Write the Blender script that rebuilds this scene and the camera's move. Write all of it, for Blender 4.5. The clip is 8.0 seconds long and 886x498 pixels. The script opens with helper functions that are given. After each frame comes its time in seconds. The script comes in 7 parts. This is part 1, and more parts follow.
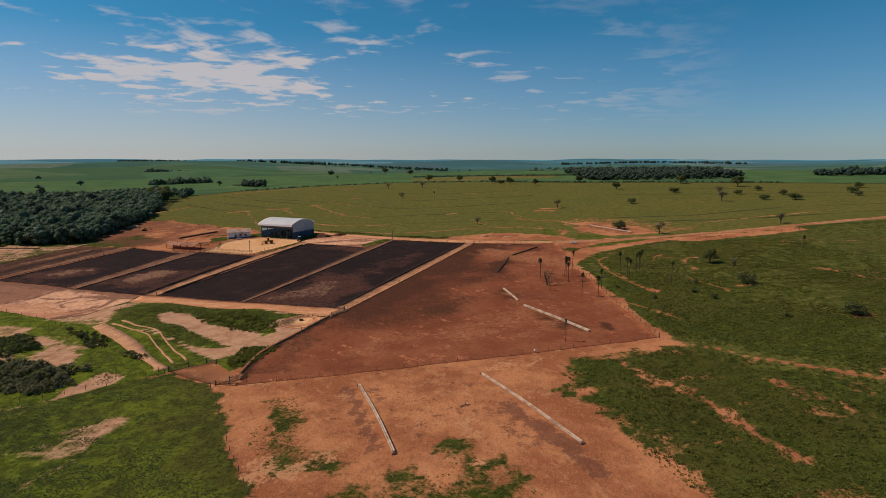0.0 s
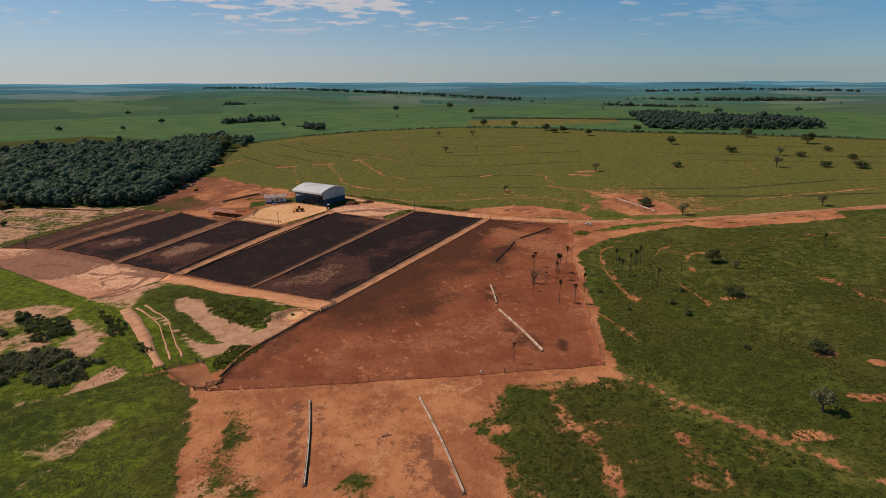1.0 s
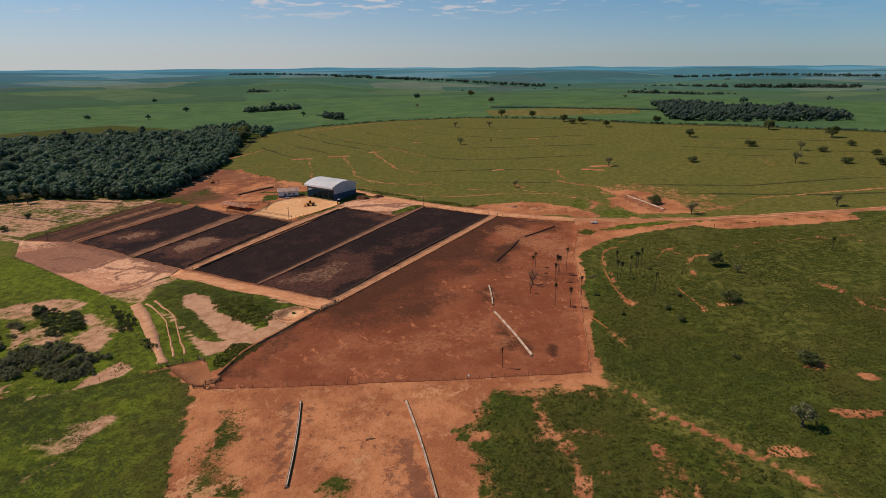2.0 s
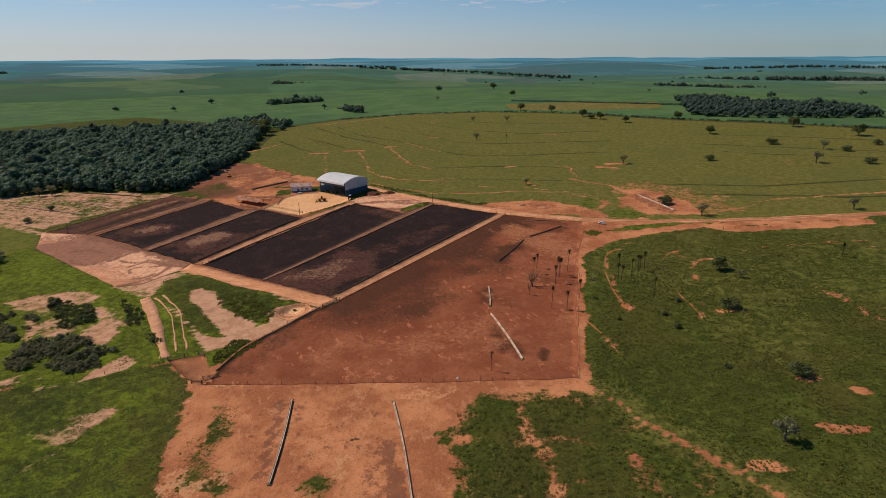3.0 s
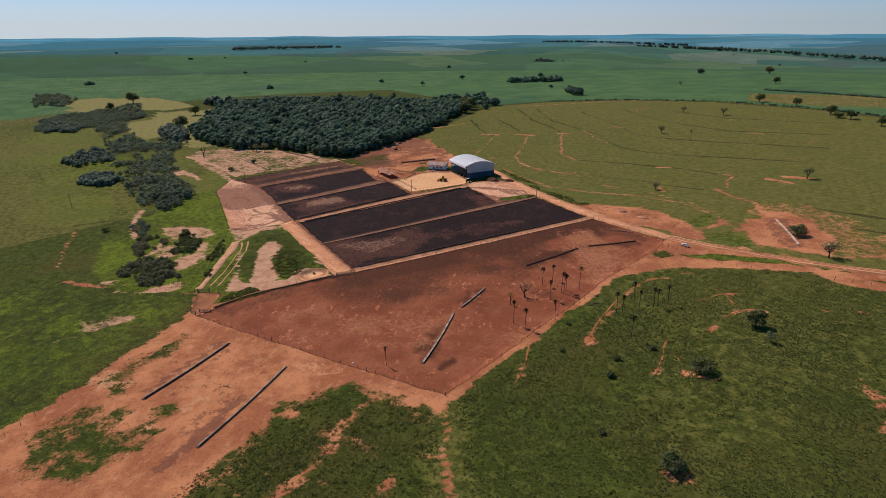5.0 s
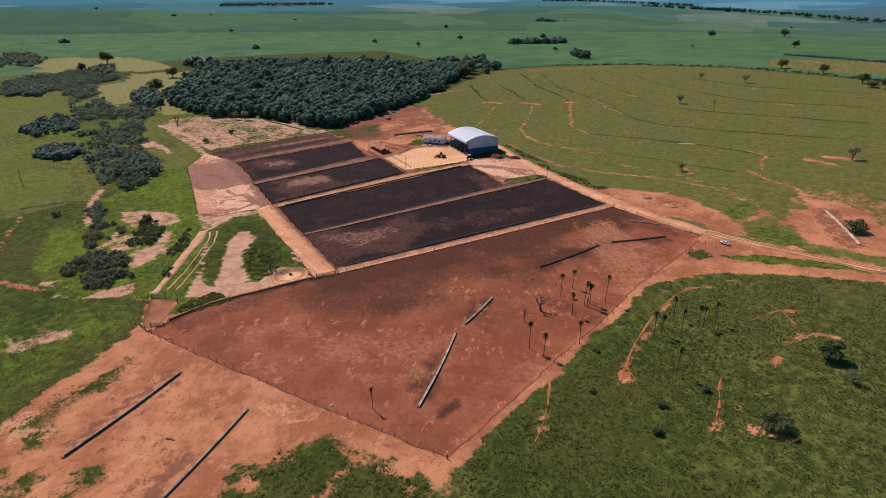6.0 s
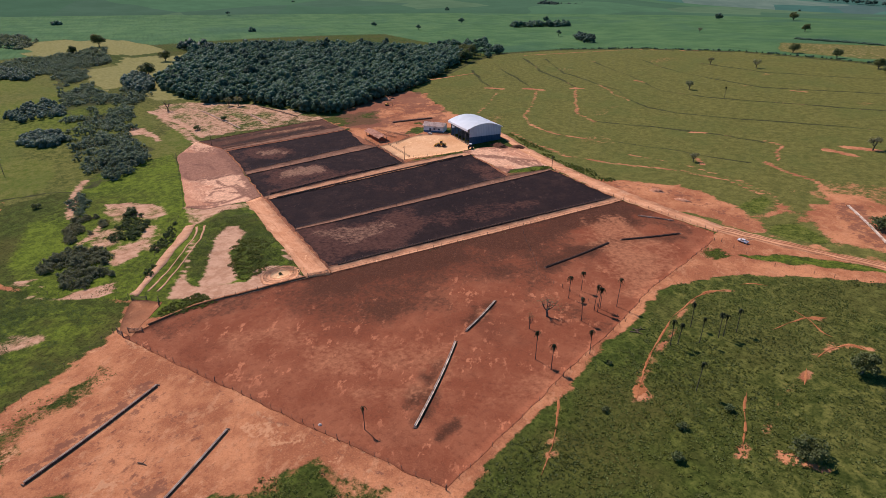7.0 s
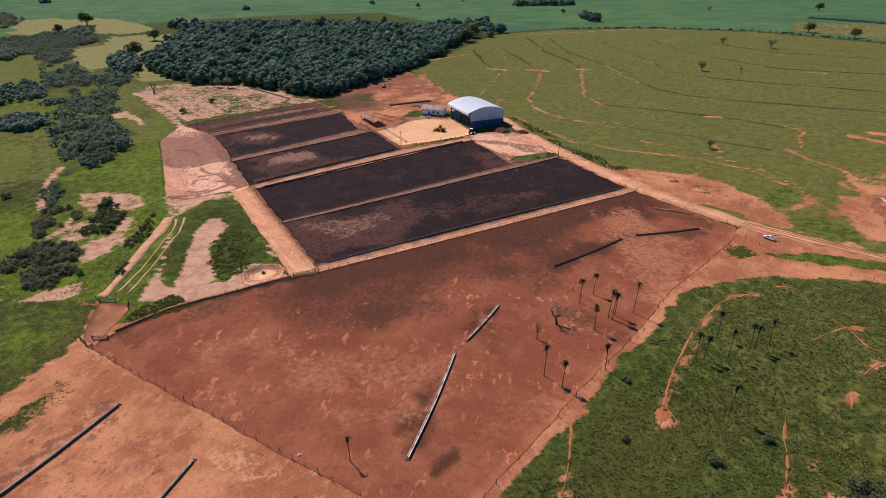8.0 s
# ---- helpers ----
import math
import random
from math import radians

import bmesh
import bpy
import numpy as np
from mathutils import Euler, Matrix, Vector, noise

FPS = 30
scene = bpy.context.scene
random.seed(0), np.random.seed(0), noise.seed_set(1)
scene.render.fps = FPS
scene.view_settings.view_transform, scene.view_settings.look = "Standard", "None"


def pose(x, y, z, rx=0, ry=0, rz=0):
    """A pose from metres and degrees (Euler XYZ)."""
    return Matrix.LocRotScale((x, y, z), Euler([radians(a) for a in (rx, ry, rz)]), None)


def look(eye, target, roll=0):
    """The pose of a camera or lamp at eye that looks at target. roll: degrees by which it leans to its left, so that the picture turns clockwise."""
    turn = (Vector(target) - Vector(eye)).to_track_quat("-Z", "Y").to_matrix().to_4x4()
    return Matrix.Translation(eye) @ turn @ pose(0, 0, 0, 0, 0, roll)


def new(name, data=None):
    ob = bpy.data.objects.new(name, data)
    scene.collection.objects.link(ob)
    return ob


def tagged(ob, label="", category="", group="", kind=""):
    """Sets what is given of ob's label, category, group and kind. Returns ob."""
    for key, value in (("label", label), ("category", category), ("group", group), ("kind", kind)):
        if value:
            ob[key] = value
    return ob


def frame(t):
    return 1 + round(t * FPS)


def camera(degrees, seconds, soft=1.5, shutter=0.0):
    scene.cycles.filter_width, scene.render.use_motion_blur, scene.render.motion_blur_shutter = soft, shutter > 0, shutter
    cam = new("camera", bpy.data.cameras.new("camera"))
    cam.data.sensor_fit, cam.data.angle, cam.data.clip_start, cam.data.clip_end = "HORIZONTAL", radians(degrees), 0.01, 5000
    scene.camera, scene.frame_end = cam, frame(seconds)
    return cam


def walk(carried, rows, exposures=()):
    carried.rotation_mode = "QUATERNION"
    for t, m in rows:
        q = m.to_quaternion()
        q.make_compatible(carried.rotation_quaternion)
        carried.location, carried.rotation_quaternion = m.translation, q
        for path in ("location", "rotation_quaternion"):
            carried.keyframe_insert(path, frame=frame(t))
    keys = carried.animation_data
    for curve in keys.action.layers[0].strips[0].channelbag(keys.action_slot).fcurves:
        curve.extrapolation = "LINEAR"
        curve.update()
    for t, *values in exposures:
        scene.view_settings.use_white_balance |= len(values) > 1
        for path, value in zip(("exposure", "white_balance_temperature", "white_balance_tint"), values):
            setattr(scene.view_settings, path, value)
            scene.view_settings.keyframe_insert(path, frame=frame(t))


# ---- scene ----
cam = camera(76.3, 8.0, soft=0.8)
SCALE = 0.53  # the plan's numbers below are multiplied by this
# seconds, place x y z on the plan, then pitch (90: level), roll and yaw in degrees
ROWS = [
    (0, 1.30, 1.85, 50.42, 81.112, 0.00, 0.348),
    (0.25, 8.13, 1.67, 58.31, 78.725, 0.07, 1.855),
    (0.5, 15.38, 1.60, 65.74, 76.525, 0.10, 3.567),
    (0.75, 24.60, 1.90, 72.29, 74.747, -0.04, 6.101),
    (1, 32.76, 2.29, 77.35, 73.438, -0.20, 8.430),
    (1.25, 36.35, 2.57, 79.62, 72.867, -0.27, 9.442),
    (1.5, 38.37, 2.82, 80.77, 72.599, -0.30, 10.020),
    (2, 41.74, 3.06, 83.25, 72.002, -0.35, 10.980),
    (2.5, 44.32, 3.33, 85.03, 71.578, -0.35, 11.737),
    (3, 50.46, 4.55, 86.89, 71.120, -0.30, 13.573),
    (3.25, 55.20, 5.49, 88.03, 70.826, -0.25, 14.983),
    (3.5, 61.62, 7.05, 89.07, 70.557, -0.20, 16.917),
    (3.6, 65.27, 7.96, 89.43, 70.460, -0.19, 18.015),
    (3.7, 69.68, 9.00, 89.82, 70.356, -0.19, 19.337),
    (3.8, 74.73, 10.33, 90.18, 70.258, -0.20, 20.864),
    (3.9, 80.32, 12.15, 90.48, 70.177, -0.20, 22.580),
    (4, 86.33, 14.60, 90.68, 70.124, -0.20, 24.467),
    (4.1, 92.71, 17.54, 90.78, 70.101, -0.20, 26.504),
    (4.2, 99.36, 20.66, 90.83, 70.093, -0.19, 28.644),
    (4.3, 106.06, 23.93, 90.86, 70.089, -0.18, 30.824),
    (4.4, 112.60, 27.32, 90.92, 70.074, -0.18, 32.983),
    (4.5, 118.77, 30.79, 91.05, 70.035, -0.20, 35.059),
    (4.6, 124.34, 34.55, 91.29, 69.952, -0.24, 37.031),
    (4.7, 129.43, 38.32, 91.58, 69.855, -0.30, 38.884),
    (4.8, 133.19, 41.93, 91.78, 69.701, -0.33, 40.419),
    (4.9, 134.82, 45.67, 91.90, 69.426, -0.34, 41.510),
    (5, 134.66, 49.49, 91.96, 69.054, -0.33, 42.219),
    (5.1, 133.06, 53.29, 91.95, 68.613, -0.30, 42.610),
    (5.2, 130.39, 56.99, 91.88, 68.126, -0.26, 42.744),
    (5.3, 127.00, 60.52, 91.78, 67.620, -0.20, 42.686),
    (5.4, 123.24, 63.80, 91.63, 67.120, -0.14, 42.496),
    (5.5, 119.46, 66.74, 91.46, 66.652, -0.08, 42.238),
    (5.6, 116.03, 69.28, 91.27, 66.242, -0.02, 41.976),
    (5.7, 113.30, 71.32, 91.08, 65.915, 0.05, 41.771),
    (5.8, 111.62, 72.78, 90.88, 65.696, 0.10, 41.686),
    (6, 109.54, 75.09, 90.49, 65.385, 0.20, 41.678),
    (6.5, 104.99, 80.49, 90.00, 64.512, 0.20, 41.723),
    (7, 101.42, 84.63, 89.28, 63.889, 0.30, 41.726),
    (7.5, 98.56, 87.96, 88.52, 63.406, 0.30, 41.689),
    (8, 91.28, 96.86, 86.12, 62.151, 0.40, 41.744),
]
# stops and white balance as the film's own exposure drifts
walk(cam, [(t, Matrix.Translation(Vector((x, y, z)) * SCALE) @ pose(0, 0, 0, 0, 0, yaw) @ pose(0, 0, 0, pitch, 0, 0) @ pose(0, 0, 0, 0, 0, roll)) for t, x, y, z, pitch, roll, yaw in ROWS],
     [(0.0, -0.42, 7300, 21), (1.5, -0.28, 7200, 22), (3.5, -0.24, 7000, 22), (4.5, -0.24, 6700, 22), (6.0, 0.10, 6150, 24), (8.0, 0.18, 6100, 25)])

# ---- world, sun and exposure ----
SUN_AT = Vector((-0.655, 0.09, 0.75)).normalized()
world = bpy.data.worlds.new("world")
scene.world = world
world.use_nodes = True
wn, wl = world.node_tree.nodes, world.node_tree.links
wn.clear()
w_out = wn.new("ShaderNodeOutputWorld")
w_bg = wn.new("ShaderNodeBackground")
w_bg.inputs["Strength"].default_value = 0.078
w_co = wn.new("ShaderNodeTexCoord")
w_sep = wn.new("ShaderNodeSeparateXYZ")
w_max = wn.new("ShaderNodeMath")
w_max.operation = "MAXIMUM"
w_max.inputs[1].default_value = 0.012
w_com = wn.new("ShaderNodeCombineXYZ")
w_sky = wn.new("ShaderNodeTexSky")
w_sky.sky_type, w_sky.sun_disc = "NISHITA", False
w_sky.sun_elevation = math.asin(SUN_AT.z)
w_sky.sun_rotation = math.atan2(SUN_AT.x, SUN_AT.y)
w_sky.air_density, w_sky.dust_density, w_sky.ozone_density = 1.1, 0.25, 4.0
wl.new(w_co.outputs["Generated"], w_sep.inputs[0])
wl.new(w_sep.outputs["Z"], w_max.inputs[0])
for axis in "XY":
    wl.new(w_sep.outputs[axis], w_com.inputs[axis])
wl.new(w_max.outputs[0], w_com.inputs["Z"])
wl.new(w_com.outputs[0], w_sky.inputs["Vector"])
# fair-weather cloud sheet, in perspective: direction over height
w_div = wn.new("ShaderNodeVectorMath")
w_div.operation = "DIVIDE"
w_lift = wn.new("ShaderNodeMath")
w_lift.operation = "ADD"
w_lift.inputs[1].default_value = 0.06
w_com2 = wn.new("ShaderNodeCombineXYZ")
wl.new(w_max.outputs[0], w_lift.inputs[0])
for axis in "XYZ":
    wl.new(w_lift.outputs[0], w_com2.inputs[axis])
wl.new(w_com.outputs[0], w_div.inputs[0])
wl.new(w_com2.outputs[0], w_div.inputs[1])
w_noise = wn.new("ShaderNodeTexNoise")
w_noise.inputs["Scale"].default_value = 3.1
w_noise.inputs["Detail"].default_value = 7.0
w_noise.inputs["Roughness"].default_value = 0.56
w_noise.inputs["Distortion"].default_value = 0.3
wl.new(w_div.outputs[0], w_noise.inputs["Vector"])
w_big = wn.new("ShaderNodeTexNoise")
w_big.inputs["Scale"].default_value = 0.55
w_big.inputs["Detail"].default_value = 2.0
wl.new(w_div.outputs[0], w_big.inputs["Vector"])
w_add = wn.new("ShaderNodeMath")
w_add.operation = "MULTIPLY_ADD"
w_add.inputs[1].default_value = 0.9
wl.new(w_big.outputs["Fac"], w_add.inputs[0])
wl.new(w_noise.outputs["Fac"], w_add.inputs[2])
w_ramp = wn.new("ShaderNodeMapRange")
w_ramp.interpolation_type = "SMOOTHSTEP"
w_ramp.inputs["From Min"].default_value, w_ramp.inputs["From Max"].default_value = 0.96, 1.14
w_ramp.inputs["To Max"].default_value = 0.8
wl.new(w_add.outputs[0], w_ramp.inputs["Value"])
# more of the sheet stands over the valley to the west
w_side = wn.new("ShaderNodeMapRange")
w_side.inputs["From Min"].default_value, w_side.inputs["From Max"].default_value = 0.45, -0.15
wl.new(w_sep.outputs["X"], w_side.inputs["Value"])
w_low = wn.new("ShaderNodeMapRange")
w_low.inputs["From Min"].default_value, w_low.inputs["From Max"].default_value = 0.045, 0.10
wl.new(w_sep.outputs["Z"], w_low.inputs["Value"])
w_thin = wn.new("ShaderNodeMapRange")
w_thin.inputs["From Min"].default_value, w_thin.inputs["From Max"].default_value = 0.17, 0.24
w_thin.inputs["To Min"].default_value, w_thin.inputs["To Max"].default_value = 1.0, 0.3
wl.new(w_sep.outputs["Z"], w_thin.inputs["Value"])
w_belt = wn.new("ShaderNodeMath")
w_belt.operation = "MULTIPLY"
wl.new(w_low.outputs[0], w_belt.inputs[0])
wl.new(w_thin.outputs[0], w_belt.inputs[1])
w_both = wn.new("ShaderNodeMath")
w_both.operation = "MULTIPLY"
wl.new(w_belt.outputs[0], w_both.inputs[0])
wl.new(w_side.outputs[0], w_both.inputs[1])
w_much = wn.new("ShaderNodeMath")
w_much.operation = "MULTIPLY"
wl.new(w_ramp.outputs[0], w_much.inputs[0])
wl.new(w_both.outputs[0], w_much.inputs[1])
# clear air: deeper blue overhead, pale at the rim
w_high = wn.new("ShaderNodeMapRange")
w_high.inputs["From Min"].default_value, w_high.inputs["From Max"].default_value = 0.03, 0.22
wl.new(w_sep.outputs["Z"], w_high.inputs["Value"])
w_gain = wn.new("ShaderNodeMix")
w_gain.data_type = "RGBA"
w_gain.inputs[6].default_value, w_gain.inputs[7].default_value = (0.66, 1.01, 1.44, 1), (0.15, 0.95, 1.24, 1)
wl.new(w_high.outputs[0], w_gain.inputs[0])
w_tone = wn.new("ShaderNodeMix")
w_tone.data_type, w_tone.blend_type = "RGBA", "MULTIPLY"
w_tone.inputs[0].default_value = 1.0
wl.new(w_sky.outputs[0], w_tone.inputs[6])
wl.new(w_gain.outputs[2], w_tone.inputs[7])
# a thin white veil low over the west
w_veil = wn.new("ShaderNodeMapRange")
w_veil.inputs["From Min"].default_value, w_veil.inputs["From Max"].default_value = 0.0, 0.20
w_veil.inputs["To Min"].default_value, w_veil.inputs["To Max"].default_value = 0.42, 0.0
wl.new(w_sep.outputs["Z"], w_veil.inputs["Value"])
w_west = wn.new("ShaderNodeMapRange")
w_west.inputs["From Min"].default_value, w_west.inputs["From Max"].default_value = 0.35, -0.45
wl.new(w_sep.outputs["X"], w_west.inputs["Value"])
w_sheet = wn.new("ShaderNodeMath")
w_sheet.operation = "MULTIPLY"
wl.new(w_veil.outputs[0], w_sheet.inputs[0])
wl.new(w_west.outputs[0], w_sheet.inputs[1])
w_most = wn.new("ShaderNodeMath")
w_most.operation = "MAXIMUM"
wl.new(w_much.outputs[0], w_most.inputs[0])
wl.new(w_sheet.outputs[0], w_most.inputs[1])
w_mix = wn.new("ShaderNodeMix")
w_mix.data_type = "RGBA"
w_mix.inputs[7].default_value = (9.0, 9.2, 9.4, 1)
wl.new(w_most.outputs[0], w_mix.inputs[0])
wl.new(w_tone.outputs[2], w_mix.inputs[6])
wl.new(w_mix.outputs[2], w_bg.inputs["Color"])
wl.new(w_bg.outputs[0], w_out.inputs["Surface"])

sun = new("sun", bpy.data.lights.new("sun", "SUN"))
sun.data.energy, sun.data.angle, sun.data.color = 5.0, radians(0.53), (1.0, 0.91, 0.78)
sun.matrix_world = look(SUN_AT * 400, (0, 0, 0))


# ---- the lie of the land ----
def smooth(a, b, x):
    t = np.clip((x - a) / (b - a), 0, 1)
    return t * t * (3 - 2 * t)


def height(x, y):
    """Height of the ground at x, y (numbers or arrays): a gentle slope, a pasture hill, and rolling country behind."""
    x, y = np.asarray(x, float), np.asarray(y, float)
    u, v = 2.2 * np.tanh(x / 440), (y - 200) / 200
    v = np.where(v > 0, 3 * np.tanh(v / 3), 0.8 * np.tanh(v / 0.8))
    near = (4.70 + 9.33 * u + 6.16 * v + 4.66 * u * u - 4.30 * u * v + 4.70 * v * v
            + 0.04 * u**3 - 2.40 * u * u * v + 1.61 * u * v * v - 1.23 * v**3)
    r = np.hypot(x, y - 250)
    far = (20 + 24 * smooth(700, 5000, r) + 11 * np.sin(x / 310 + 1) * np.sin(y / 420 + 0.5) + 6 * np.sin(x / 190 - y / 260))
    w = smooth(600, 1100, r)
    for mx, my, reach in ((-97, 181, 8), (-62, 173, 7), (-82, 160, 7)):
        near = near + 1.7 * np.exp(-((x - mx) ** 2 + (y - my) ** 2) / (2 * reach * reach))
    return near * (1 - w) + far * w


def up(x, y, dz=0.0):
    return Vector((x, y, float(height(x, y)) + dz))


def vnoise(x, y, size, seed=0):
    """Smooth value noise in -1..1 with features of that size in metres."""
    x, y = np.asarray(x, float) / size + seed * 17.31, np.asarray(y, float) / size - seed * 9.17
    i, j = np.floor(x), np.floor(y)
    u, v = x - i, y - j
    u, v = u * u * (3 - 2 * u), v * v * (3 - 2 * v)

    def h(a, b):
        s = np.sin(a * 127.1 + b * 311.7 + seed * 7.7) * 43758.5453
        return 2 * (s - np.floor(s)) - 1

    return (h(i, j) * (1 - u) + h(i + 1, j) * u) * (1 - v) + (h(i, j + 1) * (1 - u) + h(i + 1, j + 1) * u) * v


def line_gap(x, y, pts):
    """Distance from every x, y to a line through the points."""
    best = np.full(np.shape(x), 1e9)
    for (ax, ay), (bx, by) in zip(pts, pts[1:]):
        dx, dy = bx - ax, by - ay
        t = np.clip(((x - ax) * dx + (y - ay) * dy) / (dx * dx + dy * dy), 0, 1)
        best = np.minimum(best, np.hypot(x - ax - t * dx, y - ay - t * dy))
    return best


def inside(x, y, pts):
    """Signed distance: positive inside the outline."""
    odd = np.zeros(np.shape(x), bool)
    for (ax, ay), (bx, by) in zip(pts, pts[1:] + pts[:1]):
        cross = (ay > y) != (by > y)
        at = ax + (y - ay) * (bx - ax) / (by - ay if by != ay else 1e-9)
        odd ^= cross & (x < at)
    gap = line_gap(x, y, pts + pts[:1])
    return np.where(odd, gap, -gap)


# ---- materials ----
def material(name):
    m = bpy.data.materials.new(name)
    m.use_nodes = True
    n = m.node_tree.nodes
    return m, n, m.node_tree.links, n["Principled BSDF"]


def noise_node(n, l, scale, detail=5.0, rough=0.55, vector=None, stretch=None):
    co = n.new("ShaderNodeNewGeometry")
    tex = n.new("ShaderNodeTexNoise")
    tex.inputs["Scale"].default_value = scale / SCALE
    tex.inputs["Detail"].default_value = detail
    tex.inputs["Roughness"].default_value = rough
    source = vector or co.outputs["Position"]
    if stretch:
        mp = n.new("ShaderNodeMapping")
        mp.vector_type = "TEXTURE"
        mp.inputs["Scale"].default_value = tuple(1 / v for v in stretch[:3])
        mp.inputs["Rotation"].default_value = (0, 0, stretch[3])
        l.new(source, mp.inputs["Vector"])
        source = mp.outputs[0]
    l.new(source, tex.inputs["Vector"])
    return tex.outputs["Fac"]


def ramp(n, l, value, lo, hi, to=1.0, frm=0.0):
    r = n.new("ShaderNodeMapRange")
    r.interpolation_type = "SMOOTHSTEP"
    for key, v in (("From Min", lo), ("From Max", hi), ("To Min", frm), ("To Max", to)):
        r.inputs[key].default_value = v
    l.new(value, r.inputs["Value"])
    return r.outputs[0]


def blend(n, l, fac, a, b, how="MIX"):
    m = n.new("ShaderNodeMix")
    m.data_type, m.blend_type = "RGBA", how
    for k, v in ((0, fac), (6, a), (7, b)):
        if isinstance(v, (int, float)):
            m.inputs[k].default_value = v
        elif isinstance(v, tuple):
            m.inputs[k].default_value = (*v, 1)
        else:
            l.new(v, m.inputs[k])
    return m.outputs[2]


def maths(n, l, op, a, b):
    m = n.new("ShaderNodeMath")
    m.operation = op
    for k, v in ((0, a), (1, b)):
        if isinstance(v, (int, float)):
            m.inputs[k].default_value = v
        else:
            l.new(v, m.inputs[k])
    return m.outputs[0]


def relief(n, l, bsdf, value, strength=0.4, size=0.2):
    b = n.new("ShaderNodeBump")
    b.inputs["Strength"].default_value, b.inputs["Distance"].default_value = strength, size * SCALE
    l.new(value, b.inputs["Height"])
    l.new(b.outputs[0], bsdf.inputs["Normal"])


def speckled(name, a, b, scale, rough=0.9, c=None, cscale=0.05, lo=0.35, hi=0.65, bump=0.0, metal=0.0, own=0.0, size=0.1, spec=0.2):
    """Two tones of one surface in grain and a third in larger stains; own: how far each piece differs from the next."""
    m, n, l, p = material(name)
    grain = noise_node(n, l, scale)
    col = blend(n, l, ramp(n, l, grain, lo, hi), a, b)
    if c:
        col = blend(n, l, ramp(n, l, noise_node(n, l, cscale, 4), 0.42, 0.66), col, c)
    if own:
        info = n.new("ShaderNodeObjectInfo")
        col = blend(n, l, ramp(n, l, info.outputs["Random"], 0, 1, own), col, tuple(min(1, v * 1.9) for v in b))
    l.new(col, p.inputs["Base Color"])
    p.inputs["Roughness"].default_value, p.inputs["Metallic"].default_value = rough, metal
    p.inputs["Specular IOR Level"].default_value = spec
    if bump:
        relief(n, l, p, grain, bump, size)
    return m


def foliage(name, a, b, scale=0.35, own=0.4):
    """Leaves: tone differs from clump to clump and from plant to plant."""
    m, n, l, p = material(name)
    geo = n.new("ShaderNodeNewGeometry")
    info = n.new("ShaderNodeObjectInfo")
    col = blend(n, l, geo.outputs["Random Per Island"], a, b)
    col = blend(n, l, ramp(n, l, noise_node(n, l, scale, 2), 0.35, 0.7, 0.6), col, tuple(0.55 * v for v in a))
    col = blend(n, l, ramp(n, l, info.outputs["Random"], 0, 1, own), col, (b[0] * 1.2, b[1] * 0.95, b[2] * 0.8))
    l.new(col, p.inputs["Base Color"])
    p.inputs["Roughness"].default_value = 0.65
    p.inputs["Specular IOR Level"].default_value = 0.25
    thin = n.new("ShaderNodeBsdfTranslucent")
    both = n.new("ShaderNodeMixShader")
    both.inputs[0].default_value = 0.35
    l.new(blend(n, l, 1.0, col, (1.25, 1.25, 0.7), "MULTIPLY"), thin.inputs["Color"])
    l.new(p.outputs[0], both.inputs[1])
    l.new(thin.outputs[0], both.inputs[2])
    l.new(both.outputs[0], n["Material Output"].inputs["Surface"])
    return m


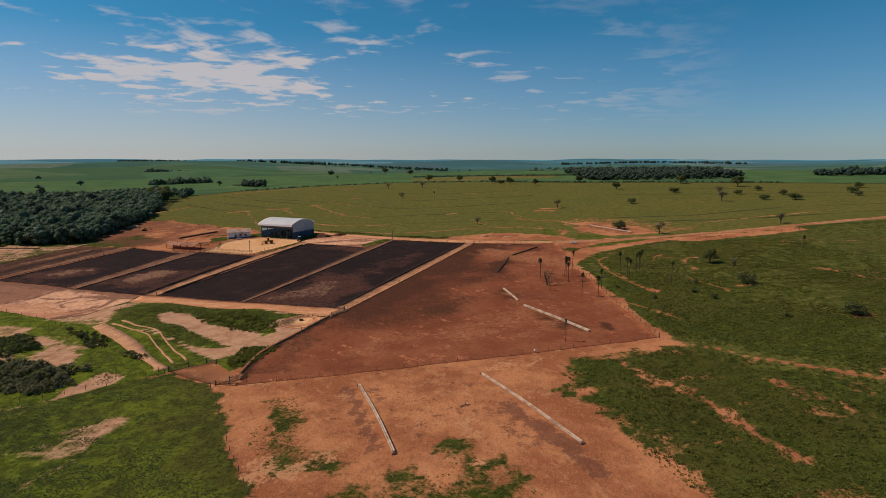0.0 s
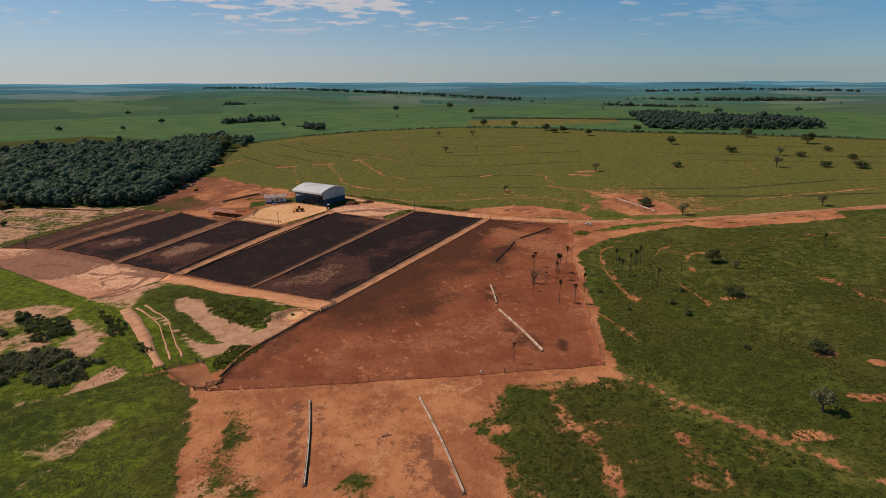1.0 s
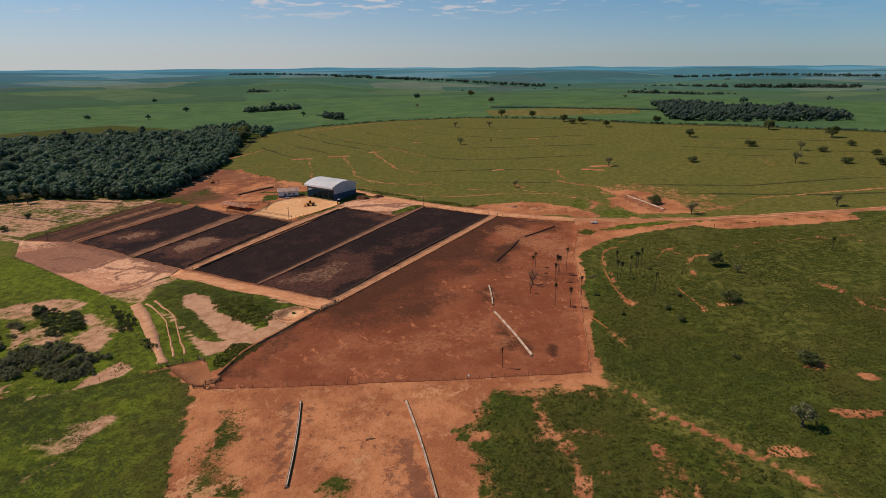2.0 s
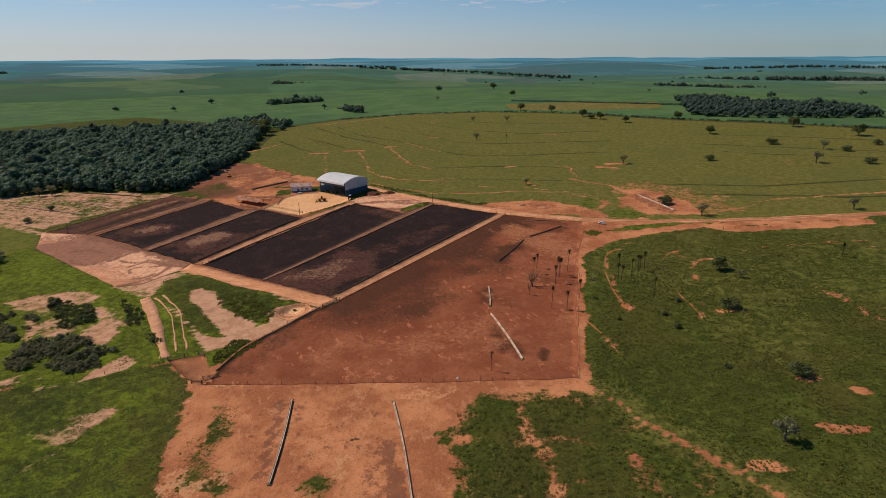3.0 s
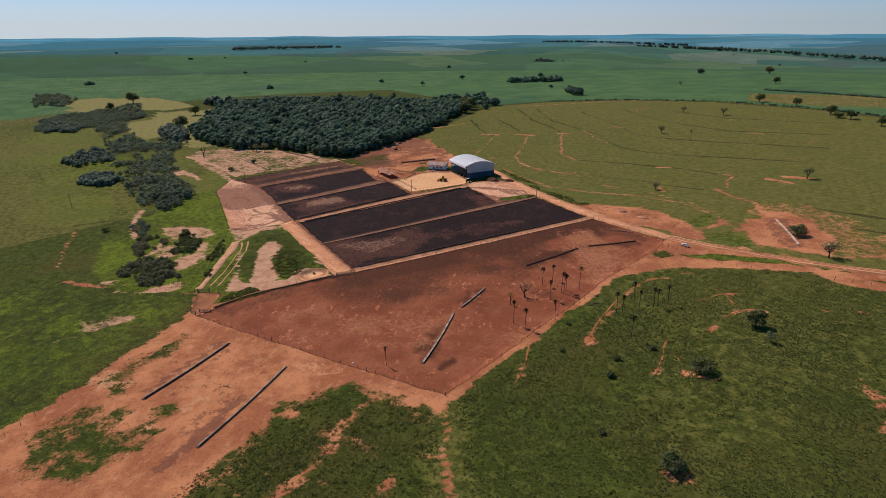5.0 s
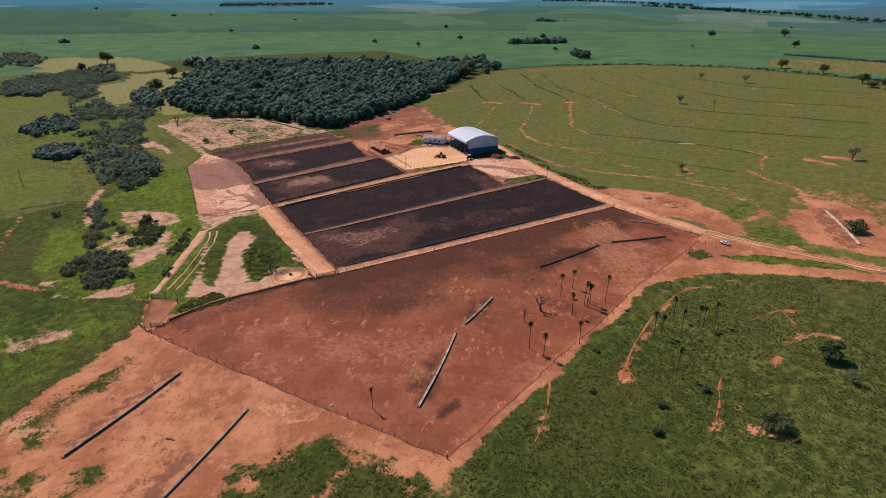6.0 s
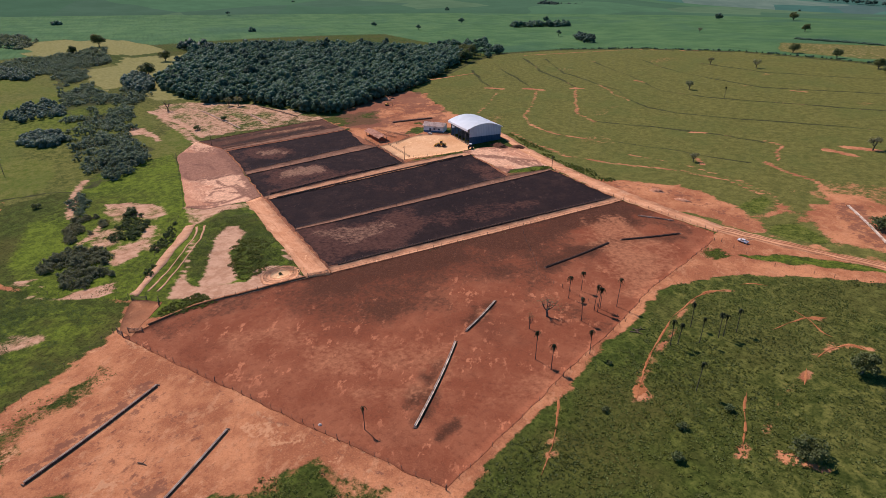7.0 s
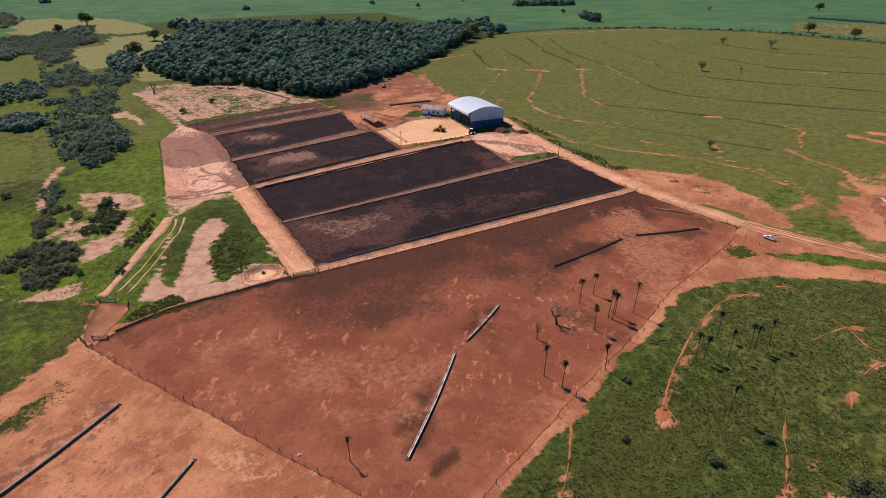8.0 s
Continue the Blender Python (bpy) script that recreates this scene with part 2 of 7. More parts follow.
def soil(name, red, pale, dark, scale=0.12, amount=(0.45, 0.62), wheel=None, damp=0.0, patches=0.05, stains=(), scuffs=0.5):
    """Trodden earth: fine grit, clustered pale hoof scuffs, dark damp stains, and wheel streaks along one way."""
    m, n, l, p = material(name)
    red, pale, dark = (tuple((v[0], v[1] * 0.96, v[2] * 0.90)) for v in (red, pale, dark))
    grit = noise_node(n, l, 3.4, 6, 0.7)
    clod = noise_node(n, l, 0.75, 7, 0.66)
    mid = noise_node(n, l, scale, 9, 0.66)
    wide = noise_node(n, l, patches, 7, 0.6)
    col = blend(n, l, ramp(n, l, mid, amount[0] - 0.06, amount[1] + 0.06, 0.75), red, pale)
    col = blend(n, l, ramp(n, l, wide, 0.5 - damp * 0.2, 0.70 - damp * 0.2, 0.6), col, dark)
    col = blend(n, l, ramp(n, l, clod, 0.50, 0.34, 0.4), col, dark)
    hoof = noise_node(n, l, 0.5, 5, 0.7, stretch=(1.0, 0.5, 1.0, 0.6))
    herd = noise_node(n, l, 0.07, 5, 0.6)
    scuff = maths(n, l, "MULTIPLY", ramp(n, l, hoof, 0.575, 0.62), ramp(n, l, herd, 0.40, 0.62, min(1.0, 1.5 * scuffs)))
    col = blend(n, l, scuff, col, tuple(min(0.8, 1.3 * v) for v in pale))
    if wheel is not None:
        for way, thin, much in ((wheel, 0.8, 0.5), (wheel + 0.5, 0.5, 0.3)):
            streak = noise_node(n, l, 1.0, 5, 0.6, stretch=(0.035, thin, 0.035, way))
            col = blend(n, l, ramp(n, l, streak, 0.52, 0.66, much), col, pale)
            col = blend(n, l, ramp(n, l, streak, 0.46, 0.34, much), col, dark)
    if stains:
        at = n.new("ShaderNodeAttribute")
        at.attribute_name = "stain"
        sep = n.new("ShaderNodeSeparateColor")
        l.new(at.outputs["Color"], sep.inputs[0])
        both = maths(n, l, "ADD", maths(n, l, "MULTIPLY", mid, 0.7), maths(n, l, "MULTIPLY", clod, 0.75))
        rag = maths(n, l, "MULTIPLY", maths(n, l, "SUBTRACT", both, 0.725), 2.2)
        for k, tone in enumerate(stains):
            mottled = blend(n, l, ramp(n, l, clod, 0.35, 0.65), tuple(0.75 * v for v in tone), tuple(1.2 * v for v in tone))
            mask = ramp(n, l, maths(n, l, "ADD", sep.outputs[k], rag), 0.15, 0.95, 0.9)
            mask = maths(n, l, "MULTIPLY", mask, ramp(n, l, sep.outputs[k], 0.02, 0.3))
            col = blend(n, l, mask, col, mottled)
    col = blend(n, l, ramp(n, l, grit, 0.50, 0.70, 0.45), col, pale)
    col = blend(n, l, ramp(n, l, grit, 0.48, 0.32, 0.5), col, dark)
    l.new(col, p.inputs["Base Color"])
    p.inputs["Roughness"].default_value = 0.95
    p.inputs["Specular IOR Level"].default_value = 0.05
    relief(n, l, p, maths(n, l, "ADD", clod, maths(n, l, "MULTIPLY", grit, 0.5)), 0.9, 0.22)
    return m


def ground_material():
    m, n, l, p = material("grassland")
    c1 = n.new("ShaderNodeAttribute")
    c1.attribute_name = "cover"
    c2 = n.new("ShaderNodeAttribute")
    c2.attribute_name = "crop"
    s1, s2 = n.new("ShaderNodeSeparateColor"), n.new("ShaderNodeSeparateColor")
    l.new(c1.outputs["Color"], s1.inputs[0])
    l.new(c2.outputs["Color"], s2.inputs[0])
    c3 = n.new("ShaderNodeAttribute")
    c3.attribute_name = "mark"
    s3 = n.new("ShaderNodeSeparateColor")
    l.new(c3.outputs["Color"], s3.inputs[0])
    fine = noise_node(n, l, 1.3, 8, 0.7)
    tuft = noise_node(n, l, 0.35, 6, 0.65)
    wide = noise_node(n, l, 0.03, 5, 0.6)
    vast = noise_node(n, l, 0.006, 4, 0.6)
    lush = blend(n, l, ramp(n, l, tuft, 0.38, 0.62), (0.036, 0.048, 0.009), (0.070, 0.088, 0.015))
    lush = blend(n, l, ramp(n, l, wide, 0.42, 0.66, 0.7), lush, (0.082, 0.070, 0.018))
    lush = blend(n, l, ramp(n, l, fine, 0.52, 0.36, 0.8), lush, (0.018, 0.026, 0.004))
    dry = blend(n, l, ramp(n, l, tuft, 0.35, 0.65), (0.090, 0.087, 0.020), (0.150, 0.135, 0.033))
    dry = blend(n, l, ramp(n, l, wide, 0.45, 0.7, 0.6), dry, (0.092, 0.104, 0.024))
    dry = blend(n, l, ramp(n, l, fine, 0.52, 0.36, 0.6), dry, (0.052, 0.052, 0.016))
    straw = blend(n, l, ramp(n, l, tuft, 0.35, 0.65), (0.160, 0.145, 0.044), (0.225, 0.196, 0.068))
    # cane tones are pulled bluish: distance haze mixed into the crop colour
    cane = blend(n, l, ramp(n, l, wide, 0.3, 0.7), (0.052, 0.112, 0.040), (0.090, 0.158, 0.056))
    cane = blend(n, l, ramp(n, l, fine, 0.6, 0.3, 0.5), cane, (0.028, 0.064, 0.024))
    cane = blend(n, l, ramp(n, l, vast, 0.5, 0.68, 0.7), cane, (0.042, 0.092, 0.048))
    cane = blend(n, l, ramp(n, l, noise_node(n, l, 0.5, 2, 0.5, stretch=(0.05, 0.6, 0.05, -0.4)), 0.55, 0.35, 0.3), cane, (0.034, 0.074, 0.024))
    fresh = blend(n, l, ramp(n, l, tuft, 0.36, 0.64), (0.080, 0.108, 0.009), (0.128, 0.160, 0.015))
    fresh = blend(n, l, ramp(n, l, fine, 0.52, 0.36, 0.6), fresh, (0.050, 0.078, 0.016))
    scrub = blend(n, l, ramp(n, l, tuft, 0.4, 0.6), (0.032, 0.034, 0.013), (0.058, 0.058, 0.020))
    sand = blend(n, l, ramp(n, l, tuft, 0.35, 0.65), (0.37, 0.190, 0.106), (0.50, 0.285, 0.170))
    grit = noise_node(n, l, 3.4, 6, 0.7)
    clod = noise_node(n, l, 0.8, 7, 0.66)
    red = blend(n, l, ramp(n, l, noise_node(n, l, 0.06, 9, 0.68), 0.40, 0.62), (0.290, 0.100, 0.044), (0.490, 0.200, 0.088))
    hoof = noise_node(n, l, 0.5, 5, 0.7, stretch=(1.0, 0.5, 1.0, 0.6))
    red = blend(n, l, ramp(n, l, hoof, 0.52, 0.66, 0.55), red, (0.490, 0.230, 0.112))
    red = blend(n, l, ramp(n, l, clod, 0.48, 0.32, 0.5), red, (0.200, 0.074, 0.038))
    red = blend(n, l, ramp(n, l, grit, 0.50, 0.70, 0.5), red, (0.500, 0.238, 0.116))
    red = blend(n, l, ramp(n, l, grit, 0.48, 0.32, 0.5), red, (0.165, 0.064, 0.036))
    ragged = maths(n, l, "MULTIPLY", maths(n, l, "SUBTRACT", maths(n, l, "ADD", maths(n, l, "MULTIPLY", fine, 0.55), maths(n, l, "MULTIPLY", tuft, 0.75)), 0.65), 1.5)

    def edge(mask, lo=0.42, hi=0.58):
        return ramp(n, l, maths(n, l, "ADD", mask, ragged), lo, hi)

    col = lush
    for mask, tone in ((s3.outputs[2], fresh), (s1.outputs[1], dry), (s1.outputs[2], straw), (s2.outputs[0], cane), (s2.outputs[1], scrub), (s1.outputs[0], red), (s2.outputs[2], sand)):
        col = blend(n, l, edge(mask, 0.12, 0.88) if tone is fresh else edge(mask, 0.28, 0.76) if tone is sand else edge(mask, 0.34, 0.70) if tone is red else edge(mask, 0.06, 0.74) if tone is dry else edge(mask), col, tone)
    col = blend(n, l, maths(n, l, "MULTIPLY", edge(s3.outputs[0]), 0.7), col, (0.145, 0.059, 0.037))
    col = blend(n, l, maths(n, l, "MULTIPLY", edge(s3.outputs[1]), 0.6), col, (0.58, 0.295, 0.145))
    l.new(col, p.inputs["Base Color"])
    p.inputs["Roughness"].default_value = 0.95
    p.inputs["Specular IOR Level"].default_value = 0.03
    relief(n, l, p, maths(n, l, "ADD", fine, tuft), 0.9, 0.4)
    return m


MAT_GROUND = ground_material()
MAT_HOLD = soil("holding pen earth", (0.190, 0.058, 0.028), (0.310, 0.118, 0.060), (0.110, 0.037, 0.020), 0.09, (0.42, 0.68), patches=0.03, stains=((0.049, 0.021, 0.012), (0.300, 0.118, 0.056)), scuffs=0.66)
MAT_MUCK = soil("black manure", (0.019, 0.0120, 0.0120), (0.046, 0.026, 0.021), (0.009, 0.0068, 0.0075), 0.16, (0.45, 0.7), patches=0.04, stains=((0.080, 0.035, 0.024), (0.223, 0.118, 0.072)))
MAT_MUCK_DRY = soil("drying manure", (0.085, 0.037, 0.024), (0.143, 0.071, 0.044), (0.032, 0.019, 0.014), 0.12, (0.42, 0.66), patches=0.03, stains=((0.028, 0.017, 0.013), (0.254, 0.127, 0.068)))
MAT_LANE = soil("dark trodden lane", (0.165, 0.080, 0.050), (0.26, 0.140, 0.088), (0.085, 0.042, 0.030), 0.3, (0.4, 0.65), wheel=1.17)
MAT_ALLEY = soil("feed alley earth", (0.37, 0.176, 0.094), (0.52, 0.275, 0.155), (0.21, 0.092, 0.050), 0.25, (0.4, 0.65), wheel=1.17)
MAT_ROAD = soil("dirt road", (0.490, 0.220, 0.108), (0.680, 0.365, 0.205), (0.310, 0.124, 0.060), 0.2, (0.4, 0.65), wheel=-0.30)
MAT_YARD = soil("scraped red yard", (0.42, 0.190, 0.112), (0.60, 0.320, 0.190), (0.25, 0.108, 0.064), 0.11, (0.40, 0.62), wheel=-0.36, stains=((0.215, 0.100, 0.064), (0.62, 0.340, 0.200), (0.175, 0.080, 0.052)))
MAT_RAMP = soil("trodden red ramp", (0.26, 0.105, 0.050), (0.36, 0.165, 0.085), (0.15, 0.058, 0.030), 0.2, (0.42, 0.66))
MAT_WORN = soil("worn cattle track earth", (0.300, 0.105, 0.040), (0.420, 0.170, 0.075), (0.150, 0.062, 0.024), 0.3, (0.42, 0.66))
MAT_TAN = soil("compacted tan pad", (0.580, 0.315, 0.155), (0.680, 0.410, 0.225), (0.450, 0.225, 0.105), 0.08, (0.42, 0.66))
MAT_TROUGH = speckled("weathered concrete", (0.44, 0.33, 0.24), (0.58, 0.46, 0.35), 1.5, 0.9, (0.30, 0.18, 0.12), 0.5, bump=0.3, own=0.1)
MAT_STRIP = speckled("sandy concrete", (0.36, 0.22, 0.145), (0.50, 0.33, 0.23), 1.5, 0.9, (0.26, 0.14, 0.09), 0.4, bump=0.3)
# stained timber; also the tone for painted shade on troughs and shed floor
MAT_STAIN_SHADE = speckled("stained timber and painted shade", (0.095, 0.050, 0.032), (0.170, 0.092, 0.060), 2.0, 0.9, bump=0.3)
MAT_POST = speckled("grey weathered wood", (0.085, 0.052, 0.034), (0.16, 0.105, 0.072), 4.0, 0.9, bump=0.3, own=0.25)
MAT_WIRE = speckled("rusted wire", (0.085, 0.052, 0.036), (0.15, 0.095, 0.066), 3.0, 0.8, metal=0.2)
MAT_ROOF = speckled("white metal roofing", (0.84, 0.85, 0.84), (0.88, 0.89, 0.88), 0.3, 0.4, (0.79, 0.80, 0.79), 0.12, spec=0.4)
MAT_SHEET = speckled("pale wall sheeting", (0.56, 0.60, 0.64), (0.64, 0.67, 0.70), 0.4, 0.5, spec=0.3)
MAT_BLUE = speckled("blue wall sheeting", (0.055, 0.115, 0.185), (0.075, 0.145, 0.22), 0.5, 0.5, spec=0.3)
MAT_STEEL = speckled("dark painted steel", (0.06, 0.07, 0.08), (0.09, 0.10, 0.11), 2.0, 0.5)
MAT_WHITE = speckled("limewashed wall", (0.66, 0.64, 0.60), (0.76, 0.74, 0.70), 0.8, 0.9, (0.5, 0.40, 0.33), 0.3)
MAT_TILE = speckled("red clay tiles", (0.54, 0.26, 0.16), (0.66, 0.36, 0.24), 2.0, 0.85, (0.44, 0.20, 0.12), 0.4, bump=0.3)
MAT_BARK = speckled("bark", (0.055, 0.042, 0.032), (0.11, 0.088, 0.068), 3.0, 0.95, bump=0.4)
MAT_LEAF = foliage("dark leaves", (0.055, 0.078, 0.026), (0.125, 0.150, 0.050))
# leaf green pushed towards blue to paint in some distance haze
MAT_WOODS = foliage("haze-blued forest leaves", (0.058, 0.120, 0.084), (0.094, 0.170, 0.114), 0.2)
MAT_SCRUB = foliage("grey scrub leaves", (0.100, 0.112, 0.060), (0.215, 0.215, 0.120), 0.3)
MAT_RIVER = foliage("riverside leaves", (0.114, 0.163, 0.116), (0.168, 0.222, 0.154), 0.16)
MAT_FIELD = foliage("field grass blades", (0.034, 0.066, 0.009), (0.074, 0.118, 0.017), 0.05)
MAT_WEED = foliage("weed leaves", (0.072, 0.094, 0.015), (0.150, 0.172, 0.030), 0.05)
MAT_CANOPY = foliage("paler canopy leaves", (0.080, 0.125, 0.078), (0.165, 0.225, 0.130), 0.1)
MAT_FARWOODS = foliage("far woodland leaves", (0.030, 0.064, 0.052), (0.072, 0.122, 0.090), 0.08)
MAT_STREAM = foliage("dark riverside leaves", (0.105, 0.146, 0.108), (0.190, 0.232, 0.158), 0.14)
MAT_FROND = foliage("palm fronds", (0.016, 0.026, 0.008), (0.045, 0.058, 0.018))
MAT_TUFT = foliage("grass tussocks", (0.070, 0.087, 0.012), (0.140, 0.157, 0.024), 0.05)


# ---- building blocks ----
def mesh_of(name, verts, faces, mats=(), flat=True):
    me = bpy.data.meshes.new(name)
    me.from_pydata([tuple(v) for v in verts], [], [tuple(f) for f in faces])
    for m in mats:
        me.materials.append(m)
    if not flat:
        for f in me.polygons:
            f.use_smooth = True
    me.update()
    return me


def mesh_np(name, verts, faces, mat):
    """A mesh from arrays of places and of corners (all faces with as many corners)."""
    verts, faces = np.asarray(verts, np.float32), np.asarray(faces, np.int32)
    me = bpy.data.meshes.new(name)
    me.vertices.add(len(verts))
    me.vertices.foreach_set("co", verts.ravel())
    me.loops.add(faces.size)
    me.loops.foreach_set("vertex_index", faces.ravel())
    me.polygons.add(len(faces))
    me.polygons.foreach_set("loop_start", np.arange(0, faces.size, faces.shape[1], dtype=np.int32))
    me.polygons.foreach_set("loop_total", np.full(len(faces), faces.shape[1], np.int32))
    me.materials.append(mat)
    me.update(calc_edges=True)
    return me


def thing(name, at, label, category, group="", kind="", turn=0.0):
    ob = new(name)
    ob.empty_display_size = 0.5
    ob.matrix_world = Matrix.Translation(at) @ Matrix.Rotation(turn, 4, "Z")
    return tagged(ob, label, category, group, kind)


def part(name, bm, mat, parent, label="", m=None, flat=True):
    """A bmesh, or a ready mesh, as one object under its thing."""
    if isinstance(bm, bpy.types.Mesh):
        me = bm
    else:
        me = bpy.data.meshes.new(name)
        bm.to_mesh(me)
        bm.free()
        me.materials.append(mat)
        if not flat:
            for f in me.polygons:
                f.use_smooth = True
    ob = new(name, me)
    ob.parent = parent
    if m is not None:
        ob.matrix_basis = m
    return tagged(ob, label)


def box(bm, size, at=(0, 0, 0), turn=None, bevel=0.0):
    m = Matrix.Translation(at) @ (turn or Matrix()) @ Matrix.Diagonal((*size, 1))
    made = bmesh.ops.create_cube(bm, size=1, matrix=m)["verts"]
    if bevel:
        edges = list({e for v in made for e in v.link_edges})
        bmesh.ops.bevel(bm, geom=edges, offset=bevel, segments=1, affect="EDGES")
    return bm


def boxed(size, at=(0, 0, 0), turn=None, bevel=0.0):
    return box(bmesh.new(), size, at, turn, bevel)


def tube(bm, pts, radii, sides=6):
    """A tapering round rod through the points."""
    rings = []
    for k, p in enumerate(pts):
        p = Vector(p)
        way = (Vector(pts[min(k + 1, len(pts) - 1)]) - Vector(pts[max(k - 1, 0)])).normalized()
        side = way.cross(Vector((0.3, 0.2, 1)) if abs(way.z) < 0.9 else Vector((1, 0, 0))).normalized()
        other = way.cross(side)
        rings.append([bm.verts.new(p + radii[k] * (math.cos(a) * side + math.sin(a) * other)) for a in (2 * math.pi * s / sides for s in range(sides))])
    for a, b in zip(rings, rings[1:]):
        for s in range(sides):
            bm.faces.new((a[s], a[(s + 1) % sides], b[(s + 1) % sides], b[s]))
    bm.faces.new(rings[0][::-1])
    bm.faces.new(rings[-1])
    return bm


def drape(name, outline, mat, lift, label, category, step=3.0, wobble=0.5, kind="structure", stains=()):
    """A sheet of earth laid over the ground inside the outline, with an uneven rim that runs into the ground."""
    from mathutils import geometry
    rim = []
    for (ax, ay), (bx, by) in zip(outline, outline[1:] + outline[:1]):
        n = max(1, round(math.hypot(bx - ax, by - ay) / 1.5))
        for k in range(n):
            x, y = ax + (bx - ax) * k / n, ay + (by - ay) * k / n
            rim.append((x + wobble * float(vnoise(x, y, 4.0, 3)), y + wobble * float(vnoise(x, y, 4.0, 8))))
    xs, ys = [p[0] for p in rim], [p[1] for p in rim]
    gx, gy = np.meshgrid(np.arange(min(xs), max(xs), step), np.arange(min(ys), max(ys), step))
    keep = inside(gx, gy, rim) > step * 0.4
    pts = rim + list(zip(gx[keep].tolist(), gy[keep].tolist()))
    n = len(rim)
    flat, _, faces, *_ = geometry.delaunay_2d_cdt([Vector(p) for p in pts], [], [list(range(n))], 1, 1e-4)
    xy = np.array([tuple(v) for v in flat])
    z = height(xy[:, 0], xy[:, 1]) + lift
    verts = np.c_[xy, z]
    low = np.c_[np.array(rim), height(np.array(rim)[:, 0], np.array(rim)[:, 1]) - 0.3]
    count = len(verts)
    faces = [tuple(f) for f in faces]
    skirt = [(k, (k + 1) % n, count + (k + 1) % n, count + k) for k in range(n)]
    me = mesh_of(name, np.r_[verts, low], faces + skirt, [mat], flat=False)
    if stains:
        X, Y = np.r_[verts, low][:, 0], np.r_[verts, low][:, 1]
        chan = np.zeros((3, len(X)))
        for k, pts, reach, much in stains:
            chan[k] = np.maximum(chan[k], much * (1 - smooth(reach * 0.35, reach, line_gap(X, Y, pts) + reach * 0.35 * vnoise(X, Y, reach * 0.7, 3 + k) + reach * 0.22 * vnoise(X, Y, reach * 0.25, 6 + k))))
        attr = me.color_attributes.new("stain", "FLOAT_COLOR", "POINT")
        attr.data.foreach_set("color", np.stack([*chan, 0 * X + 1], -1).astype(np.float32).ravel())
    return tagged(new(name, me), label, category, kind=kind)


def strip(pts, wide):
    """The outline of a band along a line; wide: one width, or one for each point."""
    wide = wide if isinstance(wide, (list, tuple)) else [wide] * len(pts)
    left, right = [], []
    for k, (x, y) in enumerate(pts):
        ax, ay = pts[max(k - 1, 0)]
        bx, by = pts[min(k + 1, len(pts) - 1)]
        d = math.hypot(bx - ax, by - ay)
        nx, ny = -(by - ay) / d * wide[k] / 2, (bx - ax) / d * wide[k] / 2
        left.append((x + nx, y + ny))
        right.append((x - nx, y - ny))
    return left + right[::-1]


# ---- ground ----
FRONT = [(-51, 120.5), (-44, 126), (54, 140), (59, 136), (59, 132.4), (55.6, 131.9), (49, 131.2), (40.8, 130.4), (31, 128.4), (29.6, 123), (29.3, 117), (25, 111), (24.5, 107), (28.6, 102), (29.7, 96), (32, 90), (36, 82), (38, 66), (20, 40), (-12, 50), (-20, 60), (-27, 75), (-33.3, 87.7), (-40.5, 101.3)]
PASTURE = [(-228, 458), (-250, 520), (-258, 570), (-226, 622), (-156, 670), (-60, 685), (36, 656), (141, 594), (207, 570), (310, 517), (460, 430), (700, 330),
           (700, 300), (180, 291), (110, 280), (60, 280), (14, 292), (-27, 310), (-60, 328), (-91, 346), (-140, 372), (-165, 383), (-207, 396)]
CLEARING = [(-310, 242), (-322, 254), (-315, 272), (-283, 296), (-245, 300), (-213, 306), (-197, 308), (-193, 298), (-205, 273), (-214, 251), (-225, 235), (-250, 237), (-282, 239)]
REDBANK = [(-172, 297), (-206, 325), (-214, 381), (-207, 398), (-164, 376), (-124, 350), (-108, 338), (-138, 330), (-150, 305)]
GULLY = [(-157, 156), (-158, 166), (-131, 175), (-107, 162), (-87, 150), (-82, 138), (-92, 130), (-98, 118), (-110, 114), (-104, 126), (-98, 137), (-127, 145)]
MOUND = [(-94, 166.5), (-106, 177), (-110, 183.5), (-111, 189), (-102.5, 190.3), (-82, 188), (-58, 180), (-49, 176), (-48, 168), (-52, 158), (-58, 150), (-66, 148.6), (-80, 156)]
BARE = [(-60, 149.1), (-65.8, 153.9), (-73.9, 161.3), (-85.3, 169.1), (-91.3, 176.3), (-89, 180.9), (-82.5, 178.7), (-76.1, 172.2), (-69.7, 166), (-61, 161.8), (-50.7, 156.3), (-52, 153), (-55, 148)]
PATCH_A = [(-23, 84), (-29, 87.5), (-33, 97), (-33, 104), (-36, 112), (-31, 114), (-27, 105), (-25.5, 97), (-23, 93), (-17, 89), (-16, 85)]
PATCH_B = [(-13.4, 64), (-19, 76), (-14, 79), (-9.5, 85.5), (-6, 87), (1, 81), (-0.2, 92), (1, 97), (6, 90), (13.7, 81), (14.8, 70), (12, 64), (1, 58)]
STREAM = [(-635, 251), (-633, 277), (-652, 312), (-622, 326), (-547, 306), (-528, 280), (-499, 264), (-462, 253), (-406, 241), (-368, 246), (-414, 262), (-444, 284), (-416, 289), (-370, 269), (-345, 251), (-330, 234), (-305, 226), (-277, 216), (-270, 208), (-237, 201), (-224, 204), (-211, 195), (-207, 186), (-189, 182), (-183, 166), (-189, 161), (-215, 168), (-261, 175), (-297, 184), (-346, 198), (-429, 223), (-521, 240), (-525, 221), (-540, 198), (-604, 213)]
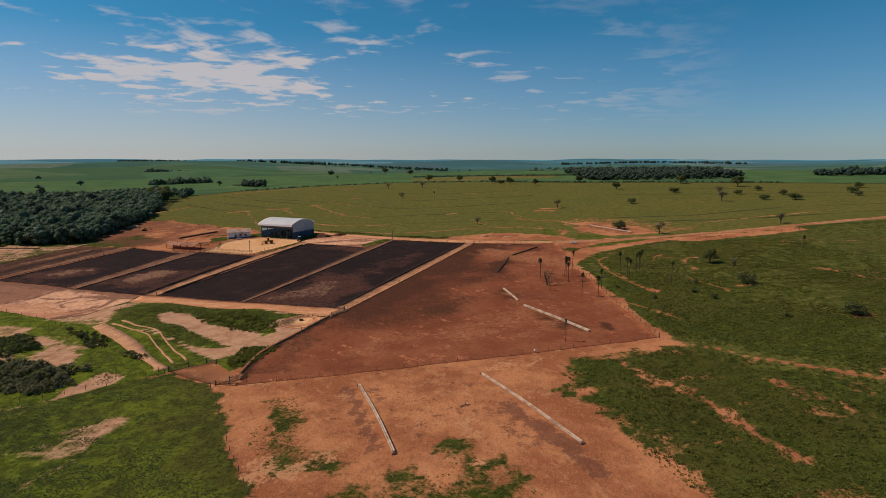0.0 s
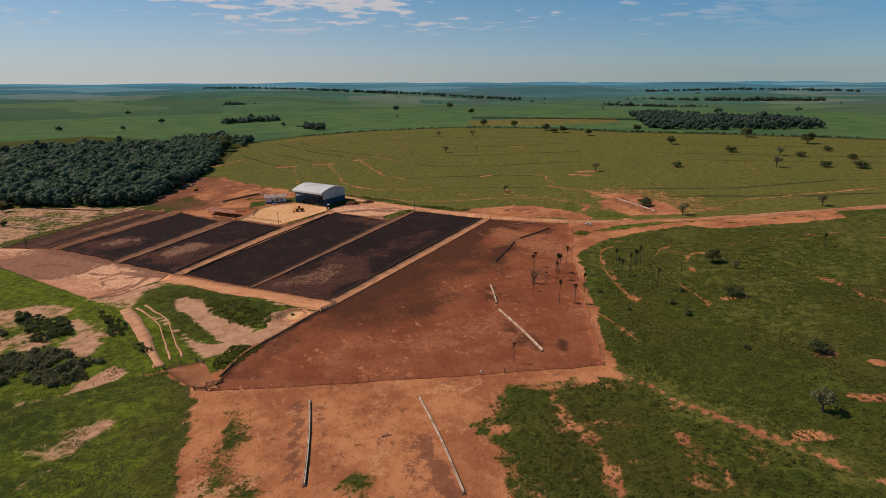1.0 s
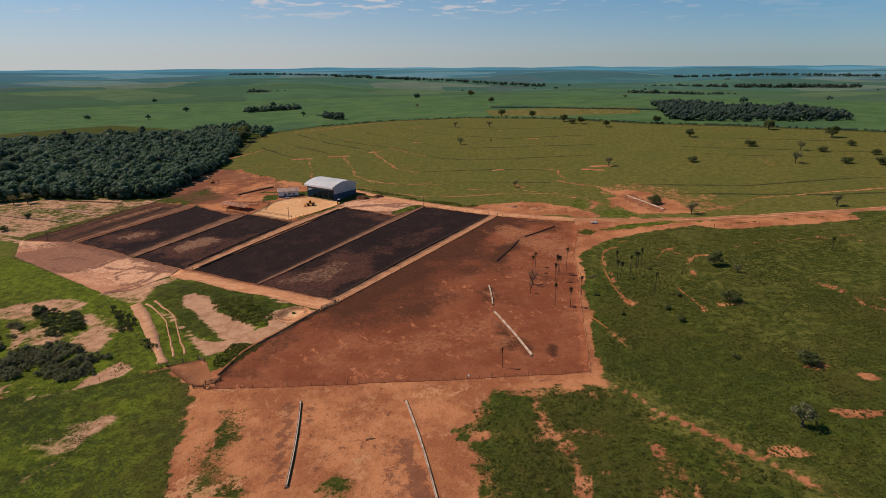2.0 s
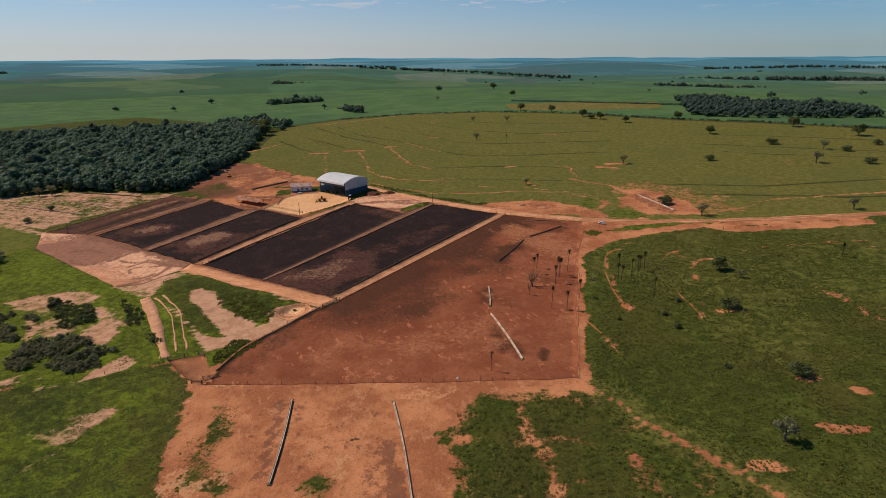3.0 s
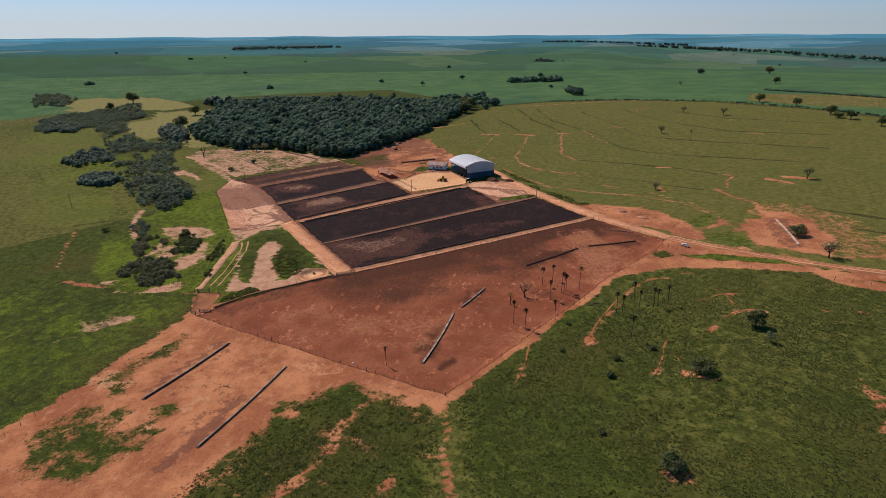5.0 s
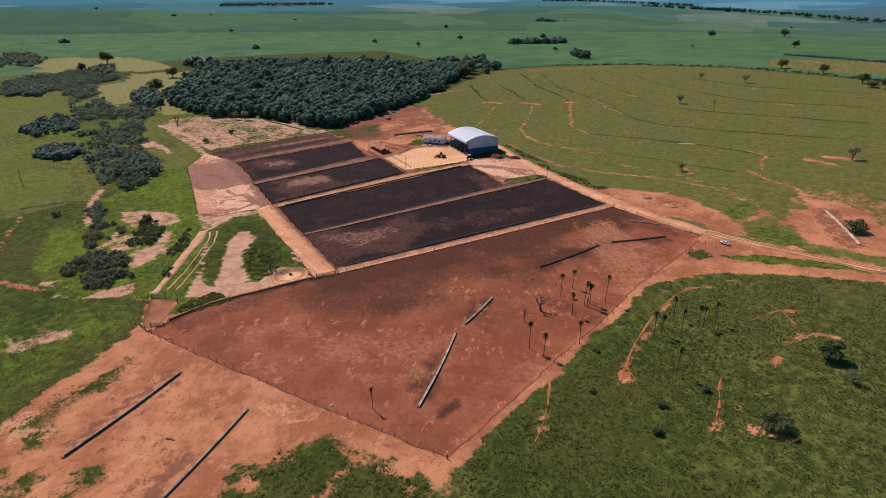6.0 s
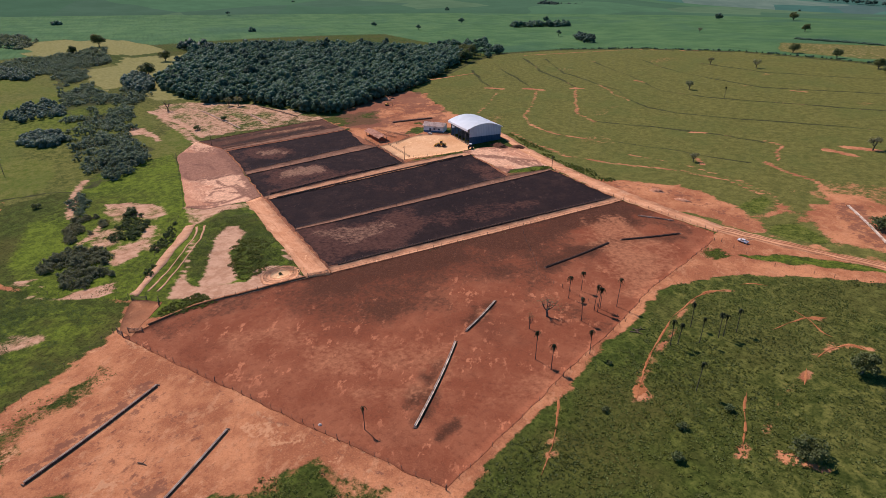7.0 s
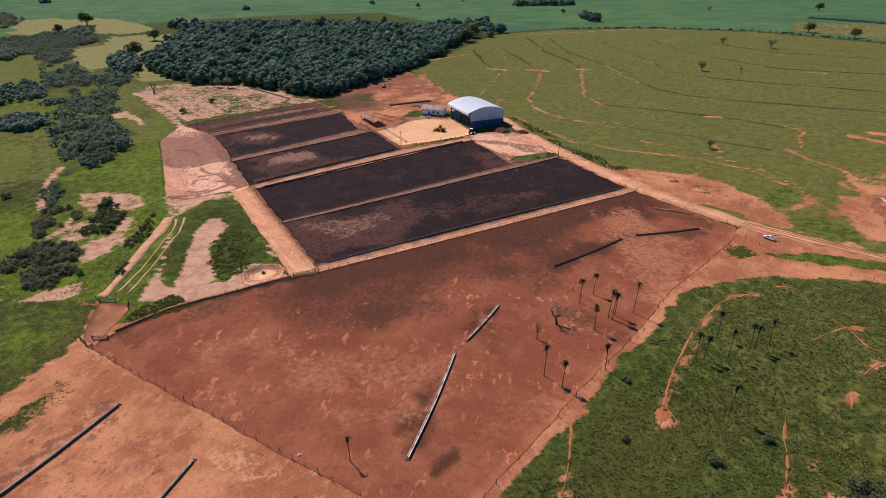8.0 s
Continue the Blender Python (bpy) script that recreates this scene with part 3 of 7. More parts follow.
EAST = [(57.6, 139), (56.8, 145), (56, 155), (56, 167), (57.2, 175.8), (56.1, 181.3), (55.4, 190.4), (55.4, 202.4), (57.0, 208.5), (55.6, 218), (54.9, 229), (56.2, 236), (59.1, 238.3), (62.7, 243.8), (68.2, 251.2), (74.8, 255), (81.1, 259.2), (87.5, 262.9), (102.2, 269.3)]
WEST = [(-205, 208), (-203, 170), (-160, 128), (-122, 112), (-92, 110), (-66, 130.5), (-52, 128), (-46, 136), (-38, 160), (-33, 172), (-111, 197), (-113, 206), (-160, 194)]


def scale_of_ground():
    def axis(lo, hi, fine, end):
        mid = list(np.arange(lo, hi + fine, fine))
        a, step = [], fine
        v = lo
        while v > -end:
            step *= 1.06
            v -= step
            a.append(max(v, -end))
        b, step = [], fine
        v = hi
        while v < end:
            step *= 1.06
            v += step
            b.append(min(v, end))
        return np.array(a[::-1] + mid + b)

    xs, ys = axis(-265, 270, 1.8, 2800), axis(58, 640, 1.8, 2800)
    X, Y = np.meshgrid(xs, ys)
    big = np.maximum(np.abs(X), np.abs(Y))
    pull = 1 + (big / np.maximum(np.hypot(X, Y), 1) - 1) * smooth(900, 2600, big)
    X, Y = X * pull, Y * pull
    Z = height(X, Y)
    nx, ny = len(xs), len(ys)
    idx = np.arange(nx * ny).reshape(ny, nx)
    faces = np.stack([idx[:-1, :-1], idx[:-1, 1:], idx[1:, 1:], idx[1:, :-1]], -1).reshape(-1, 4)
    me = mesh_np("ground", np.stack([X, Y, Z], -1).reshape(-1, 3), faces, MAT_GROUND)
    me.polygons.foreach_set("use_smooth", np.ones(len(faces), bool))

    def region(pts, soft=2.0, ragged=1.5, size=9.0, seed=1):
        return smooth(-soft, soft, inside(X, Y, pts) + ragged * vnoise(X, Y, size, seed) + 0.5 * ragged * vnoise(X, Y, size / 3, seed + 5))

    def trail(pts, wide, soft=0.8, seed=2):
        return 1 - smooth(wide / 2 - soft, wide / 2 + soft, line_gap(X + 1.2 * vnoise(X, Y, 11, seed), Y + 1.2 * vnoise(X, Y, 11, seed + 1), pts) + 0.4 * vnoise(X, Y, 3, seed))

    r = np.hypot(X, Y - 250)
    dry = region(PASTURE, 2, 2, 20)
    beyond = np.clip(smooth(0, 12, -inside(X, Y, PASTURE)) * smooth(-8, 8, Y - 470 + 0.35 * np.minimum(X, 0)), 0, 1)
    beyond = np.maximum(beyond, smooth(620, 680, r) * (1 - dry))
    # patchwork of far fields, each with its own crop; haze-tinted cane prevails
    cx, cy = np.floor((X * 0.83 + Y * 0.56) / 520 + 0.25 * vnoise(X, Y, 900, 4)), np.floor((Y * 0.83 - X * 0.56) / 380 + 0.25 * vnoise(X, Y, 700, 6))
    pick = np.sin(cx * 12.9898 + cy * 78.233) * 43758.5453
    pick = pick - np.floor(pick)
    far = smooth(1150, 1250, r)
    soil_m = region(FRONT, 1.8, 2.2, 5)
    soil_m = np.maximum(soil_m, 0.82 * region(REDBANK, 3, 5, 14))
    soil_m = np.maximum(soil_m, 0.85 * region([(-172, 297), (-123, 284), (-92, 274), (-84, 300), (-86, 316), (-108, 322), (-125, 330), (-150, 326)], 2, 3, 9, 6) * (1 - region([(-134, 322), (-126, 326), (-122, 314), (-128, 308)], 1, 1, 5)))
    soil_m = np.maximum(soil_m, region([(54, 240), (54, 280), (110, 282), (180, 292), (180, 286), (140, 277), *EAST[::-1][:8]], 1.0, 1.2, 6, 3))
    soil_m = np.maximum(soil_m, region([(-114, 194), (-119, 178), (-112, 170), (-66, 131), (-50, 121), (-43, 121), (-44, 142), (-31, 178), (-110, 204)], 1.0, 0.8, 6))
    soil_m = np.maximum(soil_m, 0.85 * region([(-6, 303), (9, 310.4), (21.8, 314.7), (36.5, 312.4), (51.7, 304.6), (58.9, 299.7), (65, 294.6), (67.2, 286), (104, 284), (104, 280), (20, 290)], 1.5, 2, 7, 7))
    soil_m = np.maximum(soil_m, 0.8 * trail([(60, 298), (66, 305), (66, 313), (60, 322), (46, 333), (20, 341), (-8, 343)], 1.4, 1.0))
    soil_m = np.maximum(soil_m, 0.8 * region([(75, 315), (74, 329), (77, 338), (85, 338), (95, 334), (112, 312), (112, 290), (94, 289.5), (88, 289), (85, 292), (80, 301), (74, 302)], 2, 3, 7, 9))
    soil_m = np.maximum(soil_m, 0.46 * region([(66, 330), (76, 350), (100, 352), (130, 320), (130, 296), (112, 292), (90, 330)], 4, 6, 9, 19))
    green_in = np.maximum(region(PATCH_A, 1.8, 3, 5, 4), region(PATCH_B, 1.8, 3, 5, 6))
    soil_m = soil_m * (1 - green_in * (0.56 + 0.2 * vnoise(X, Y, 3.5, 8)))
    lot = smooth(-0.6, 0.8, inside(X, Y, [(-216, 228), (-196, 302), (-174, 297.5), (-123, 285), (-92, 275), (-78, 303), (-60, 297), (-42, 289), (-28, 305), (15.5, 288), (-31, 178.6), (-111, 203), (-148, 217), (-190, 229)]))
    soil_m = np.maximum(soil_m, lot)
    weed_rim = trail([(36, 84), (32, 92), (28, 101), (25, 108), (29.5, 114), (30, 122), (32, 128), (42, 130), (55, 131)], 11, 5)
    soil_m = np.maximum(soil_m, weed_rim * np.clip(0.42 + 0.35 * vnoise(X, Y, 3.2, 81) + 0.2 * vnoise(X, Y, 7, 82), 0, 1))
    mound = region(MOUND, 2.2, 2.5, 6, 5)
    bare = np.maximum(region([(-57, 151), (-84, 168), (-95, 182), (-84, 180), (-74, 174), (-55, 161), (-48, 156)], 1.2, 1.5, 6), trail([(-100, 169), (-84, 155), (-66, 141)], 2.6))
    soil_m = np.where(mound > 0.4, np.minimum(soil_m, 1 - mound + bare), soil_m)
    track_gap = trail([(-111, 174), (-84, 151), (-62, 133)], 3.6) * 0.85
    soil_m = np.maximum(soil_m - track_gap * (1 - trail([(-112, 172.5), (-85, 150), (-63, 132)], 0.9) - trail([(-110, 175.5), (-83, 152), (-61, 134)], 0.9)), 0)
    sand = 0.58 * region(GULLY, 4, 7, 12, 2)
    sand = np.maximum(sand, 0.74 * (1 - mound) * region([(-114, 196), (-117, 180), (-66, 134), (-52, 128), (-45, 142), (-34, 172), (-110, 196)], 1.5, 2, 6))
    sand = np.maximum(sand, 0.6 * bare * mound)
    sand = np.maximum(sand, trail([(-198, 162), (-178, 153), (-166, 146), (-154, 141)], 4.0))
    sand = np.maximum(sand, 0.62 * region(CLEARING, 3, 4, 10, 8) * (0.85 + 0.35 * vnoise(X, Y, 14, 3) + 0.3 * vnoise(X, Y, 5, 4)))
    for pts, wide in (([(-279.6, 264.6), (-255.8, 261.3)], 2.2), ([(-250, 255.8), (-221.8, 253.5)], 2.6), ([(-244.3, 279.8), (-213.8, 272.7)], 2.6), ([(-256.3, 271.1), (-230.4, 265.4)], 2.0), ([(-309.7, 241.9), (-269.5, 241.2), (-223.6, 235.1)], 4.0)):
        sand = np.maximum(sand, 0.95 * trail(pts, wide, 1.2))
    sand = np.maximum(sand, 0.62 * region([(-159, 158), (-146, 165), (-134, 171), (-126, 168), (-127, 161), (-132, 154), (-131, 147), (-145, 153)], 1.5, 2, 6))
    sand = np.maximum(sand, 0.7 * region([(-274, 214), (-266, 221), (-257, 215), (-262, 206)], 1.5, 2, 6))
    sand = np.maximum(sand, trail([(-135, 148), (-130, 143), (-124, 139)], 2.4))
    sand = np.maximum(sand, trail([(-310, 246), (-270, 236), (-240, 232), (-214, 226)], 5) * 0.6)
    sand = np.maximum(sand, 0.75 * region([(-279, 215), (-271, 221), (-248, 220), (-235, 217), (-233, 211), (-248, 215), (-266, 212)], 1.2, 1.5, 5))
    for pts, wide in (
        ([(59, 135), (69, 122.5), (80, 112), (93, 99), (118, 78)], 1.9),
        ([(61, 133), (72, 120), (84, 109)], 0.6),
        ([(40.5, 125), (42.9, 116.4), (44.7, 111), (48.5, 107.5), (50.3, 100), (52.2, 92), (55, 80)], 2.3),
        ([(65, 110), (70, 101), (73, 92)], 1.2),
        ([(70.5, 240.9), (66.5, 238.1), (64.1, 233.3), (64.1, 224.8), (64.7, 213.5), (65.3, 204.9), (67.6, 190.5), (70.4, 182)], 1.1),
        ([(56.6, 173.7), (61.7, 162.7), (64.5, 157.5)], 1.0),
        ([(94, 235), (97, 229), (96, 221), (95, 211), (93, 196), (91, 181)], 0.5),
        ([(95.4, 220.6), (97.4, 225.9), (100.3, 230), (103.5, 231)], 1.5),
        ([(74, 262), (86, 262)], 2.0),
        ([(130, 205), (142, 192), (160, 176)], 1.3),
        ([(120, 246), (150, 250), (190, 243)], 1.0),
        ([(112, 290), (150, 318), (220, 335)], 2.2),
        ([(-210, 470), (-222, 430), (-214, 390)], 3.0),
        ([(-229, 575), (-160, 662), (-100, 680)], 2.5),
        ([(-66, 130), (-80, 121), (-96, 112), (-120, 101)], 2.8),
        ([(-140, 104), (-154, 110), (-172, 117.6), (-197, 129)], 1.4),
        
    ):
        soil_m = np.maximum(soil_m, (0.9 if pts[0][0] < 58 and pts[0][1] < 340 else 0.82 if pts[0][1] > 250 else 0.95) * trail(pts, wide, 1.6) * (0.95 + 0.2 * vnoise(X, Y, 9, 4)))
    for x, y, a, b in ((47.6, 107, 2.2, 1.8), (51, 95, 2.0, 3.0), (65.8, 107.5, 0.9, 2.6), (30, 109, 2.2, 1.6), (110.5, 144.6, 3, 1.8), (103.4, 184, 1.8, 1.2), (98.6, 183.4, 2.2, 2.0), (120, 140, 3, 1.4), (92, 109, 4, 2), (76, 404, 9, 3), (110, 124, 5, 2), (70.6, 182.6, 1.2, 3.6), (95, 211, 0.8, 2.6), (91.5, 238.6, 3.0, 1.0), (91, 180, 0.7, 4.2)):
        soil_m = np.maximum(soil_m, 1 - smooth(0.6, 1.3, np.hypot((X - x) / a, (Y - y) / b) + 0.3 * vnoise(X, Y, 3, 5)))
    soil_m = np.maximum(soil_m, region([(53, 137), (52, 182), (51, 231), (53, 277), (60, 268), *EAST[::-1], (57.5, 136)], 0.6, 0.7, 4))
    # contour banks across the pasture
    bank = np.zeros_like(X)
    for k, pts in enumerate((
            [(-218, 481), (-182, 446), (-152, 428)],
            [(-226, 521), (-184, 486), (-148, 458), (-131, 444)],
            [(-221, 560), (-169, 510), (-125, 478), (-109, 464)],
            [(-198, 564), (-144, 509), (-98, 481), (-79, 470), (-61, 450), (-40, 434), (-19, 430), (12, 432), (39, 438), (80, 442)],
            [(-151, 570), (-104, 530), (-75, 506), (-53, 484), (-20, 478), (13, 481), (75, 486)],
            [(-124, 603), (-75, 560), (-37, 538), (2, 523), (68, 534)],
            [(-51, 389), (-33, 392), (-5, 395), (18, 396), (37, 394)],
            [(-75, 360), (-55, 353), (-34, 355), (-14, 359), (6, 360), (25, 357), (42, 358)],
            [(-69, 604), (-14, 581), (62, 583)],
            [(90, 350), (150, 345), (220, 360), (320, 350)], [(110, 330), (180, 322), (300, 328)], [(150, 440), (240, 415), (360, 380)], [(140, 470), (240, 440), (360, 410)], [(160, 510), (260, 480), (360, 440)])):
        gap = line_gap(X + 1.4 * vnoise(X, Y, 16, k), Y + 1.4 * vnoise(X, Y, 16, k + 30), pts)
        bank = np.maximum(bank, (1 - smooth(0.4, 2.1, gap)) * np.clip(0.88 + 0.35 * vnoise(X, Y, 35, k + 20), 0, 1))
    bank *= dry
    soil_m = np.maximum(soil_m, np.clip(0.16 * bank + 0.46 * bank * vnoise(X, Y, 14, 2), 0, 1))
    soil_m = np.maximum(soil_m, 0.38 * dry * smooth(0.6, 0.95, vnoise(X, Y, 24, 11)) * (r < 900))
    soil_m = soil_m * (1 - 0.75 * region([(-195, 311), (-183, 337), (-167, 327), (-160, 310), (-174, 297)], 2, 3, 7, 71))
    soil_m = np.maximum(soil_m, 0.9 * region([(110.5, 270), (121, 272.5), (141, 278), (180, 284), (180, 276), (141, 269), (126.7, 265), (116.4, 265)], 1.2, 1.5, 6, 83))
    soil_m = np.maximum(soil_m, 0.8 * trail([(116.6, 241), (130.5, 247), (141, 250), (170, 256)], 1.0))
    soil_m = np.maximum(soil_m, 0.85 * trail([(131.5, 200), (134.5, 198.6), (139, 184.5), (146, 172)], 1.6))
    for pts, wide in (
            ([(-79, 344), (-55, 333), (-33, 326), (-5, 328), (22, 333), (41, 331), (55, 322), (64, 314), (65, 309), (64, 297)], 1.7),
            ([(-109, 464), (-86, 426), (-67, 398), (-50, 388)], 2.0),
            ([(-125, 439), (-106, 405), (-93, 379), (-80, 364), (-56, 354), (-38, 356)], 1.5),
            ([(46, 363), (53, 358), (68, 348), (77, 334)], 2.2),
            ([(65, 309), (71, 311), (76, 311)], 1.6),
            ([(-98, 481), (-76, 460), (-58, 445)], 1.5),
            ([(38, 396), (46, 392), (50, 367)], 2.0),
            ([(63, 395), (75, 392)], 4.0),
            ([(-164, 430), (-152, 432)], 4.0),
            ([(-137, 443), (-123, 445)], 4.5),
            ([(-109, 459), (-102, 463)], 3.0),
            ([(2, 394), (9, 396)], 2.5),
            ([(20, 354), (25, 345)], 2.5),
            ([(-84, 509), (-74, 504)], 2.5),
            ([(19, 522), (29, 521)], 2.5),
            ([(-123, 368), (-134, 397), (-146, 420)], 1.2),
    ):
        soil_m = np.maximum(soil_m, 0.92 * trail(pts, wide, 1.2))
    dry = np.maximum(dry, 0.9 * region([(-207, 397), (-165, 385), (-140, 374), (-91, 348), (-106, 336), (-126, 348), (-164, 374), (-207, 394)], 2, 2, 8))
    straw = np.maximum(region([(-509, 268.6), (-511.5, 292.9), (-558.3, 325.5), (-529.6, 381.1), (-476.5, 351.3), (-421, 317.9), (-410, 294.4), (-374.9, 278.2), (-327.6, 276.4), (-338.3, 257), (-369.9, 266), (-411.2, 285), (-444.2, 284.1), (-413.9, 262.1), (-402.2, 246), (-460, 256.1)], 3, 4, 20),
                       region([(-791.5, 293.4), (-757.1, 335), (-711, 376.8), (-601.4, 382.3), (-569, 367.4), (-574.8, 332.2), (-609, 321.3), (-643.2, 309.5), (-632.9, 277.2), (-665.5, 259)], 3, 6, 30))
    stubble = region([(-49, 772), (30, 776), (140, 760), (140, 690), (37, 678), (-33, 702)], 2, 2, 30)
    straw = np.maximum(straw, 0.45 * region(CLEARING, 3, 4, 10, 8))
    soil_m = np.maximum(soil_m, 0.46 * region([(25, 118), (33, 127), (57, 132), (90, 99), (70, 60), (36, 60), (30, 89)], 2, 2, 8) * smooth(-0.1, 0.7, vnoise(X, Y, 6, 51) + 0.6 * vnoise(X, Y, 2.5, 52)))
    cane = np.maximum(beyond * (1 - straw) * (1 - stubble), far * np.where(pick < 0.58, 1, 0.72))
    scrub = 0.30 * mound * (1 - bare) * (0.55 + 0.45 * vnoise(X, Y, 7, 6))
    scrub = np.maximum(scrub, far * ((pick >= 0.58) & (pick <= 0.72)) * 0.22)
    edge_line = np.abs(line_gap(X, Y, PASTURE[:12]) - 2) < 1.6
    scrub = np.maximum(scrub, 0.8 * edge_line)
    scrub = np.maximum(scrub, 1.0 * bank * (1 - 0.6 * soil_m))
    scrub = np.maximum(scrub, 0.30 * region([(24, 121), (33, 127), (57, 131), (90, 99), (70, 60), (30, 60)], 3, 4, 10) * (0.6 + 0.6 * vnoise(X, Y, 8, 4)))
    dry = np.maximum(dry, 0.5 * far * (pick > 0.72))
    dry = np.maximum(dry, stubble)
    sand = np.maximum(sand, 0.31 * stubble)
    dry = np.maximum(dry, 0.34 * smooth(-0.3, 0.9, vnoise(X, Y, 34, 9)) * (X > 58) * (r < 400))
    dry = np.maximum(dry, 0.44 * trail([(59, 135), (69, 122.5), (80, 112), (93, 99), (118, 78)], 12, 5))
    dry = np.maximum(dry, 0.30 * (X > 60) * (Y > 195) * (Y < 285) * smooth(60, 100, X))
    dry = np.maximum(dry, (0.44 + 0.28 * vnoise(X, Y, 50, 41)) * (X < -190) * (Y < 300) * (r < 760))
    scrub = np.maximum(scrub, 0.7 * trail([(-201, 128), (-193, 144), (-185, 153)], 2.2))
    for pts in ([(-285, 140), (-254, 164), (-194, 146), (-205, 127)], [(-565, 205), (-502, 243), (-392, 213), (-400, 165)], [(-362, 158), (-320, 194), (-300, 180), (-325, 148)]):
        dry = np.maximum(dry, 0.3 * region(pts, 3, 3, 14))
    trodden = 0.38 * region([(-19, 117), (9, 121), (22, 92), (16, 84), (-6, 88)], 3, 3, 8, 6)
    trodden = np.maximum(trodden, 0.32 * region([(-46, 119), (-19, 118), (-8, 88), (-20, 72), (-28, 80), (-36, 94)], 4, 3, 9, 7))
    dark_m = 0.62 * region(REDBANK, 6, 4, 12, 3) * (1.0 + 0.5 * vnoise(X, Y, 14, 9) + 0.3 * vnoise(X, Y, 5, 8))
    for pts, wide, much in (([(-19.6, 117), (-10.5, 90)], 3.2, 0.7), ([(-24, 114), (-15, 88)], 1.4, 0.5), ([(-15.4, 117.5), (-13, 110)], 2.0, 0.6), ([(14, 104), (21.5, 89), (24, 80)], 4.5, 0.7), ([(-45, 120), (20, 130), (57, 136.5)], 2.2, 0.5),
                           ([(-10, 108), (2, 112), (8, 104)], 5, 0.35), ([(-2, 122), (30, 124)], 3, 0.35), ([(97, 297), (84, 325)], 11, 0.55), ([(4, 303), (24, 306), (44, 302), (60, 292)], 9, 0.42), ([(-190, 330), (-196, 358)], 16, 0.62), ([(-160, 345), (-200, 378)], 10, 0.55), ([(-178, 310), (-200, 340)], 9, 0.6), ([(-146, 300), (-126, 310)], 9, 0.5), ([(20, 304), (40, 298)], 2.2, 0.6), ([(80, 277), (140, 281)], 1.4, 0.5)):
        dark_m = np.maximum(dark_m, much * trail(pts, wide, 1.4))
    dark_m = np.maximum(np.maximum(dark_m, trodden), 0.7 * lot)
    pale_more = 0.40 * region([(-6, 126), (50, 138), (56, 134), (30, 127), (23, 120), (25, 106), (12, 112), (4, 122)], 3, 3, 7, 12) * (0.8 + 0.5 * vnoise(X, Y, 7, 23))
    pale_m = 0.5 * smooth(0.1, 0.8, vnoise(X, Y, 13, 21) + 0.5 * vnoise(X, Y, 5, 22)) * region(FRONT, 1.5, 1, 7)
    fresh_m = (0.38 + 0.22 * vnoise(X, Y, 12, 33) + 0.1 * vnoise(X, Y, 4, 34)) * region([(-53, 119), (-66, 127), (-96, 109), (-118, 96), (-130, 60), (-20, 30), (-26, 76), (-37, 91)], 2, 2, 8)
    # meadows along the stream
    fresh_m = np.maximum(fresh_m, (0.46 + 0.30 * vnoise(X, Y, 45, 31) + 0.12 * vnoise(X, Y, 9, 32)) * region([(-70, 131), (-118, 176), (-158, 188), (-200, 206), (-219, 226), (-245, 214), (-300, 250), (-330, 250), (-520, 240), (-600, 170), (-330, 100), (-202, 130), (-186, 153), (-140, 136), (-96, 112)], 4, 4, 12))
    fresh_m = np.maximum(fresh_m, 0.95 * region([(-256, 204), (-244, 219), (-261, 237), (-230, 231), (-219, 226), (-200, 207), (-159, 190), (-119, 177), (-88, 149), (-80, 138), (-100, 148), (-128, 166), (-134, 174), (-152, 166), (-172, 160), (-185, 162), (-185, 182), (-206, 196)], 1.5, 2.5, 8))
    fresh_m = np.maximum(fresh_m, 0.3 * mound * (1 - bare))
    for pts in ([(-281, 138), (-249, 163), (-204, 149.5), (-195.5, 132), (-206, 121), (-240, 110)], [(-528, 195), (-493, 223), (-430, 222), (-395, 212), (-376, 174), (-370, 159), (-420, 140)], [(-337, 151), (-334, 171), (-312, 189), (-300, 185), (-314, 167), (-300, 143)]):
        bright = region(pts, 1.5, 2, 10, 16)
        fresh_m, dry = np.maximum(fresh_m, bright), np.maximum(dry, 0.36 * bright)
    verge = np.zeros_like(X)
    for pts in ([(65.7, 264.6), (71.2, 268.4), (77.9, 273.1), (87.8, 276.3), (101.2, 277.7), (120, 279), (120, 277), (101.4, 275.4), (88.9, 270.3), (79.4, 266.7), (70.9, 263.5)],
                [(56.3, 261.6), (59.6, 265.4), (63.2, 262.7), (61.6, 256.7), (57.7, 257.4)],
                [(66, 292), (68, 297), (74.8, 301.2), (80.7, 296.7), (84.9, 291.5), (84.1, 286.6), (75.1, 284.6), (68.3, 285.6)],
                [(-41, 287.6), (-42, 295), (-36.5, 303.4), (-31, 307), (-26.5, 305), (-35, 286.4)],
                [(52.5, 304.8), (54.1, 316.6), (57.5, 322.4), (62.7, 313.9), (62.6, 301.8), (57.5, 300.2)]):
        verge = np.maximum(verge, region(pts, 0.8, 1.2, 4, 14))
    soil_m, dry, pale_m = soil_m * (1 - 0.8 * verge), dry * (1 - 0.7 * verge), pale_m * (1 - verge)
    fresh_m = np.maximum(fresh_m, 0.5 * verge)
    sand = np.maximum(sand, 0.62 * region([(-74, 90), (-76, 95), (-69, 102), (-62, 108), (-60, 104), (-63, 94), (-66, 88.5)], 1.5, 2.5, 4, 15) * (0.8 + 0.5 * vnoise(X, Y, 4, 3)))
    sand = np.maximum(sand, 0.5 * trail([(-67, 78), (-64.4, 86), (-60, 94)], 1.6))
    pale_m = np.maximum(pale_m, pale_more)
    # the rough corner between stream, yard and holding pen, laid out anew
    west = smooth(-1.5, 1.5, inside(X, Y, WEST))
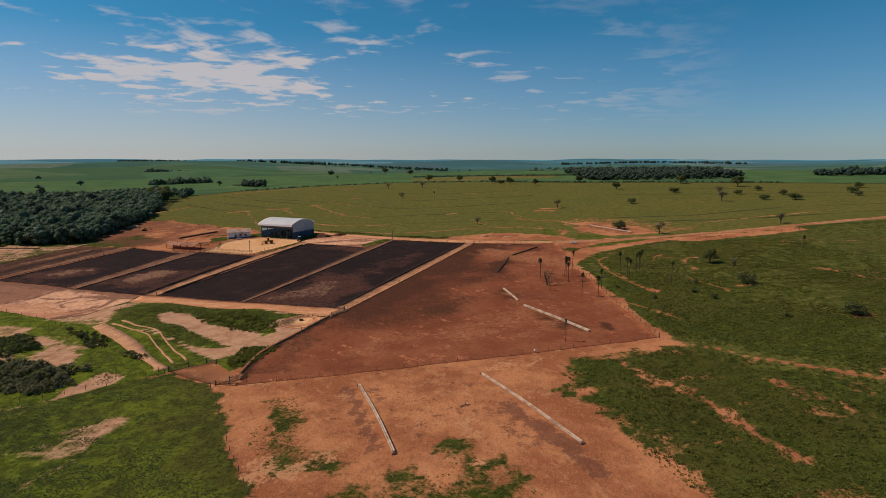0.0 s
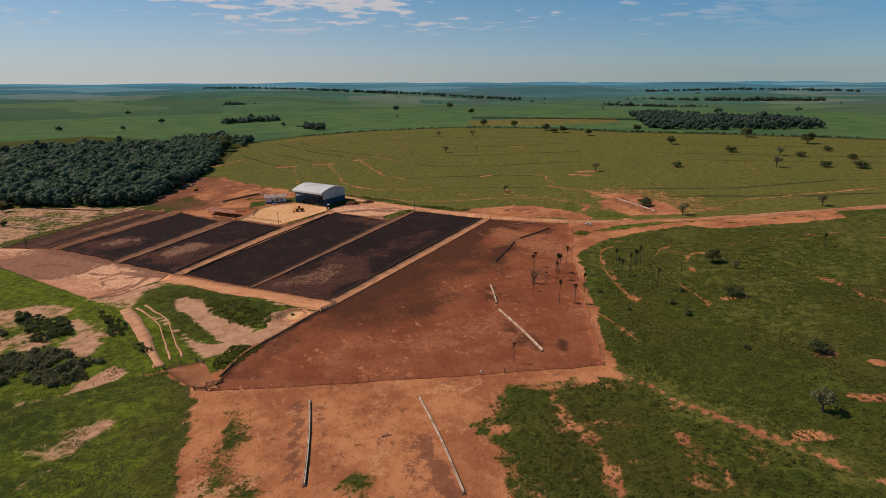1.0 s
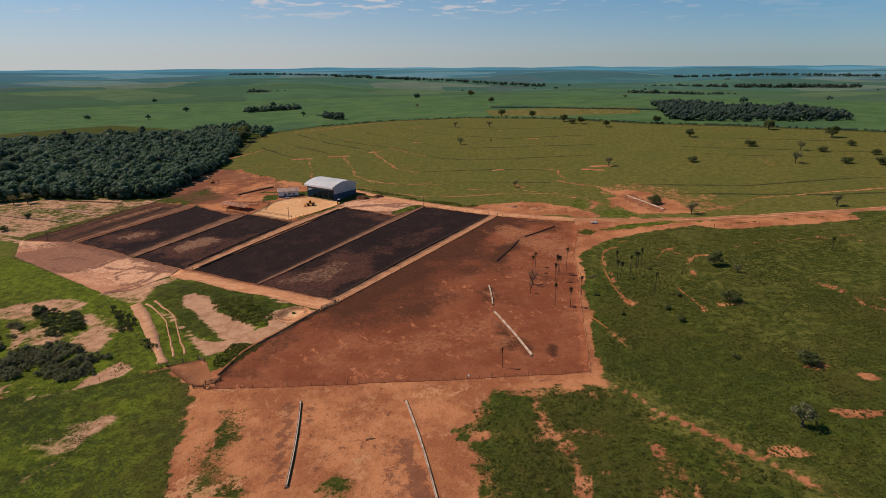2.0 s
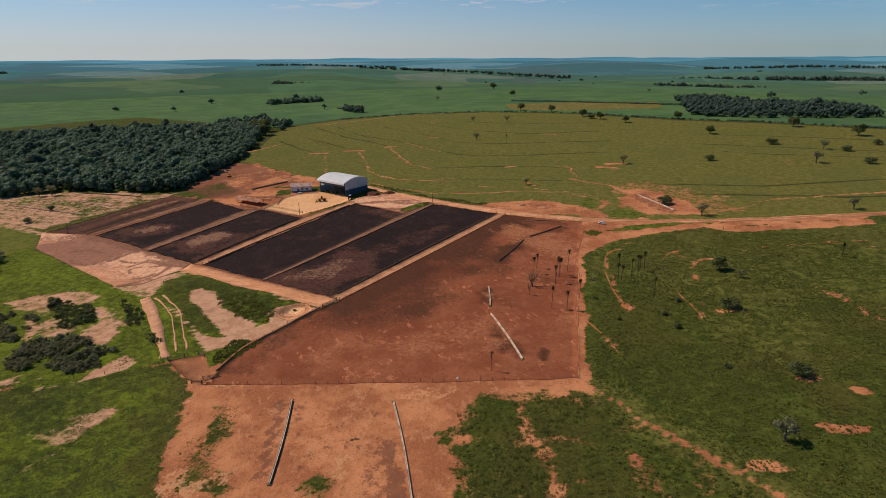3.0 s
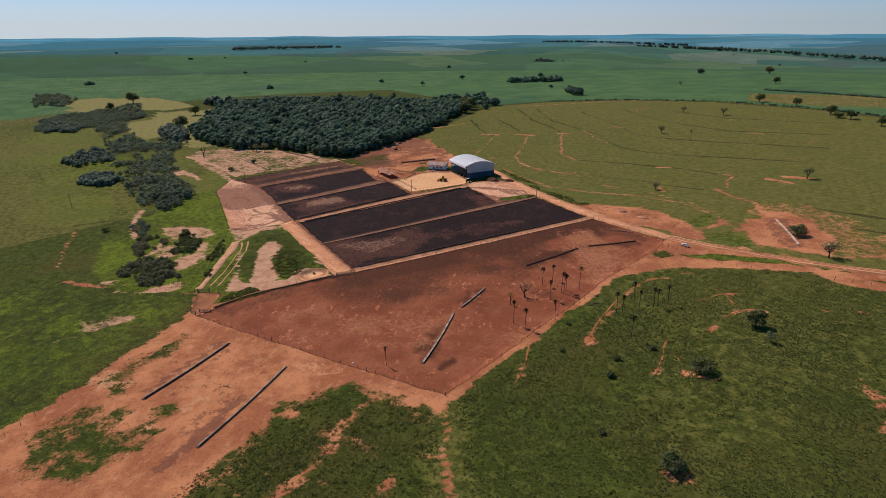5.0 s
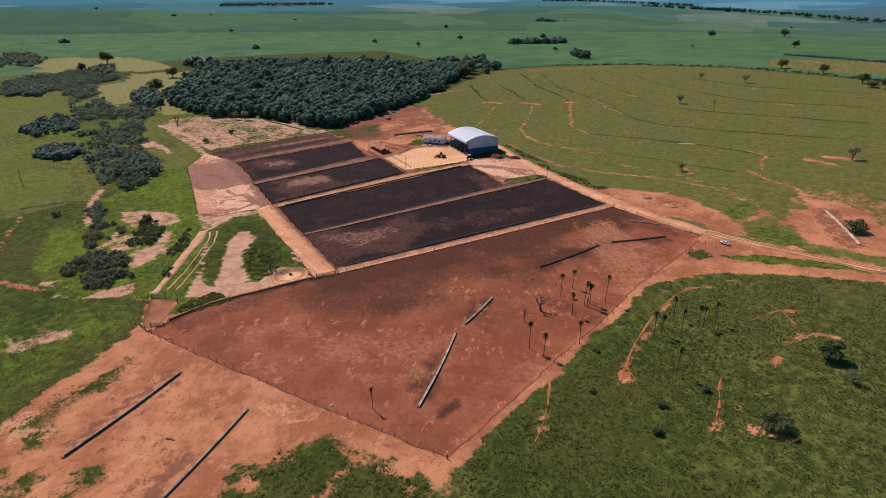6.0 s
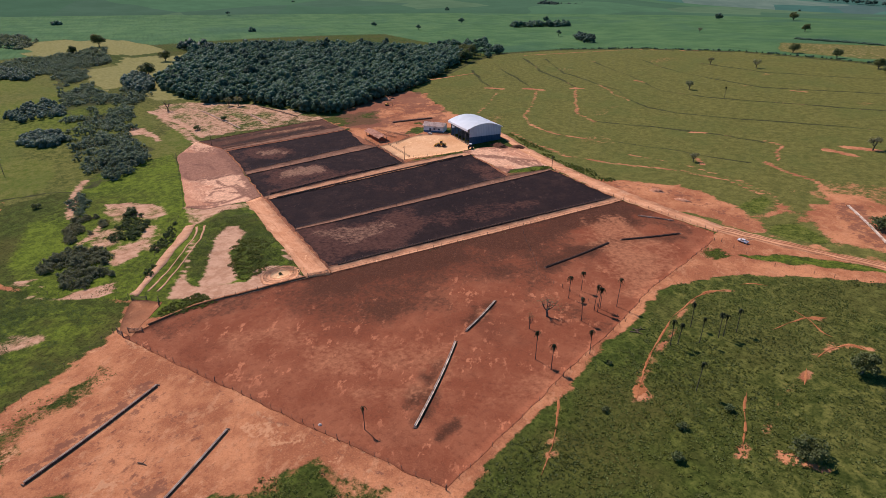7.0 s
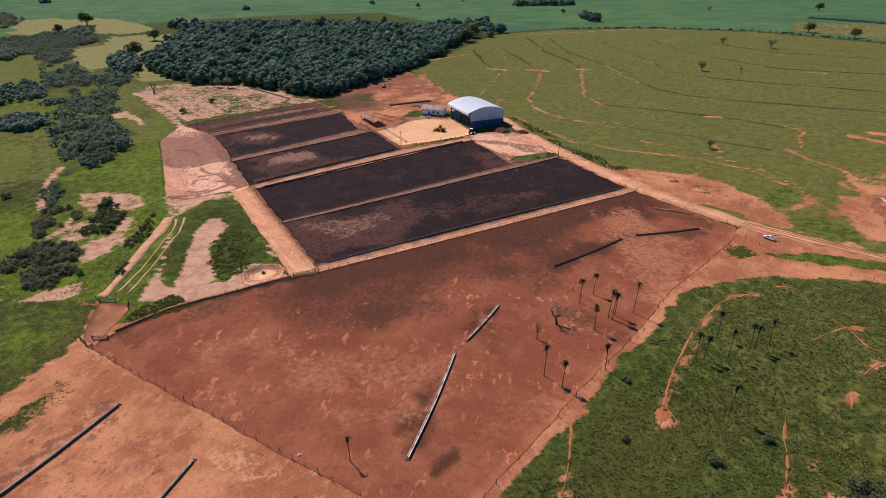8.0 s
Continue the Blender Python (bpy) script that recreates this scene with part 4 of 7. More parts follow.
    soil_m, sand, scrub, dry, cane, straw, dark_m, pale_m, fresh_m = (v * (1 - west) for v in (soil_m, sand, scrub, dry, cane, straw, dark_m, pale_m, fresh_m))
    worn = region(BARE, 1.2, 1.2, 5, 61)
    sand = np.maximum(sand, 0.95 * trail([(-157.1, 141), (-174.2, 148.4), (-194.5, 158.6)], 2.6, 1.2))
    sand = np.maximum(sand, 0.9 * trail([(-123.2, 134.1), (-126.8, 140.5), (-135.2, 147.8)], 2.0, 1.2))
    for pts, soft, rag in (([(-56.6, 138.5), (-62.9, 142.2), (-68.4, 147.1), (-69.3, 150.2), (-60.4, 146.5), (-54.3, 148.1), (-51.7, 154.2), (-46.9, 159.2), (-52.2, 164.9), (-49.3, 171.2), (-37.2, 173.7), (-34, 172.5), (-36.7, 164.9), (-40.4, 155.4), (-44, 146.3), (-54.1, 142.5)], 0.9, 0.9),
                           ([(-127, 176.5), (-111, 197), (-104, 195), (-109, 186), (-106, 176), (-104, 170), (-110, 171)], 1.0, 1.0),
                           ([(-111, 197), (-60, 183), (-34, 174), (-50, 176), (-78, 187), (-104, 193)], 0.8, 0.8),
                           ([(-158.9, 157), (-143.1, 171.8), (-130, 170.9), (-125, 161.2), (-136.5, 157.7), (-141, 151.8)], 1.5, 2.2),
                           ([(-108.8, 145.2), (-109.2, 156.4), (-95, 150.5), (-96.1, 142.5), (-93.7, 136.7), (-107.1, 141.4)], 1.5, 2.2),
                           ([(-120.7, 137.2), (-133.2, 147.2), (-127.4, 149.4), (-116.5, 147.3), (-108.8, 140), (-115.8, 136.5)], 1.5, 2.0),
                           ([(-124, 159.6), (-124.2, 163.3), (-109.2, 156.4), (-109.8, 151.1)], 1.5, 2.0),
                           ([(-86.7, 118.1), (-82.8, 123.7), (-81.7, 132.3), (-75.2, 129.8), (-75, 122.6), (-82.4, 116.7)], 1.0, 1.6),
                           ([(-110, 109.6), (-104.8, 115), (-99.7, 112.7), (-108.8, 104.4)], 1.0, 1.6)):
        worn = np.maximum(worn, region(pts, soft, rag, 5, 62))
    for pts, wide, much in (([(-107.6, 99.3), (-96.3, 106.1), (-81.1, 116.3), (-64.6, 129.4)], 2.6, 0.9), ([(-192.2, 159.1), (-178, 150.9), (-152.9, 140.8)], 3.0, 1.0),
                            ([(-136.3, 147.7), (-125.4, 138.9), (-122.8, 134.2)], 1.8, 0.9), ([(-95.1, 166.8), (-80.7, 157.3), (-72.3, 151), (-65.6, 144.7)], 1.3, 1.0), ([(-89.1, 108.9), (-94.3, 114.5), (-98.5, 116.3)], 1.6, 0.9)):
        worn = np.maximum(worn, much * trail(pts, wide, 0.9, 63))
    worn = np.maximum(worn, 0.47 * region([(-162, 156), (-127, 170), (-98, 152), (-93, 136), (-118, 136), (-136, 148)], 3, 4, 7, 67) * (0.9 + 0.6 * vnoise(X, Y, 6, 68)))
    mound_green = region(MOUND, 1.5, 1.5, 5, 64)
    sand = np.maximum(sand, worn * west * np.where(X < -90, 0.72 + 0.25 * vnoise(X, Y, 5, 69), 1.0))
    fresh_m = np.maximum(fresh_m, west * np.clip(0.62 + 0.2 * vnoise(X, Y, 14, 65) - 0.28 * mound_green - 0.35 * smooth(-150, -172, X) * smooth(160, 150, Y), 0, 1))
    scrub = np.maximum(scrub, west * mound_green * (1 - worn) * (0.22 + 0.25 * vnoise(X, Y, 7, 66)))
    stream = region(STREAM, 3, 5, 12, 72)
    scrub = np.maximum(scrub, stream * (0.50 + 0.35 * vnoise(X, Y, 17, 73)) * (1 - straw))
    one = np.ones_like(X)
    for key, cols in (("cover", (soil_m, dry, straw)), ("crop", (cane, scrub, sand)), ("mark", (dark_m, pale_m, fresh_m))):
        attr = me.color_attributes.new(key, "FLOAT_COLOR", "POINT")
        attr.data.foreach_set("color", np.clip(np.stack([*cols, one], -1), 0, 1).astype(np.float32).ravel())
    return tagged(new("ground", me), "rolling green pasture land with bare red earth and trails", "ground", kind="structure")


ground = scale_of_ground()

# ---- pens, roads and yards ----
HOLD_STAINS = [
    (0, [(-27, 186), (-8, 228), (12, 282)], 25, 1.0), (0, [(-20, 190), (4, 232)], 34, 0.75), (0, [(12, 282), (44, 274)], 6, 0.6), (0, [(-8, 200), (10, 215), (24, 214)], 14, 0.55), (0, [(20, 226), (28, 248)], 8, 0.9),
    (0, [(32, 253), (44, 266)], 5, 0.7), (0, [(28, 165), (38, 150)], 3.5, 0.75), (0, [(44, 152), (45, 149)], 2.6, 1.0), (0, [(33, 151), (32, 154)], 2.4, 0.9), (0, [(22, 184), (21, 193)], 4.5, 0.8),
    (0, [(38, 205), (54, 203)], 4, 0.6), (0, [(-40, 130), (-36, 158)], 7, 0.5), (0, [(0, 180), (12, 186)], 8, 0.4),
    (1, [(5, 150), (26, 166)], 9, 0.42), (1, [(-22, 140), (-6, 152)], 6, 0.4), (1, [(44, 160), (50, 176)], 6, 0.35), (1, [(22, 146), (34, 158)], 4, 0.45), (1, [(26, 262), (40, 240), (50, 232)], 11, 0.75),
    (1, [(23, 188), (22, 190)], 2.6, 0.8), (1, [(30, 168), (34, 160)], 2.2, 0.7), (1, [(50, 226), (46, 256)], 7, 0.5), (1, [(12, 262), (22, 250)], 5, 0.4)]
drape("holding_pen_floor", [(-46, 121), (54.5, 138.2), (54.2, 160), (53.5, 182), (53.8, 206), (52.4, 229), (54.3, 250), (55.4, 271), (53.5, 277), (14.5, 287.5), (-11, 231.5), (-31.5, 179), (-34.5, 172), (-38, 163), (-46, 142)],
      MAT_HOLD, 0.07, "bare reddish-brown earth floor of a large holding pen", "pen floor", 2.4, 0.4, stains=HOLD_STAINS)
PENS = {
    "d": ([(-69.3, 192.3), (-35.3, 181.6), (10.8, 288.6), (-27.3, 303.6)], [(0, [(-60, 196), (-46, 194), (-40, 218)], 20, 0.9), (0, [(-36, 224), (-14, 262)], 9, 0.5), (1, [(-56, 198), (-46, 200), (-46, 214)], 8, 0.45)]),
    "c": ([(-105.3, 203.9), (-71, 193.2), (-39.5, 285.6), (-60.5, 295.5), (-73.3, 300.8)], [(0, [(-60, 290), (-45, 284)], 7, 0.7), (0, [(-80, 240), (-70, 250)], 8, 0.3)]),
    "b": ([(-143, 215.3), (-110.8, 204.9), (-92.5, 272.2), (-123.5, 283.3)], [(0, [(-128, 224), (-118, 238)], 16, 0.9), (0, [(-112, 212), (-102, 250)], 6, 0.8), (1, [(-127, 229), (-121, 242)], 6.5, 0.9)]),
    "a": ([(-186, 229.6), (-148.5, 218), (-133.5, 281.8), (-163.5, 295.5)], [(0, [(-170, 240), (-158, 246)], 12, 0.9), (0, [(-184, 230), (-150, 220)], 4, 0.5), (1, [(-166, 240), (-160, 246)], 6, 0.9)]),
}
for pts, spots in PENS.values():
    drape("pen_floor", pts, MAT_MUCK, 0.08, "near-black wet manure floor of a feedlot pen", "pen floor", 2.2, 0.6, stains=spots)
drape("pen_floor", [(-216, 228.5), (-192.5, 230.5), (-174.5, 296.5), (-196, 302)], MAT_MUCK_DRY, 0.08, "reddish dark drying floor of an outer pen", "pen floor", 2.2, 0.8,
      stains=[(0, [(-196, 236), (-180, 290)], 5, 0.9), (0, [(-208, 236), (-192, 290)], 4, 0.6), (1, [(-196, 262), (-186, 290)], 3, 0.6)])
drape("earth_yard", [(-199.6, 208), (-216.5, 227.2), (-193, 229.4), (-186, 228.8), (-148.6, 217.2), (-143.5, 214.8), (-111.6, 204.3), (-111.4, 196), (-118, 181), (-126, 177.2), (-154.6, 189.4)],
      MAT_YARD, 0.07, "scraped pinkish-red earth yard with wheel marks", "yard", 0.9, 0.4,
      stains=[(0, [(-194, 211), (-172, 208), (-156, 204)], 17, 1.0), (0, [(-178, 226), (-152, 220)], 8, 1.0), (2, [(-151, 201), (-148.5, 217)], 1.8, 1.0), *((2, [(x + 10 * math.cos(a), y + 5 * math.sin(a)) for a in (w, w + 0.5, w + 1.0, w + 1.5)], 1.3, 0.9) for x, y, w in ((-132, 200, 0.3), (-124, 194, 2.4), (-140, 206, 4.0), (-118, 196, 1.2), (-130, 190, 5.2), (-146, 198, 2.0), (-170, 206, 0.8), (-160, 200, 3.4), (-182, 212, 5.0), (-112, 190, 3.8))), (2, [(-137, 196), (-134, 203), (-115, 201)], 1.6, 0.9), (2, [(-126, 178), (-118, 186), (-118, 197), (-121, 208)], 1.6, 0.9), (1, [(-139, 204), (-118, 192)], 17, 1.0), (1, [(-212, 226), (-203, 226)], 9, 1.0), (2, [(-190, 228), (-148, 216), (-143, 214), (-112, 203)], 4.0, 1.0), (0, [(-206, 223), (-184, 221), (-160, 213)], 12, 1.0), (0, [(-156, 212), (-130, 206)], 7, 0.8), (0, [(-176, 204), (-158, 198)], 3, 0.6), (0, [(-180, 214), (-160, 204), (-140, 200), (-120, 196)], 1.6, 0.5), (0, [(-170, 200), (-150, 202), (-126, 188)], 1.4, 0.45), (0, [(-152, 198), (-140, 206)], 2, 0.6), (0, [(-126, 178), (-117.5, 182.4), (-112.3, 184)], 1.5, 0.9), (0, [(-160, 196), (-140, 190), (-124, 186)], 1.4, 0.55), (1, [(-206, 222), (-196, 224)], 6, 0.4), (1, [(-150, 196), (-122, 190), (-114, 198)], 9, 0.45)])
drape("shed_pad", [(-123, 284.5), (-96, 275.5), (-81, 301), (-79, 311), (-85, 315.5), (-105, 322), (-120, 313)], MAT_TAN, 0.09, "compacted pale tan earth pad before the shed", "yard", 4.0, 0.7)
drape("loading_yard", [(-80, 303), (-76, 312), (-68, 322), (-58, 322), (-29.6, 309.3), (-36, 303.4), (-42.4, 294), (-42, 288.6), (-60, 297)], MAT_YARD, 0.09, "bare orange earth yard beside the shed", "yard", 1.2, 0.7,
      stains=[(1, [(-66, 306), (-40, 300)], 12, 0.9), (0, [(-78, 306), (-62, 322)], 7, 0.8), *((2, [(-72 + 4 * k, 300 + k), (-56 + 5 * k, 308 + k), (-40 + 2 * k, 303 + k)], 1.3, 0.8) for k in (-1, 0, 1, 2, 3)), (2, [(-58, 291), (-43, 292)], 4, 0.9)])
for reach, tone, lift in ((7.4, MAT_ROAD, 0.10), (6.2, MAT_ALLEY, 0.14), (4.9, MAT_ROAD, 0.18), (3.6, MAT_TAN, 0.22)):
    drape("turning_circle", [(-43 + reach * 0.8 * math.cos(a * 0.35), 168.3 + reach * 0.9 * math.sin(a * 0.35)) for a in range(18)], tone, lift, "worn ring of a vehicle turning circle in pale earth", "turning circle", 2.0, 0.5)
drape("earth_bank", strip([(-46.9, 128), (-46.9, 142), (-38.9, 163), (-35.3, 172.6)], 0.8), MAT_RAMP, 0.40, "low bank of trodden red earth at the pen edge", "bank", 1.5, 0.3)
drape("feed_alley", [(-35, 181.2), (-30.8, 179.2), (15.4, 287.4), (11.2, 288.9)], MAT_ALLEY, 0.12, "pale earth feed alley between pen fences", "alley", 3.0, 0.25)
drape("feed_alley", [(-110.6, 204.7), (-105.7, 203.5), (-73.5, 301), (-77.6, 303), (-92.2, 272.2)], MAT_ALLEY, 0.12, "pale earth feed alley between pen fences", "alley", 3.0, 0.25)
drape("feed_alley", [(-148.3, 217.5), (-143.3, 215), (-123.8, 283.2), (-133.2, 281.8)], MAT_LANE, 0.12, "narrow earth alley between two pens", "alley", 3.0, 0.25)
drape("feed_alley", [(-192.3, 230.2), (-189, 229), (-165, 296), (-174, 297)], MAT_LANE, 0.12, "pale earth alley along the outer pens", "alley", 3.0, 0.3)
drape("pen_divide", [(-71, 193.2), (-69.2, 192.6), (-27.2, 303.7), (-29, 305), (-39.5, 285.8)], MAT_LANE, 0.12, "low earth ridge between two manure pens", "ridge", 3.0, 0.25)
drape("side_road", [(-111, 203.8), (-33.6, 180), (-30.5, 178.6), (-34.5, 172.6), (-111, 196.2)], MAT_ROAD, 0.16, "smooth orange earth road beside the pens", "road", 3.0, 0.4)
ROAD = [(-97, 347), (-80, 337), (-60, 325.5), (-27, 308.6), (14, 292), (32, 286.5), (54, 280.8), (73, 280), (105, 279.5), (140, 284), (179, 291), (300, 312), (450, 330), (700, 340)]
drape("road", strip(ROAD, [3, 4, 5, 6.5, 7.5, 7, 6.5, 4.5, 4.5, 5, 5.5, 5, 5, 5]), MAT_ROAD, 0.12, "orange dirt road past the pens and over the pasture", "road", 4.0, 0.6)
for off in (-1.4, 0.5, 1.6):
    drape("wheel_rut", strip([(x + 0.3 * off, y + off) for x, y in ROAD[6:12]], 0.55), MAT_RAMP, 0.15, "darker wheel rut worn into the dirt road", "rut", 4.0, 0.35)
MAT_TRACK = soil("pale sandy track", (0.44, 0.230, 0.130), (0.58, 0.330, 0.200), (0.30, 0.140, 0.080), 0.25, (0.40, 0.64), wheel=0.70)
drape("dirt_lane", [(-69.5, 131.7), (-71.1, 134.4), (-88.6, 151.1), (-107, 168), (-105, 171), (-97.1, 164.6), (-82.2, 149.6), (-69.9, 136.6), (-66, 133.1)], MAT_TRACK, 0.09, "pinkish sandy lane inside a wire fence", "lane", 2.0, 0.4)
for rut in ([(-102, 170), (-95, 166), (-83.2, 155.4), (-75.6, 146.8), (-66.8, 136.5)], [(-100, 172), (-90, 165.4), (-80.1, 156.6), (-73.7, 148.8), (-64.2, 138.3)]):
    drape("wheel_rut", strip(rut, [0.9, 0.55, 0.45, 0.5, 0.7]), MAT_TRACK, 0.09, "pale wheel rut through green grass", "rut", 2.0, 0.25)
drape("gate_ramp", [(-50.5, 121.8), (-44.5, 122.5), (-56.5, 136.5), (-65.5, 131.2)], MAT_RAMP, 0.10, "short ramp of red earth between two gates", "ramp", 3.0, 0.4)


# ---- trees ----
def leaf_cloud(rng, lobes, count, size, lift=0.45, stray=0.55, inner=0.62):
    """Many small bent leaf clumps scattered through the shells of some lobes (x, y, z, radius, flatness)."""
    lobes = np.array(lobes, float)
    which = rng.choice(len(lobes), count, p=lobes[:, 3] ** 2 / (lobes[:, 3] ** 2).sum())
    way = rng.normal(size=(count, 3))
    way /= np.linalg.norm(way, axis=1)[:, None]
    way[:, 2] = np.where(way[:, 2] < -0.45, -way[:, 2], way[:, 2])
    reach = lobes[which, 3] * rng.uniform(inner, 1.06, count)
    at = lobes[which, :3] + way * reach[:, None] * np.stack([np.ones(count), np.ones(count), lobes[which, 4]], -1)
    nrm = way + rng.normal(size=(count, 3)) * stray + [0, 0, lift]
    nrm /= np.linalg.norm(nrm, axis=1)[:, None]
    side = np.cross(nrm, rng.normal(size=(count, 3)))
    side /= np.linalg.norm(side, axis=1)[:, None]
    other = np.cross(nrm, side)
    s = size * rng.uniform(0.6, 1.35, count)[:, None]
    bend = nrm * s * 0.35
    quad = np.stack([at - side * s - bend, at - other * s * 0.75, at + side * s - bend, at + other * s * 0.75], 1)
    return quad.reshape(-1, 3), np.arange(count * 4).reshape(-1, 4)


def crown_lobes(rng, tall, wide, base, flat=0.75, n=9):
    out = []
    for k in range(n):
        a = k * 2.4 + rng.uniform(0, 1)
        d = wide * 0.5 * math.sqrt(rng.uniform(0.0, 1)) * 0.75
        r = wide * rng.uniform(0.2, 0.33)
        top = base + (tall - base) * rng.uniform(0.3, 0.55 + 0.4 * (1 - (d / (wide * 0.5)) ** 2))
        out.append((d * math.cos(a), d * math.sin(a), top - r * 0.3, r, flat))
    return out


def tree_model(seed, tall, wide, base, leaves, size, mat=None, bare=False):
    """Trunk with limbs, and a broken crown of leaf clumps."""
    rng = np.random.default_rng(seed)
    lobes = crown_lobes(rng, tall, wide, base, 0.8, 14)
    bm = bmesh.new()
    lean = rng.uniform(-0.4, 0.4, 2)
    fork = Vector((lean[0], lean[1], base * 0.85))
    r0 = 0.035 * tall + 0.06
    tube(bm, [(0, 0, -0.4), (lean[0] * 0.3, lean[1] * 0.3, base * 0.4), fork], [r0 * 1.25, r0, r0 * 0.8], 7)
    for x, y, z, r, _ in lobes[:7]:
        end = Vector((x, y, z))
        mid = fork.lerp(end, 0.5) + Vector((0, 0, -0.06 * tall))
        tube(bm, [fork, mid, end], [r0 * 0.6, r0 * 0.35, 0.04], 5)
        for k in range(3 if bare else 1):
            tip = end + Vector(rng.uniform(-1, 1, 3).tolist()) * r * (1.1 if bare else 0.7)
            tube(bm, [mid.lerp(end, 0.4 + 0.2 * k), tip], [r0 * 0.22, 0.02], 4)
    trunk = bpy.data.meshes.new("trunk")
    bm.to_mesh(trunk)
    bm.free()
    trunk.materials.append(MAT_BARK)
    v, f = leaf_cloud(rng, lobes, leaves, size)
    return trunk, mesh_np("crown", v, f, mat or MAT_LEAF)


TREES = [tree_model(s, 9, 8.5, 1.8, 1700, 0.40) for s in (1, 2, 3)]
FLAT_TREES = [tree_model(s, 6.5, 9, 1.4, 1300, 0.40) for s in (4, 5)]
THIN_TREES = [tree_model(s, 8.5, 7, 2.6, 420, 0.36, MAT_SCRUB) for s in (6, 7)]
BARE_TREE = tree_model(8, 6.5, 6, 2.0, 110, 0.16, MAT_SCRUB, True)
BUSHES = [tree_model(s, 3.2, 4.6, 0.5, 520, 0.33) for s in (9, 10)]


def plant(models, x, y, tall, turn, label, name="tree", group="trees on the pasture", wide=1.0):
    trunk, crown = models
    size = tall * (0.78 if y > 380 else 1.0) / max(v.co.z for v in crown.vertices)
    ob = thing(name, up(x, y), label, name, group, turn=turn)
    ob.scale = (size * wide, size * wide, size)
    part("trunk", trunk, None, ob)
    part("crown", crown, None, ob)
    return ob


ROUND = "dark green broad-crowned tree standing alone in pasture"
k = 0
for x, y, tall in ((104, 219, 5.6), (154.5, 513.4, 9), (225.3, 545.7, 11), (255.5, 499, 12), (51.7, 629, 10), (69, 607.6, 10), (91.7, 582, 9),
                   (-20.5, 695, 11), (17, 674, 10), (141, 600, 10), (-252, 512, 15), (-266, 534, 17), (-284, 546, 14), (-122, 1148, 16), (-57, 912, 12), (-504, 341, 11), (-432, 293, 13), (-670, 338, 15), (-628, 296, 10)):
    plant(TREES[k % 3], x, y, tall, k * 1.7, ROUND)
    k += 1
for x, y, tall in ((100.6, 185.6, 3.4), (108.4, 145.8, 3.6), (188, 467, 8), (136, 413, 5.5), (224, 400, 6.5), (253, 461, 7), (242, 393, 8), (253, 426, 7), (226, 440, 6.5), (95.5, 309.3, 4.8), (300, 420, 8), (330, 455, 8), (60, 612, 6), (290, 400, 6), (340, 390, 7)):
    plant(FLAT_TREES[k % 2], x, y, tall * (0.75 if x > 180 else 1), k * 1.3, "low spreading dark green tree in pasture", wide=1.1)
    k += 1
for x, y, tall in ((97, 118, 5.6), (110, 212, 3.2), (80.2, 403.7, 8.5), (110.3, 289, 6.5), (196, 402.6, 10), (214.6, 446.5, 8.5), (-37.5, 494.6, 8), (-23.7, 597, 9), (-60, 600, 8), (20.4, 347.4, 4.5), (-274, 288, 7), (-280, 284, 6), (145, 916, 8), (-166, 873, 8), (178, 300, 6)):
    plant(THIN_TREES[k % 2], x, y, tall, k * 2.1, "thin grey-green half-bare tree in pasture")
    k += 1
plant(BARE_TREE, 37.3, 198.7, 6.2, 0.4, "leafless grey tree inside the holding pen")
plant(BARE_TREE, 36.8, 191, 5.2, 2.0, "leafless broken tree inside the holding pen", wide=0.45)
plant(BARE_TREE, -301, 250, 8.0, 3.1, "leafless dark tree at the edge of a clearing")
for x, y, tall in ((85.9, 190, 1.4), (80.6, 179, 1.5), (83.2, 170.4, 1.7), (66.5, 174.5, 1.1), (92, 148, 1.3), (-240, 240, 3), (-247, 262, 3), (59.7, 189.7, 1.0), (-43, 168.3, 0.9), (-137.9, 159.8, 2.8), (-136.5, 157.5, 2.2), (-117, 155, 2.2), (-114, 152.5, 1.8), (-177, 136, 2.4)):
    plant(BUSHES[k % 2], x, y, tall, k * 1.9, "small dark green bush in rough grass", "bush", "bushes in the grass")
    k += 1


def mesh_mixed(name, verts, quads, tris, mat):
    """A mesh from arrays of places, four-cornered and three-cornered faces."""
    me = bpy.data.meshes.new(name)
    me.vertices.add(len(verts))
    me.vertices.foreach_set("co", np.asarray(verts, np.float32).ravel())
    loops = np.r_[quads.ravel(), tris.ravel()].astype(np.int32)
    sizes = np.r_[np.full(len(quads), 4), np.full(len(tris), 3)].astype(np.int32)
    me.loops.add(len(loops))
    me.loops.foreach_set("vertex_index", loops)
    me.polygons.add(len(sizes))
    me.polygons.foreach_set("loop_start", np.r_[0, np.cumsum(sizes)[:-1]].astype(np.int32))
    me.polygons.foreach_set("loop_total", sizes)
    me.polygons.foreach_set("use_smooth", sizes == 3)
    me.materials.append(mat)
    me.update(calc_edges=True)
    return me


def ball(coarse=False):
    if coarse:
        v = np.array([(1, 0, 0), (0, 1, 0), (-1, 0, 0), (0, -1, 0), (0, 0, 1), (0, 0, -1)]) * 1.12
        return v, np.array([(i, (i + 1) % 4, 4) for i in range(4)] + [((i + 1) % 4, i, 5) for i in range(4)])
    bm = bmesh.new()
    bmesh.ops.create_icosphere(bm, subdivisions=1, radius=1)
    v, f = np.array([p.co[:] for p in bm.verts]), np.array([[p.index for p in q.verts] for q in bm.faces])
    bm.free()
    return v, f


